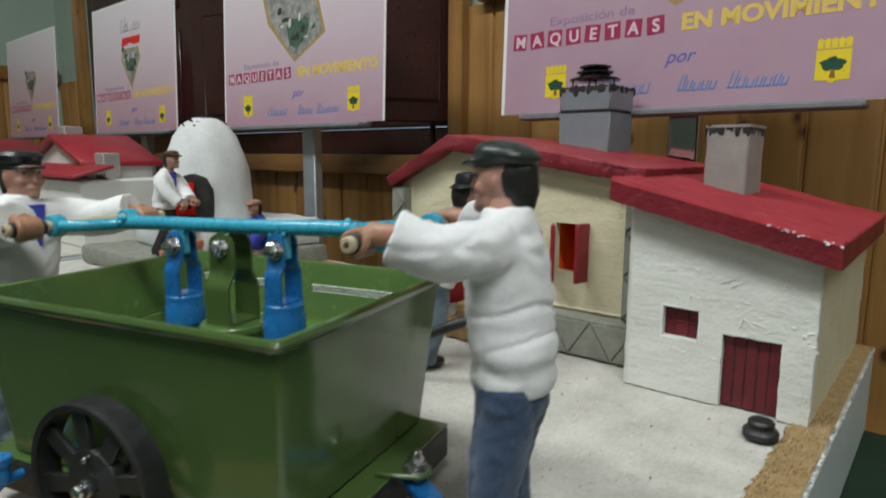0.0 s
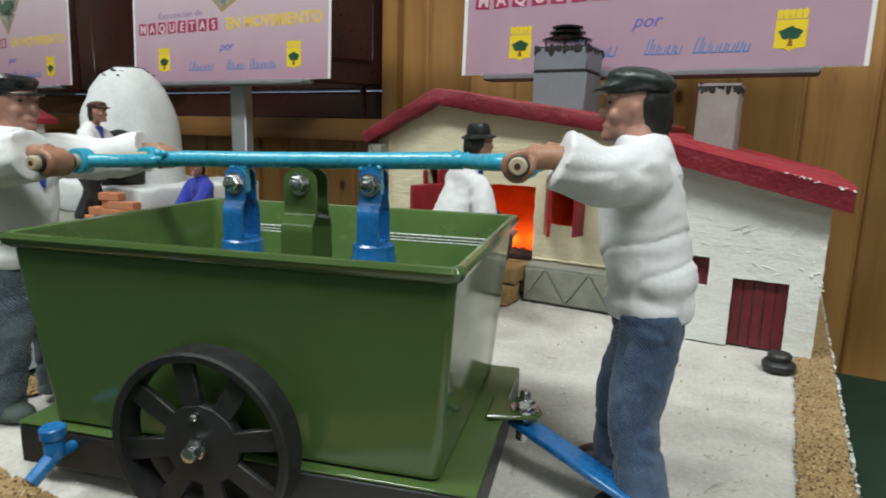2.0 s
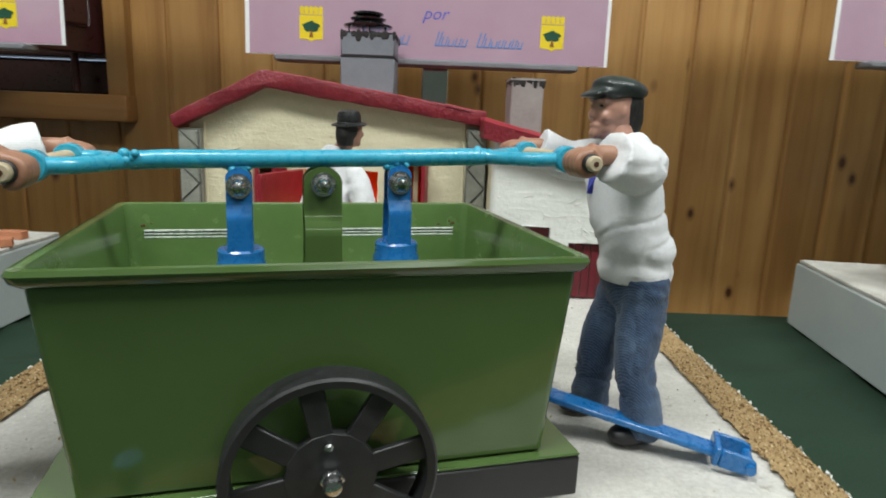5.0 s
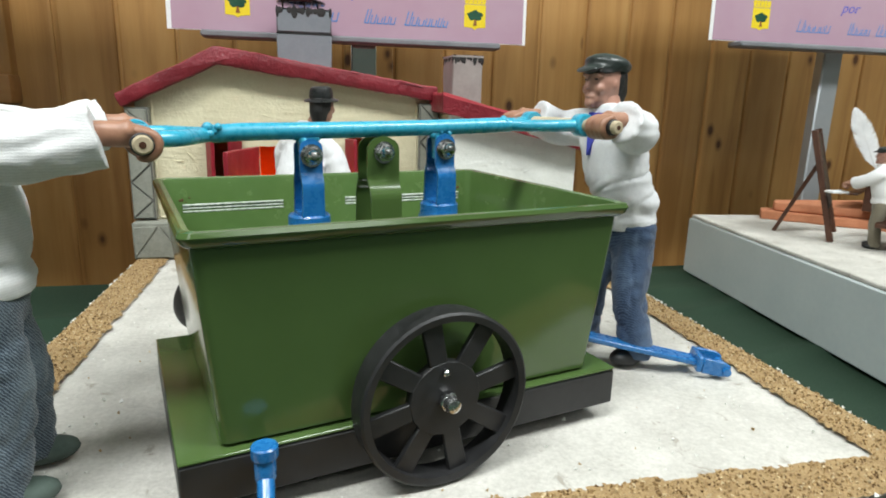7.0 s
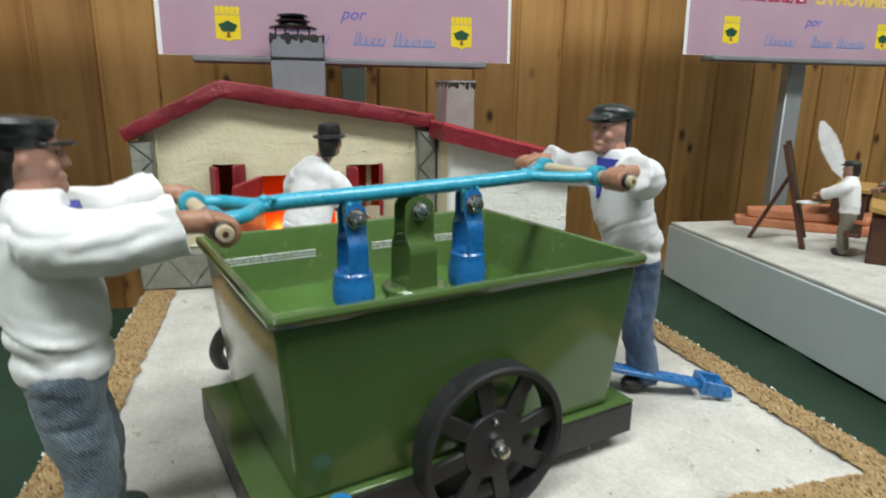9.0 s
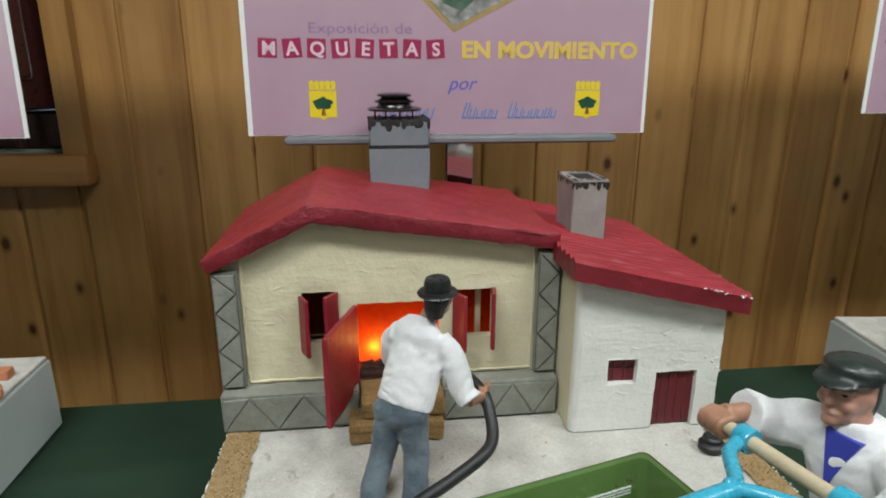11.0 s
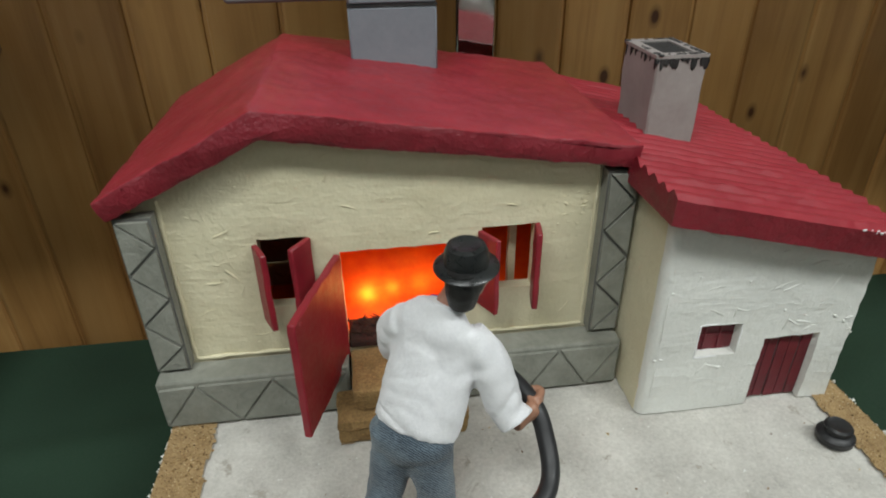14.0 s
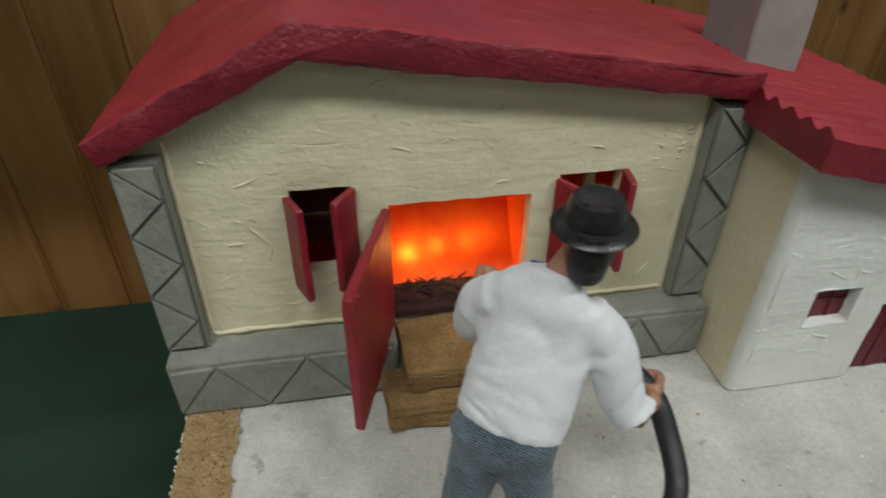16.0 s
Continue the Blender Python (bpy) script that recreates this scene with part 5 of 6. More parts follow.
def bolt(parent, p, r=0.0036, length=0.004, nutted=True):
    """A hexagon nut and domed bolt end that point along -y."""
    bm = B()
    lathe(bm, [(r * 1.35, 0), (r * 1.35, 0.0008)], pose(*p, 90, 0, 0), 18)
    lathe(bm, [(r * 1.05, 0.0008), (r * 1.1, 0.0012), (r * 1.1, 0.0030), (r * 0.95, 0.0035)], pose(*p, 90, 0, 0), 6)
    lathe(bm, [(r * 0.8, 0.003), (r * 0.75, length), (r * 0.55, length + r * 0.5), (r * 0.1, length + r * 0.7)], pose(*p, 90, 0, 0), 16)
    return part("bolt", bm, STEEL, parent, "domed steel bolt and nut")


# the lever rocks about the middle bolt and stands a little raised at the drawbar's end
PIVOT = Vector((LX[1], LEVY, 0.1205))
ROCK = Matrix.Translation(PIVOT) @ Matrix.Rotation(radians(-1.8), 4, "Y") @ Matrix.Translation(-PIVOT)
for k, cx_ in enumerate(LX):
    mid = k == 1
    rise = (ROCK @ Vector((cx_, LEVY, 0.1205))).z - 0.1205
    cyl = part("cylinder", lathe(B(), [(0.0145 if mid else 0.0085, 0.0300), (0.0145 if mid else 0.0085, 0.0785), (0.013 if mid else 0.008, 0.0792)], pose(cx_, LEVY, 0), 28), CART_GREEN if mid else TANK_GREEN_LIT, cart, "upright pump cylinder under water")
    if mid:
        part("flange", lathe(B(), [(0.0155, 0.0790), (0.0162, 0.0798), (0.0162, 0.0822), (0.0155, 0.083)], pose(cx_, LEVY, 0), 30), TANK_GREEN_LIT, cyl, "green flange")
        br = strap(cx_, 0.0152, 0.0064, 0.0105, 0.1275, 0.083, CART_GREEN, "bracket", cart, "green bent sheet pivot bracket")
        bolt(br, (cx_, LEVY - 0.0066, 0.1205))
    else:
        part("piston_cap", lathe(B(), [(0.0088, 0.0785), (0.0098, 0.0792), (0.0100, 0.0880 + rise), (0.0092, 0.0896 + rise), (0.0092, 0.0940 + rise), (0.0084, 0.0949 + rise)], pose(cx_, LEVY, 0), 26), DEEP_BLUE, cyl, "blue piston cap")
        br = strap(cx_, 0.0098, 0.0052, 0.0078, 0.1275 + rise, 0.0944 + rise, DEEP_BLUE, "link", cart, "blue bent sheet pump link")
        bolt(br, (cx_, LEVY - 0.0054, 0.1205 + rise))
# the rocking lever


def rocked(bm):
    bm.transform(ROCK)
    return bm


LZ = 0.1305
lever = part("lever", rocked(tube(B(), [(-0.069, LEVY, LZ), (-0.057, LEVY, LZ + 0.0004), (-0.02, LEVY, LZ), (0.03, LEVY, LZ - 0.0002), (0.065, LEVY, LZ), (0.073, LEVY, LZ)], [0.0036, 0.0037, 0.0036, 0.0036, 0.0037, 0.0036], 18)), LIGHT_BLUE, cart, "sky-blue welded lever bar")
for k in (0, 2):
    bm = B()
    box(bm, LX[k] - 0.004, LX[k] + 0.004, LEVY - 0.0026, LEVY + 0.0022, 0.1155, LZ, 0.0008)
    for q in range(9):
        ball(bm, pose(LX[k] + rng.uniform(-0.005, 0.005), LEVY + rng.uniform(-0.0032, 0.002), LZ - 0.003 + rng.uniform(-0.0012, 0.0012)) @ Matrix.Scale(rng.uniform(0.0009, 0.0017), 4), u=8, v=6)
    part("lug", rocked(bm), LIGHT_BLUE, lever, "welded lug")
for s_ in (-1, 1):
    x0 = -0.068 if s_ < 0 else 0.072
    x1 = 0.003 + 0.098 * s_
    for side in (-1, 1):
        y1 = LEVY + side * 0.0215
        bm = B()
        tube(bm, spline([(x0, LEVY, LZ), (x0 + s_ * 0.006, LEVY + side * 0.005, LZ - 0.0003), (x1 - s_ * 0.013, y1 - side * 0.004, LZ - 0.0002), (x1 - s_ * 0.003, y1, LZ)], 6), 0.003, 14)
        lathe(bm, [(0.0052, -0.0035), (0.0056, -0.0028), (0.0056, 0.0028), (0.0052, 0.0035)], pose(x1, y1, LZ, 90, 0, 0), 20)
        part("fork", rocked(bm), LIGHT_BLUE, lever, "sky-blue fork with a ring for the grip")
    bm = B()
    for q in range(8):
        ball(bm, pose(x0 + rng.uniform(-0.004, 0.004), LEVY + rng.uniform(-0.004, 0.004), LZ + rng.uniform(0, 0.0028)) @ Matrix.Scale(rng.uniform(0.0012, 0.0022), 4), u=8, v=6)
    part("weld", rocked(bm), LIGHT_BLUE, lever, "lumpy weld")
    bm = rod(B(), (x1, LEVY - 0.047, LZ), (x1, LEVY + 0.045, LZ), 0.0031, 18, 0, 0.0006)
    grip = part("grip", rocked(bm), DOWEL, cart, "pale wooden grip bar")
    part("grip_hole", rocked(rod(B(), (x1, LEVY - 0.0472, LZ), (x1, LEVY - 0.046, LZ), 0.0011, 10)), DARK_WOOD, grip)
    part("grip_sleeve", rocked(rod(B(), (x1, LEVY - 0.0445, LZ), (x1, LEVY - 0.0275, LZ), 0.0037, 18, 0, 0.0004)), RUBBER, grip, "black tape round the grip")

# wheels: rim, eight flat spokes, hub


def wheel(y, out):
    m = pose(-0.001, y, 0.0347, 90 if out < 0 else -90, 0, 0)
    ring = [(0.0312, -0.0054), (0.0338, -0.0056), (0.0347, -0.0049), (0.0347, 0.0049), (0.0338, 0.0056), (0.0312, 0.0052)]
    bm = B()
    seg = 56
    rs = [[bm.verts.new(m @ Vector((r * math.cos(2 * math.pi * i / seg), r * math.sin(2 * math.pi * i / seg), h))) for i in range(seg)] for r, h in ring]
    for a, b in zip(rs, rs[1:] + rs[:1]):
        for i in range(seg):
            bm.faces.new((a[i], a[(i + 1) % seg], b[(i + 1) % seg], b[i]))
    bmesh.ops.recalc_face_normals(bm, faces=bm.faces)
    wh = part("wheel", bm, BLACK_METAL, cart, "black eight-spoked wheel")
    for k in range(8):
        bm = prism(B(), [(0.006, -0.0034), (0.0318, -0.0041), (0.0318, 0.0041), (0.006, 0.0034)], "z", 0.0, 0.0026, 0.0004)
        bm.transform(m @ pose(0, 0, 0, 0, 0, 45 * k + 12))
        part("spoke", bm, BLACK_METAL, wh)
    part("hub", lathe(B(), [(0.0146, -0.002), (0.0150, 0.0), (0.0150, 0.0024), (0.0147, 0.0028)], m, 16), BLACK_METAL, wh)
    bm = B()
    lathe(bm, [(0.0036, 0.0031), (0.0038, 0.0034), (0.0038, 0.0058), (0.0032, 0.0062)], m, 6)
    lathe(bm, [(0.0031, 0.0060), (0.0031, 0.0088), (0.0026, 0.0100), (0.0012, 0.0106)], m, 16)
    part("axle_nut", bm, STEEL, wh, "bright steel axle nut")
    a = radians(95)
    part("small_bolt", lathe(B(), [(0.0014, 0.003), (0.0014, 0.0048), (0.0008, 0.0054)], m @ Matrix.Translation((0.0112 * math.cos(a), 0.0112 * math.sin(a), 0)), 8), STEEL, wh)
    return wh


wheel(-0.0715, -1)
wheel(0.0675, 1)
part("axle", rod(B(), (-0.001, -0.07, 0.0347), (-0.001, 0.066, 0.0347), 0.0022, 12), STEEL, cart)
# the blue tap on the side of the chassis
bm = B()
lathe(bm, [(0.0052, 0.0085), (0.0055, 0.0095), (0.0055, 0.0185), (0.0052, 0.019), (0.0068, 0.0195), (0.0070, 0.0205), (0.0070, 0.0245), (0.0062, 0.0252)], pose(-0.0675, -0.0735, 0.0068) @ Matrix.Diagonal((0.82, 0.82, 0.95, 1)), 24)
SMALL = Matrix.Translation((-0.0675, -0.0615, 0.0185)) @ Matrix.Scale(0.8, 4) @ Matrix.Translation((0.0675, 0.0615, -0.0155))
bm.transform(SMALL)
tap = part("tap", bm, DEEP_BLUE, cart, "blue capped tap")
bm = B()
tube(bm, [(-0.0675, -0.0735, 0.0165), (-0.0685, -0.0785, 0.0125), (-0.0700, -0.0855, 0.0078)], [0.0037, 0.0037, 0.0035], 16)
bm.transform(SMALL)
part("spout", bm, DEEP_BLUE, tap, "blue spout")
bm = rod(B(), (-0.0700, -0.0855, 0.0078), (-0.0701, -0.0859, 0.0076), 0.0024, 14)
bm.transform(SMALL)
part("spout_hole", bm, BLACK_METAL, tap)
bm = rod(B(), (-0.0675, -0.0735, 0.0155), (-0.0675, -0.0605, 0.0155), 0.0028, 12)
bm.transform(SMALL)
part("arm", bm, DEEP_BLUE, tap)
# coupling plate, bolt and the blue drawbar
bm = prism(B(), [(0.088, -0.007), (0.108, -0.002), (0.111, 0.004), (0.107, 0.010), (0.088, 0.014)], "z", chz1 + 0.0005, chz1 + 0.0025, 0.0005)
plate = part("coupling_plate", bm, CART_GREEN, cart, "green coupling plate")
bm = B()
px, py = 0.1030, 0.0038
lathe(bm, [(0.0062, chz1 + 0.0026), (0.0062, chz1 + 0.0036)], pose(px, py, 0), 22)
lathe(bm, [(0.0040, chz1 + 0.0036), (0.0042, chz1 + 0.0042), (0.0042, chz1 + 0.0072), (0.0036, chz1 + 0.0076)], pose(px, py, 0), 6)
lathe(bm, [(0.0026, chz1 + 0.0074), (0.0026, chz1 + 0.0098), (0.0016, chz1 + 0.0112)], pose(px, py, 0), 16)
lathe(bm, [(0.0034, chz1 - 0.011), (0.0034, chz1 - 0.004), (0.0022, chz1 - 0.004), (0.0022, chz1)], pose(px, py, 0), 12)
part("coupling_bolt", bm, STEEL, plate, "steel coupling bolt and washer")
inv = CART.inverted()
P0, P1 = inv @ Vector((-0.171, 0.187, 0.0205)), inv @ Vector((-0.0905, 0.160, 0.0062))
d = (P1 - P0).normalized()
sd = Vector((-d.y, d.x, 0)).normalized()
m = Matrix.Translation(P0) @ Matrix((d, sd, d.cross(sd))).transposed().to_4x4()
L = (P1 - P0).length
bm = box(B(), -0.006, L, -0.0055, 0.0055, -0.0015, 0.0015, 0.0006)
bm.transform(m)
bar = part("drawbar", bm, DEEP_BLUE, cart, "flat blue drawbar resting on the ground")
bm = B()
box(bm, L - 0.002, L + 0.0008, -0.0088, 0.0088, -0.0035, 0.0052, 0.0006)
blade = [(L + 0.0008, -0.0035), (L + 0.0115, -0.0035), (L + 0.0150, -0.0022), (L + 0.0160, 0.0008), (L + 0.0150, 0.0038), (L + 0.0115, 0.0052), (L + 0.0008, 0.0052)]
prism(bm, blade, "y", 0.0066, 0.0088, 0.0005)
prism(bm, blade, "y", -0.0088, -0.0066, 0.0005)
bm.transform(m)
part("hitch", bm, DEEP_BLUE, bar, "blue hitch fork")
bm = rod(B(), (L + 0.0135, -0.0105, 0.0004), (L + 0.0135, 0.0105, 0.0004), 0.0022, 12)
bm.transform(m)
part("hitch_pin", bm, DEEP_BLUE, bar)


# ---- dolls ----
def doll(name, label, hips, chest, head, face, feet, hands_at, wrists, hat, trousers, scale=1.0, coat=WOOL, seed=0.0, grip=None, drop=0.003, wide=1.0, sleeve=1.0, band=True, shirt=BLUE_CLOTH, skin=SKIN, hat_mat=HAT, shoe=BLACK_METAL, voxel=0.0013, crease=1.0, group=""):
    """A clothed doll as one mesh. face: the direction it looks in, degrees about z. hands_at: where each hand closes. Sizes in metres times scale."""
    k = scale
    mats = [coat, trousers, skin, BROWN_SKIN, HAIR, hat_mat, shirt, shoe]
    f = Vector((math.cos(radians(face)), math.sin(radians(face)), 0))
    s = Vector((-f.y, f.x, 0))
    up = Vector((0, 0, 1))
    hips, chest, head = Vector(hips), Vector(chest), Vector(head)
    bm = B()
    # trousers
    t = B()
    for side, foot in zip((1, -1), feet):
        foot = Vector(foot)
        top = hips + s * side * 0.0092 * k - up * 0.002 * k
        ankle = foot + up * 0.010 * k
        knee = (top + ankle) / 2 + f * 0.004 * k
        pts = spline([top + up * 0.012 * k, top, (top + knee) / 2, knee, (knee + ankle) / 2, ankle, foot + up * 0.004 * k], 4)
        rr = [0.0122, 0.0123, 0.0115, 0.0104, 0.0100, 0.0103, 0.0107]
        n = len(pts)
        radii = [k * np.interp(i / (n - 1), [j / 6 for j in range(7)], rr) for i in range(n)]
        tube(t, pts, radii, 16, flat=0.95)
    ball(t, Matrix.Translation(hips + up * 0.004 * k) @ Matrix((f, s, up)).transposed().to_4x4() @ Matrix.Diagonal((0.0140 * k, 0.0218 * k, 0.015 * k, 1)))
    take(bm, melt(t, voxel, 4, 0.0011 * k * crease, (70, 70, 105), seed), 1)
    # shoes
    for foot in feet:
        ball(bm, Matrix.Translation(Vector(foot) + f * 0.006 * k + up * 0.0045 * k) @ Matrix((f, s, up)).transposed().to_4x4() @ Matrix.Diagonal((0.0118 * k, 0.0070 * k, 0.0052 * k, 1)), 7, 16, 10)
    # jacket: trunk, sleeves
    j = B()
    spine = (chest - hips)
    hem = hips + up * 0.010 * k
    neck = chest + up * 0.019 * k + (head - chest) * 0.12
    secs = [(hem - up * 0.004 * k, 0.0192, 0.0160), (hem + up * 0.002 * k, 0.0208, 0.0172), (hem + up * 0.007 * k, 0.0190, 0.0158), (hem + up * 0.012 * k, 0.0206, 0.0174), (hem.lerp(chest, 0.55), 0.0208, 0.0174), (chest, 0.0216, 0.0166), (chest + up * 0.009 * k, 0.0212, 0.0148), (chest + up * 0.0155 * k, 0.0168, 0.0118), (neck, 0.0095, 0.0090)]
    if not band:
        secs[:4] = [(hem - up * 0.002 * k, 0.0218, 0.0182), (hem + up * 0.003 * k, 0.0218, 0.0182), (hem + up * 0.008 * k, 0.0216, 0.0180), (hem + up * 0.012 * k, 0.0215, 0.0178)]
    su, fu = s, f
    if not band:
        # the pullover hangs square to the bent back
        su, fu = (v - spine.normalized() * v.dot(spine.normalized()) for v in (s, f))
        lean = spine.normalized()
        base_ = hips + lean * 0.0092 * k
        secs[:5] = [(base_, 0.0208, 0.0168), (base_ + lean * 0.004 * k, 0.0208, 0.0170), (base_ + lean * 0.010 * k, 0.0208, 0.0172), (base_.lerp(chest, 0.6), 0.0209, 0.0172)]
    seg = 24
    rings = []
    for c, a, b in secs:
        rings.append([j.verts.new(c + su * a * wide * k * math.cos(2 * math.pi * i / seg) + fu * b * k * math.sin(2 * math.pi * i / seg)) for i in range(seg)])
    for a, b in zip(rings, rings[1:]):
        for i in range(seg):
            j.faces.new((a[i], a[(i + 1) % seg], b[(i + 1) % seg], b[i]))
    j.faces.new(rings[0][::-1])
    j.faces.new(rings[-1])
    bmesh.ops.recalc_face_normals(j, faces=j.faces)
    for side, w in zip((1, -1), wrists):
        sh = chest + s * side * 0.0195 * wide * k + up * 0.0085 * k
        w = Vector(w)
        elbow = (sh + w) / 2 + s * side * 0.004 * k - up * drop * k
        pts = spline([sh - s * side * 0.006 * k, sh.lerp(elbow, 0.35), elbow, elbow.lerp(w, 0.6), w], 5)
        n = len(pts)
        radii = [k * np.interp(i / (n - 1), [0, 0.25, 0.5, 0.8, 0.93, 1], [0.0110, 0.0113, 0.0108, 0.0106, 0.0107, 0.0112]) * sleeve for i in range(n)]
        tube(j, pts, radii, 18)
    take(bm, melt(j, voxel, 5, 0.0013 * k * crease, (52, 52, 74), seed + 3.3), 0)
    # front edge and shirt front
    n0 = chest + up * 0.017 * k + f * 0.0125 * k
    tri = B()
    pts = [n0 + s * 0.0074 * k, n0 - s * 0.0074 * k, chest - up * 0.006 * k + f * 0.0186 * k]
    vs = [tri.verts.new(p) for p in pts] + [tri.verts.new(p - f * 0.006 * k) for p in pts]
    for q in ((0, 1, 2), (5, 4, 3), (0, 3, 4, 1), (1, 4, 5, 2), (2, 5, 3, 0)):
        tri.faces.new([vs[i] for i in q])
    me = as_mesh("shirt", tri, [])
    take(bm, me, 6)
    # neck and head
    rod(bm, chest + up * 0.010 * k, head - up * 0.004 * k, 0.0068 * k, 16, 2)
    hm = Matrix.Translation(head) @ Matrix((f, s, up)).transposed().to_4x4() @ Matrix.Scale(k, 4)
    h = B()
    ball(h, Matrix.Diagonal((0.0112, 0.0096, 0.0132, 1)))
    ball(h, pose(0.003, 0, -0.0085) @ Matrix.Diagonal((0.0080, 0.0072, 0.0062, 1)))
    ball(h, pose(0.0098, 0, -0.0115) @ Matrix.Diagonal((0.0026, 0.0036, 0.0028, 1)))
    tube(h, [(0.0104, 0, 0.003), (0.0119, 0, -0.001), (0.0128, 0, -0.0032), (0.0108, 0, -0.0044)], [0.0011, 0.0014, 0.0017, 0.0010], 8)
    for side in (1, -1):
        ball(h, pose(0.0088, side * 0.0036, 0.0035) @ Matrix.Diagonal((0.0028, 0.0042, 0.0013, 1)))
        ball(h, pose(0.0004, side * 0.0094, -0.0016) @ Matrix.Diagonal((0.0015, 0.0011, 0.0026, 1)))
        ball(h, pose(0.0075, side * 0.0050, -0.004) @ Matrix.Diagonal((0.003, 0.003, 0.003, 1)))
    ball(h, pose(0.0105, 0, -0.0078) @ Matrix.Diagonal((0.0019, 0.0034, 0.0011, 1)))
    hmesh = melt(h, 0.0009, 2)
    hmesh.transform(hm)
    take(bm, hmesh, 2)
    for side in (1, -1):
        ball(bm, hm @ pose(0.0099, side * 0.0040, 0.0010) @ Matrix.Diagonal((0.0007, 0.0013, 0.0005, 1)), 4, 10, 6)
        ball(bm, hm @ pose(0.0104, side * 0.0040, 0.0042) @ Matrix.Diagonal((0.0006, 0.0024, 0.0004, 1)), 4, 10, 6)
    # hair behind
    r = B()
    ball(r, pose(-0.0028, 0, 0.000) @ Matrix.Diagonal((0.0086, 0.0096, 0.0115, 1)))
    tube(r, [(-0.0045, 0, 0.004), (-0.0062, 0, -0.006), (-0.0058, 0, -0.0135)], [0.0085, 0.0078, 0.0062], 14, flat=1.1)
    rm = melt(r, 0.001, 2, 0.0003, (300, 300, 80), seed)
    rm.transform(hm)
    take(bm, rm, 4)
    # hats
    q = B()
    if hat == "cap":
        ball(q, pose(-0.0015, 0, 0.0098, 0, -9, 0) @ Matrix.Diagonal((0.0142, 0.0126, 0.0058, 1)))
        ball(q, pose(0.0012, 0, 0.0082, 0, 7, 0) @ Matrix.Diagonal((0.0135, 0.0118, 0.0052, 1)))
        ball(q, pose(0.0115, 0, 0.0072, 0, 16, 0) @ Matrix.Diagonal((0.0072, 0.0095, 0.0018, 1)))
        qm = melt(q, 0.0009, 3, 0.0003, (200, 200, 200), seed)
    elif hat == "peaked":
        lathe(q, [(0.0116, 0.0035), (0.0122, 0.0045), (0.0122, 0.0085), (0.0136, 0.0105), (0.0140, 0.0125), (0.0122, 0.0145), (0.0060, 0.0152), (0.001, 0.0153)], pose(-0.0012, 0, 0, 0, 3, 0), 32)
        lathe(q, [(0.0121, 0.0068), (0.0126, 0.0072), (0.0126, 0.0082), (0.0121, 0.0086)], pose(-0.0012, 0, 0, 0, 3, 0), 32)
        prism(q, [(0.004, -0.0108), (0.010, -0.0098), (0.0165, -0.0066), (0.0188, -0.002), (0.0188, 0.002), (0.0165, 0.0066), (0.010, 0.0098), (0.004, 0.0108)], "z", 0.0038, 0.0052, 0.0005)
        qm = as_mesh("hat", q, [])
    else:
        lathe(q, [(0.0118, 0.0035), (0.0176, 0.0022), (0.0182, 0.0030), (0.0172, 0.0040), (0.0124, 0.0054), (0.0121, 0.0068), (0.0124, 0.0072), (0.0117, 0.0122), (0.0104, 0.0150), (0.0080, 0.0160), (0.0055, 0.0152), (0.001, 0.0148)], pose(-0.0008, 0, 0.001, 0, -4, 0), 36)
        qm = as_mesh("hat", q, [])
    qm.transform(hm @ Matrix.Diagonal((*{'peaked': (0.88, 0.87, 0.9), 'cap': (0.96, 0.96, 0.94)}.get(hat, (0.80, 0.80, 0.88)), 1)))
    take(bm, qm, 5)
    # fists, closed round a bar where there is one
    for side, p, w in zip((1, -1), hands_at, wrists):
        p, w = Vector(p), Vector(w)
        fist = B()
        back = (w - p).normalized()
        g = (Vector(grip) if grip else s).normalized()
        n = back.cross(g).normalized()
        if n.z < 0:
            n = -n
        tube(fist, [w + back * 0.003 * k * 0.75, w.lerp(p, 0.5) + n * 0.002 * k * 0.75, p + back * 0.004 * k * 0.75 + n * 0.0035 * k * 0.75], [0.0056 * k * 0.75, 0.0058 * k * 0.75, 0.0066 * k * 0.75], 14, flat=0.85)
        ball(fist, Matrix.Translation(p + n * 0.0038 * k * 0.75 + back * 0.001 * k * 0.75) @ Matrix((back, g, n)).transposed().to_4x4() @ Matrix.Diagonal((0.0085 * k * 0.75, 0.0088 * k * 0.75, 0.0036 * k * 0.75, 1)))
        for q4 in range(4):
            o = g * (-0.0062 + 0.0041 * q4) * k * 0.75
            arc = [p + o + back * 0.004 * k * 0.75 + n * 0.0052 * k * 0.75, p + o - back * 0.0045 * k * 0.75 + n * 0.0040 * k * 0.75, p + o - back * 0.0062 * k * 0.75 - n * 0.0008 * k * 0.75, p + o - back * 0.0035 * k * 0.75 - n * 0.0050 * k * 0.75, p + o + back * 0.001 * k * 0.75 - n * 0.0054 * k * 0.75]
            tube(fist, spline(arc, 3), 0.0019 * k, 10)
        tube(fist, spline([p + back * 0.006 * k * 0.75 + g * side * -0.006 * k * 0.75 + n * 0.002 * k * 0.75, p + back * 0.004 * k * 0.75 + g * side * -0.008 * k * 0.75 - n * 0.003 * k * 0.75, p - back * 0.001 * k * 0.75 + g * side * -0.0085 * k * 0.75 - n * 0.0056 * k * 0.75], 3), 0.0024 * k * 0.75, 10)
        take(bm, melt(fist, 0.0008, 2), 3)
    return single(name, bm, mats, label, "doll", group)


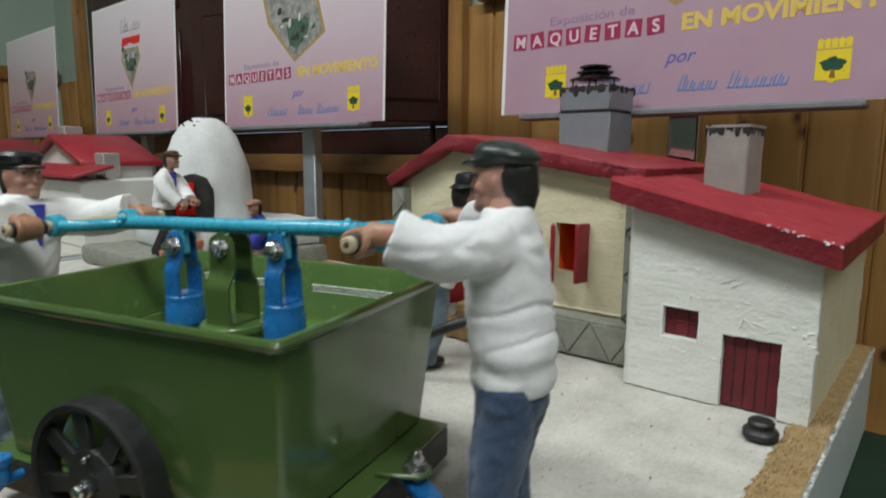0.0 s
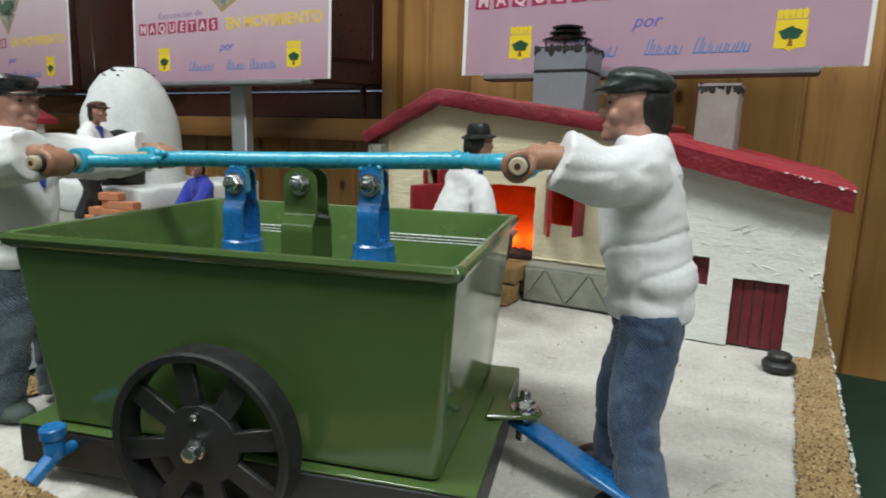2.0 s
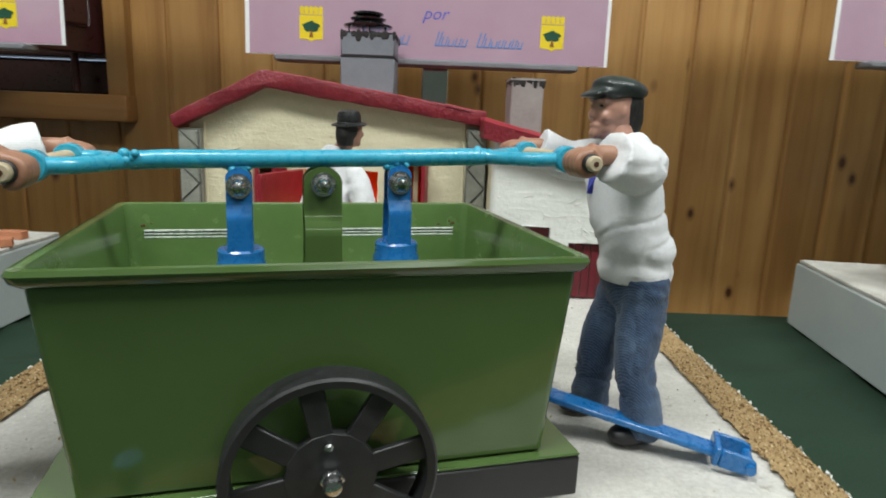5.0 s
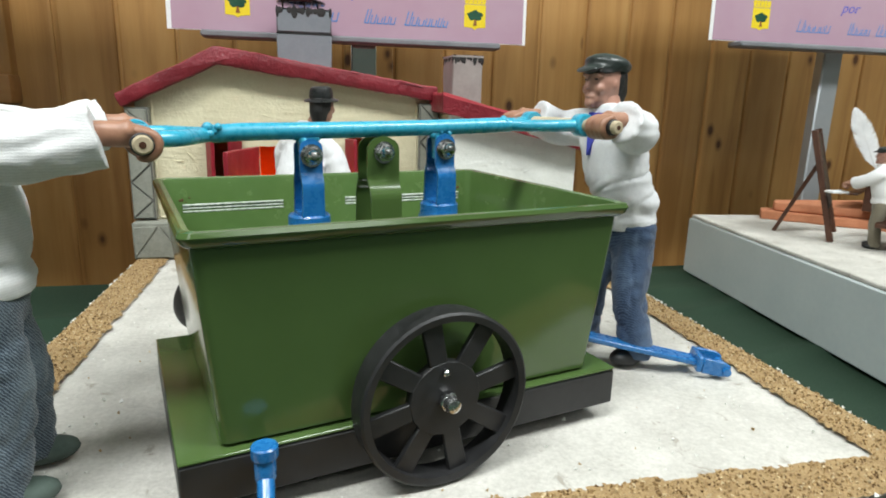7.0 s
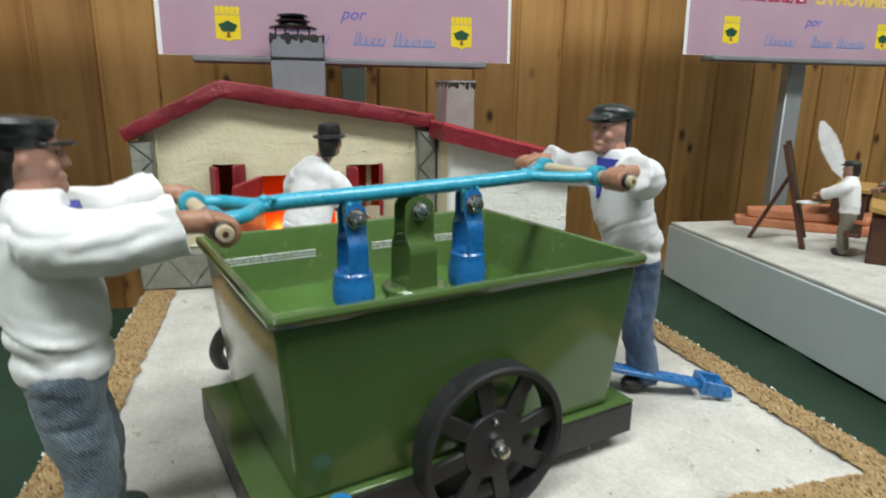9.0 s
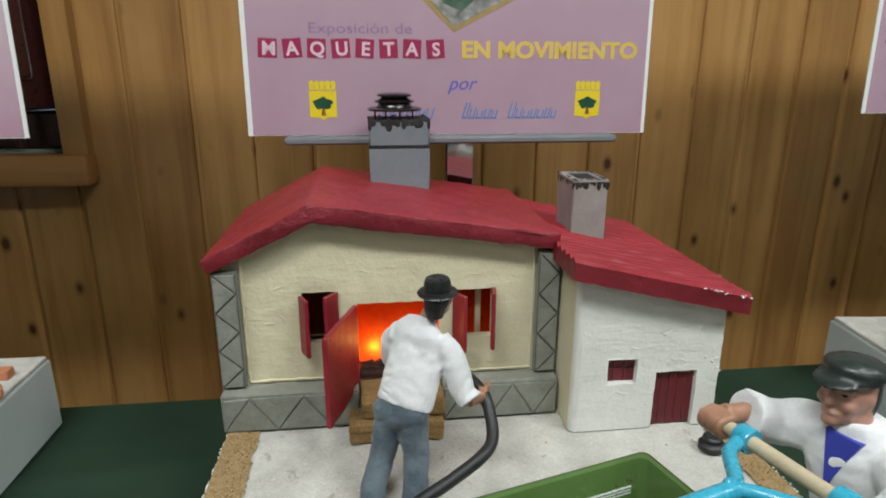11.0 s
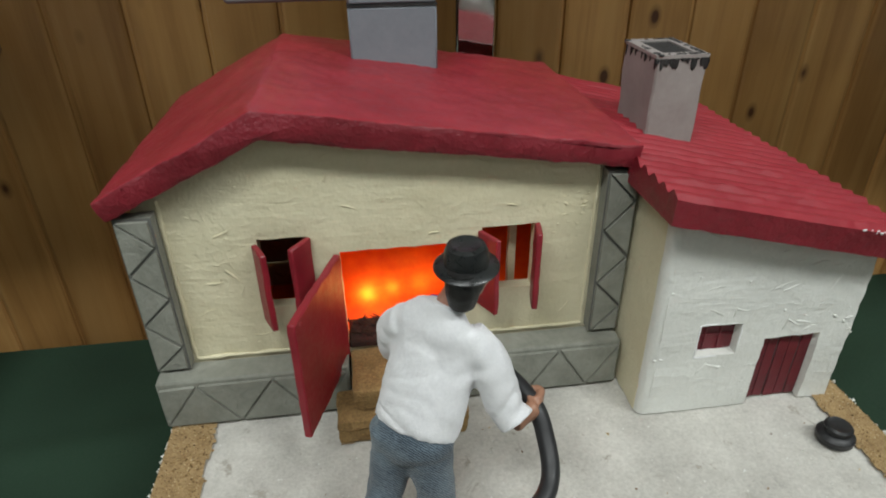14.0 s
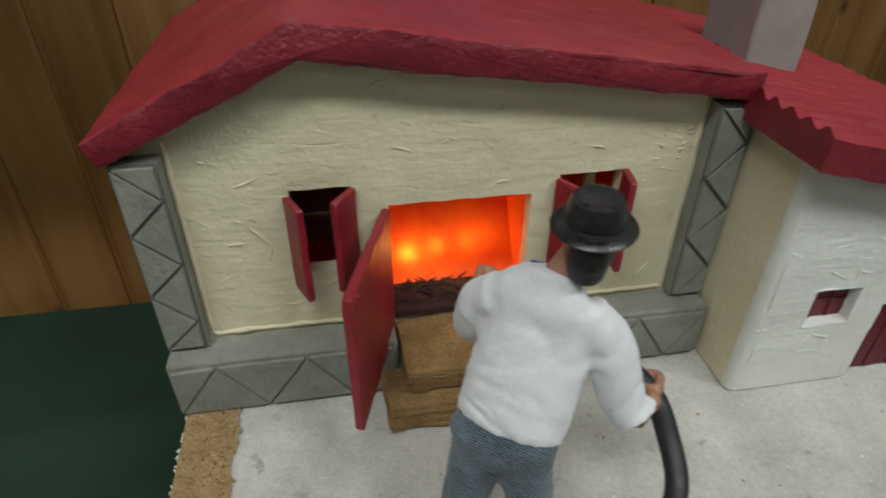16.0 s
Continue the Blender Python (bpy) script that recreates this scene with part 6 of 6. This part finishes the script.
U3, V3 = Vector((math.cos(radians(16)), math.sin(radians(16)), 0)), Vector((-math.sin(radians(16)), math.cos(radians(16)), 0))


def on_cart(a, b, z):
    return CART @ ROCK @ Vector((a, b, z))


GR = [on_cart(0.101, LEVY + e, LZ) for e in (-0.036, 0.036)]
GL = [on_cart(-0.095, LEVY + e, LZ) for e in (0.033, -0.036)]
doll("pump_doll", "doll in white wool jacket, jeans and flat cap, pumping", (-0.1255, 0.1925, 0.070), (-0.1335, 0.1985, 0.1225), (-0.1390, 0.2030, 0.1560), 196, [(-0.1190, 0.177, 0), (-0.1365, 0.209, 0)], [GR[0], GR[1]],
     [GR[0] + Vector((0.0115, 0.004, 0.0025)), GR[1] + Vector((0.0125, 0.0015, 0.0025))], "cap", DENIM, seed=1.0, coat=FLEECE, grip=V3, hat_mat=CAP, wide=0.95, group="pump dolls")
doll("pump_doll", "doll in white wool jacket, faded jeans and black peaked cap", (-0.411, 0.109, 0.069), (-0.4135, 0.113, 0.1185), (-0.4165, 0.1165, 0.1525), 14, [(-0.410, 0.123, 0), (-0.407, 0.094, 0)], [GL[0], GL[1]],
     [GL[0] + Vector((-0.0125, -0.002, 0.0025)), GL[1] + Vector((-0.0125, -0.001, 0.0025))], "peaked", DENIM_GREY, seed=7.0, shoe=BOOT, grip=V3, sleeve=1.06, wide=0.97, group="pump dolls")
doll("fireman_doll", "doll in white pullover, faded jeans and black hat holding hose", (-0.3150, 0.3625, 0.0575), (-0.3010, 0.3765, 0.1020), (-0.2890, 0.3735, 0.1380), 62, [(-0.335, 0.354, 0), (-0.307, 0.345, 0)], [(-0.309, 0.422, 0.084), (-0.2600, 0.366, 0.0700)],
     [(-0.312, 0.412, 0.086), (-0.2690, 0.3560, 0.0700)], "brim", DENIM_GREY, scale=0.92, seed=13.0, grip=(0.3, 0.6, 0.75), crease=0.75, drop=0.016, wide=1.05, sleeve=0.86, band=False, coat=FLEECE)
bm = tube(B(), spline([(-0.288, 0.398, 0.083), (-0.272, 0.386, 0.077), (-0.2595, 0.366, 0.0705), (-0.2560, 0.353, 0.059), (-0.2575, 0.340, 0.050), (-0.2665, 0.330, 0.045), (-0.286, 0.322, 0.036), (-0.316, 0.308, 0.026), (-0.348, 0.282, 0.014), (-0.367, 0.250, 0.010), (-0.3715, 0.228, 0.026), (-0.3640, 0.212, 0.045), (-0.349, 0.203, 0.052)], 8), 0.0041, 16)
single("fire_hose", bm, RUBBER, "black rubber hose held by the doll and fixed to the cart", "hose")


# ---- the school model on the neighbouring base ----
def slab(name, corners, label):
    ob = thing(name, pose(sum(c[0] for c in corners) / 4, sum(c[1] for c in corners) / 4, TABLE), label, "diorama", "neighbouring dioramas")
    part("board", prism(B(), corners, "z", TABLE + 0.0035, -0.0015, 0.0015), BOARD_WHITE, ob, "pale blue-grey painted board")
    mid = Vector((sum(c[0] for c in corners) / 4, sum(c[1] for c in corners) / 4))
    inner_ = [tuple(Vector(c) + (mid - Vector(c)).normalized() * 0.003) for c in corners]
    bm = prism(B(), inner_, "z", -0.0014, 0.003, 0.001)
    part("ground", roughen(cut_fine(bm, 0.03), 0.0012, 60), PLASTER_GROUND, ob, "off-white plaster ground")
    return ob


slab("diorama", [(0.150, 0.150), (0.78, 0.085), (0.83, 0.545), (0.203, 0.610)], "pale blue-grey diorama board of a schoolroom model")
steps = thing("brick_platform", pose(0.40, 0.54, 0.003), "low terracotta platform of two steps", "platform")
low = [(0.283, 0.572), (0.402, 0.462), (0.545, 0.535), (0.55, 0.572), (0.30, 0.596)]
part("step", prism(B(), low, "z", 0.0025, 0.014, 0.0015), TERRACOTTA, steps)
mid_ = Vector((0.42, 0.55))
part("step", prism(B(), [tuple(Vector(p) + (mid_ - Vector(p)).normalized() * 0.016) for p in low], "z", 0.0142, 0.0255, 0.0015), TERRACOTTA, steps)
easel = thing("easel", pose(0.255, 0.46, 0.003), "dark brown wooden blackboard easel seen edge-on", "easel")
view = Vector((0.052, 0.050, 0))
for k in (0, 1):
    a, b = Vector((0.2605, 0.434, 0.003)) + view * k, Vector((0.2445, 0.464, 0.123)) + view * k
    part("front_leg", tube(B(), [a, b], 0.0042, 4, flat=0.8), DARK_WOOD, easel)
part("prop", tube(B(), [(0.243, 0.500, 0.003), (0.251, 0.455, 0.092)], 0.0033, 4, flat=0.8), DARK_WOOD, easel)
bm = B()
pa, pb = Vector((0.2575, 0.440, 0.04)), Vector((0.2460, 0.461, 0.118))
vs = [bm.verts.new(p) for p in (pa, pa + view, pb + view, pb)]
f_ = bm.faces.new(vs)
ex = bmesh.ops.extrude_face_region(bm, geom=[f_])
bmesh.ops.translate(bm, verts=[g for g in ex["geom"] if isinstance(g, bmesh.types.BMVert)], vec=(-0.002, 0.002, 0))
part("blackboard", bm, BLACK_METAL, easel, "black board")


def desk(x, y, z, turn, w, d_, h, label, tilt=0.0):
    ob = thing("desk", pose(x, y, z, 0, 0, turn), label, "desk", "school desks", local=True)
    bm = box(B(), -w / 2, w / 2, -d_ / 2, d_ / 2, -0.003, 0.003, 0.001)
    bm.transform(pose(0, 0, h - 0.003, tilt, 0, 0))
    part("desktop", bm, YELLOW_WOOD, ob, "ochre wooden top")
    for sx in (-1, 1):
        part("side_panel", box(B(), sx * w * 0.42 - 0.003, sx * w * 0.42 + 0.003, -d_ * 0.42, d_ * 0.42, 0, h - 0.008, 0.001), DARK_WOOD, ob, "dark brown side")
    part("bench", box(B(), -w * 0.45, w * 0.45, d_ * 0.55, d_ * 0.85, h * 0.45, h * 0.52, 0.001), DARK_WOOD, ob)
    part("foot_rail", box(B(), -w * 0.46, w * 0.46, -d_ * 0.1, d_ * 0.1, 0.004, 0.010, 0.001), DARK_WOOD, ob)
    return ob


desk(0.318, 0.372, 0.003, 40, 0.075, 0.055, 0.058, "dark brown school desk with ochre slanting top", 10)
desk(0.405, 0.505, 0.0255, 35, 0.085, 0.045, 0.040, "teacher's desk with ochre top on the platform")
doll("school_doll", "small doll in white shirt, khaki trousers and dark cap", (0.287, 0.405, 0.046), (0.285, 0.407, 0.078), (0.2835, 0.408, 0.1005), 128, [(0.282, 0.400, 0.003), (0.291, 0.409, 0.003)], [(0.262, 0.428, 0.068), (0.270, 0.434, 0.066)], [(0.266, 0.423, 0.070), (0.273, 0.429, 0.068)], "cap", KHAKI, scale=0.62, seed=21, voxel=0.0014, crease=0.5, hat_mat=CAP, shirt=WOOL, group="small dolls")
doll("school_doll", "small doll in grey clothes sitting at a school desk", (0.378, 0.415, 0.060), (0.376, 0.416, 0.084), (0.374, 0.417, 0.106), 150, [(0.362, 0.415, 0.003), (0.368, 0.43, 0.003)], [(0.350, 0.425, 0.072), (0.356, 0.435, 0.07)], [(0.356, 0.422, 0.074), (0.361, 0.431, 0.072)], "cap", KHAKI, scale=0.62, seed=25, voxel=0.0014, crease=0.5, coat=KHAKI, hat_mat=HAIR, shirt=KHAKI, group="small dolls")
bm = B()
q0, q1 = Vector((0.3555, 0.4705, 0.060)), Vector((0.3215, 0.492, 0.148))
n_ = 44
for i in range(n_):
    t = i / (n_ - 1)
    p = q0.lerp(q1, 0.25 + 0.75 * t)
    half = 0.017 * math.sin(math.pi * min(1, 0.08 + t * 0.92)) ** 0.6 * (1 - 0.35 * t)
    for sd_ in (-1, 1):
        tip = p + Vector((0.62, -0.45, 0.1)) * sd_ * half + (q1 - q0).normalized() * half * 0.75 + Vector((rng.uniform(-1, 1), 0, rng.uniform(-1, 1))) * 0.0008
        tube(bm, [p, p.lerp(tip, 0.6), tip], [0.0013, 0.0012, 0.0004], 5, flat=0.35)
tube(bm, [q0, q0.lerp(q1, 0.5), q1], [0.0011, 0.0009, 0.0003], 6)
single("quill_feather", bm, FEATHER, "white quill feather standing upright on the teacher's desk", "feather")
single("paper", roughen(box(B(), 0.247, 0.268, 0.428, 0.440, 0.058, 0.0605, 0.0004), 0.001, 90), FEATHER, "small white paper held before the easel", "paper")

# ---- the brick kiln model ----
slab("diorama", [(-1.03, 0.130), (-0.657, 0.120), (-0.655, 0.606), (-1.03, 0.606)], "pale blue-grey diorama board of a brick kiln model")
kiln = thing("kiln", pose(-0.835, 0.47, 0.003), "white domed kiln with soot on top and a black door", "kiln")
part("hearth", roughen(cut_fine(box(B(), -0.98, -0.715, 0.345, 0.598, 0.0025, 0.030, 0.006, 0, 2), 0.02), 0.003, 40), STONE, kiln, "grey stone hearth")
part("ledge", roughen(cut_fine(box(B(), -0.93, -0.725, 0.405, 0.594, 0.0302, 0.070, 0.006, 0, 2), 0.02), 0.003, 40), WHITE_DOME, kiln, "whitewashed ledge")
bm = lathe(B(), [(0.068, 0), (0.067, 0.02), (0.063, 0.06), (0.056, 0.095), (0.046, 0.120), (0.033, 0.137), (0.017, 0.146), (0.001, 0.148)], pose(-0.832, 0.472, 0.0685) @ Matrix.Diagonal((1, 0.95, 1, 1)), 40)
dome = part("dome", roughen(cut_fine(bm, 0.015), 0.004, 30), WHITE_DOME, kiln, "lumpy whitewashed dome")
bm = B()
for k in range(80):
    a, r = rng.uniform(0, 2 * math.pi), rng.uniform(0.0, 0.036)
    z = 0.0685 + np.interp(r, [0, 0.017, 0.033, 0.046], [0.149, 0.147, 0.138, 0.121])
    ball(bm, pose(-0.832 + r * math.cos(a), 0.472 + 0.95 * r * math.sin(a), z, rng.uniform(-20, 20), rng.uniform(-30, 30), rng.uniform(0, 180)) @ Matrix.Diagonal((rng.uniform(0.002, 0.005), 0.001, 0.001, 1)), u=8, v=5)
part("soot", bm, SOOT, dome, "black soot strokes on the crown")
m = pose(-0.787, 0.424, 0.070, 0, 0, 42)
bm = prism(B(), [(-0.026, 0), (0.026, 0), (0.026, 0.045), (0.018, 0.062), (0, 0.068), (-0.018, 0.062), (-0.026, 0.045)], "y", -0.004, 0.03, 0.002)
bm.transform(m)
kdoor = part("doorway", bm, SOOT, kiln, "black kiln mouth")
bm = pierced(B(), -0.022, 0.004, 0.012, 0.056, -0.008, -0.0045, [(-0.016, -0.010, 0.02, 0.05), (-0.006, -0.001, 0.02, 0.05)])
bm.transform(m)
part("grate", bm, RED_PLASTIC, kdoor, "bright red grate")


kiln.location.x -= 0.016


def brick(x, y, z, turn, label="small terracotta brick on the kiln model", roll=0):
    bm = box(B(), -0.013, 0.013, -0.0065, 0.0065, 0, 0.009, 0.0008)
    bm.transform(pose(0, 0, 0.0045, roll, 0, 0) @ Matrix.Translation((0, 0, -0.0045)))
    me = as_mesh("brick", bm, TERRACOTTA)
    ob = new("brick", me)
    ob.matrix_basis = pose(x, y, z, 0, 0, turn)
    return tagged(ob, label, "brick", "loose bricks")


for k, (dx, dy, lvl) in enumerate([(0, 0, 0), (0.0145, 0.004, 0), (-0.0145, -0.002, 0), (0.002, 0, 1), (0.0155, 0.003, 1), (-0.012, 0.001, 1), (0.003, 0.001, 2), (0.016, 0.004, 2), (0.002, 0, 3)]):
    brick(-0.757 + dx * 1.6, 0.378 + dy, 0.0305 + lvl * 0.0092, 5 + 7 * (k % 3), "small terracotta brick stacked before the kiln")
for x, y, turn in ((-0.690, 0.505, 20), (-0.676, 0.47, 75), (-0.70, 0.42, 40), (-0.672, 0.435, 10), (-0.692, 0.385, 60), (-0.668, 0.52, 30), (-0.68, 0.56, 0)):
    brick(x, y, 0.003, turn)
    if turn > 35:
        brick(x + 0.002, y + 0.001, 0.0122, turn + 25)
doll("brick_doll", "small doll in white shirt and dark trousers at the kiln", (-0.800, 0.382, 0.087), (-0.793, 0.384, 0.127), (-0.783, 0.387, 0.157), 25, [(-0.804, 0.372, 0.0305), (-0.799, 0.392, 0.0305)], [(-0.757, 0.402, 0.102), (-0.757, 0.385, 0.098)], [(-0.764, 0.399, 0.105), (-0.764, 0.384, 0.101)], "cap", BLACK_METAL, scale=0.80, seed=31, voxel=0.0015, crease=0.5, hat_mat=DARK_WOOD, group="small dolls")
doll("brick_doll", "small doll in royal blue clothes bent over bricks", (-0.703, 0.462, 0.036), (-0.701, 0.458, 0.070), (-0.699, 0.452, 0.096), 270, [(-0.712, 0.440, 0.003), (-0.692, 0.440, 0.003)], [(-0.692, 0.432, 0.044), (-0.711, 0.432, 0.044)], [(-0.690, 0.436, 0.048), (-0.713, 0.436, 0.048)], "cap", KHAKI, scale=0.72, seed=37, voxel=0.0015, crease=0.5, coat=BLUE_CLOTH, hat_mat=BROWN_SKIN, group="small dolls")
brick(-0.7015, 0.4255, 0.036, 0, "small terracotta brick held by the blue doll")
for k in range(7):
    single("roof_tile", tube(B(), [(-0.735 + 0.012 * k, 0.318 + 0.002 * k, 0.006), (-0.741 + 0.012 * k, 0.352, 0.044)], 0.0058, 8, flat=0.35), STONE, "grey clay tile leaning in a row to dry", "tile", "drying tiles")


# ---- farmhouse models further along the table ----
def cottage(x, label):
    m = Matrix.Translation((x, 0, 0))
    slab("diorama", [(x - 0.30, 0.13), (x + 0.27, 0.13), (x + 0.27, 0.606), (x - 0.30, 0.606)], "pale blue-grey diorama board of a farmhouse model")
    ob = thing("model_house", pose(x, 0.45, 0.003), label, "model house")

    def put(name, bm, mat, text=""):
        bm.transform(m)
        return part(name, bm, mat, ob, text)
    put("wall", roughen(cut_fine(box(B(), -0.26, 0.22, 0.40, 0.57, 0.0025, 0.118, 0.002), 0.03), 0.001, 40), WHITE_STUCCO, "whitewashed wall")
    put("upper_wall", prism(B(), [(-0.16, 0.118), (0.115, 0.118), (0.115, 0.142), (-0.02, 0.188), (-0.16, 0.142)], "y", 0.45, 0.57), WHITE_STUCCO, "whitewashed gable")
    put("parapet", box(B(), -0.265, -0.05, 0.39, 0.44, 0.1182, 0.127, 0.002), BOARD_WHITE)
    put("low_roof", prism(B(), [(0.385, 0.122), (0.45, 0.139), (0.45, 0.145), (0.385, 0.128)], "x", -0.09, 0.235, 0.001), ROOF_RED, "crimson lean-to roof")
    put("roof", prism(B(), [(-0.175, 0.140), (-0.02, 0.191), (0.13, 0.140), (0.13, 0.150), (-0.02, 0.202), (-0.175, 0.150)], "y", 0.435, 0.585, 0.0015), ROOF_RED, "crimson gable roof")
    put("chimney", box(B(), -0.075, -0.04, 0.47, 0.505, 0.165, 0.218, 0.002), WARM_GREY)
    put("chimney", box(B(), 0.125, 0.165, 0.46, 0.49, 0.118, 0.165, 0.002), WARM_GREY)
    return ob


cottage(-1.35, "white farmhouse model with crimson gable roof and grey chimneys")
cottage(-1.97, "second white farmhouse model with crimson roof and grey chimneys")

# ---- pine boarding ----
PITCH = 0.083


def board_mesh(h):
    """One board with rounded edges and a tongue sunk between it and its neighbour."""
    w = PITCH / 2
    prof = [(-w, 0.011), (-w, 0.0045), (-w + 0.003, 0.0045), (-w + 0.0042, 0.0012), (-w + 0.0075, 0), (w - 0.0055, 0), (w - 0.002, 0.0012), (w - 0.0008, 0.0045), (w, 0.0045), (w, 0.011)]
    return as_mesh("plank", prism(B(), prof, "z", 0, h), PINE)


TALL, SHORT = board_mesh(RAIL_Z - FLOOR), board_mesh(WIN_B - 0.042 - FLOOR)
x = 0.171 + PITCH / 2 - 26 * PITCH - 10 * PITCH
while x < EAST:
    if x > WEST + 0.03:
        under = WIN_L - 0.02 < x < -0.75
        ob = new("plank", SHORT if under else TALL)
        ob.parent = wall_north
        ob.matrix_parent_inverse = Matrix.Translation(-wall_north.location)
        ob.location = (x, WALL_Y, FLOOR)
    x += PITCH
y = WALL_Y - 0.06
while y > -0.6:
    ob = new("plank", TALL)
    ob.parent = wall_west
    ob.matrix_parent_inverse = Matrix.Translation(-wall_west.location)
    ob.matrix_basis = pose(WEST + 0.012, y, FLOOR, 0, 0, 90)
    y -= PITCH
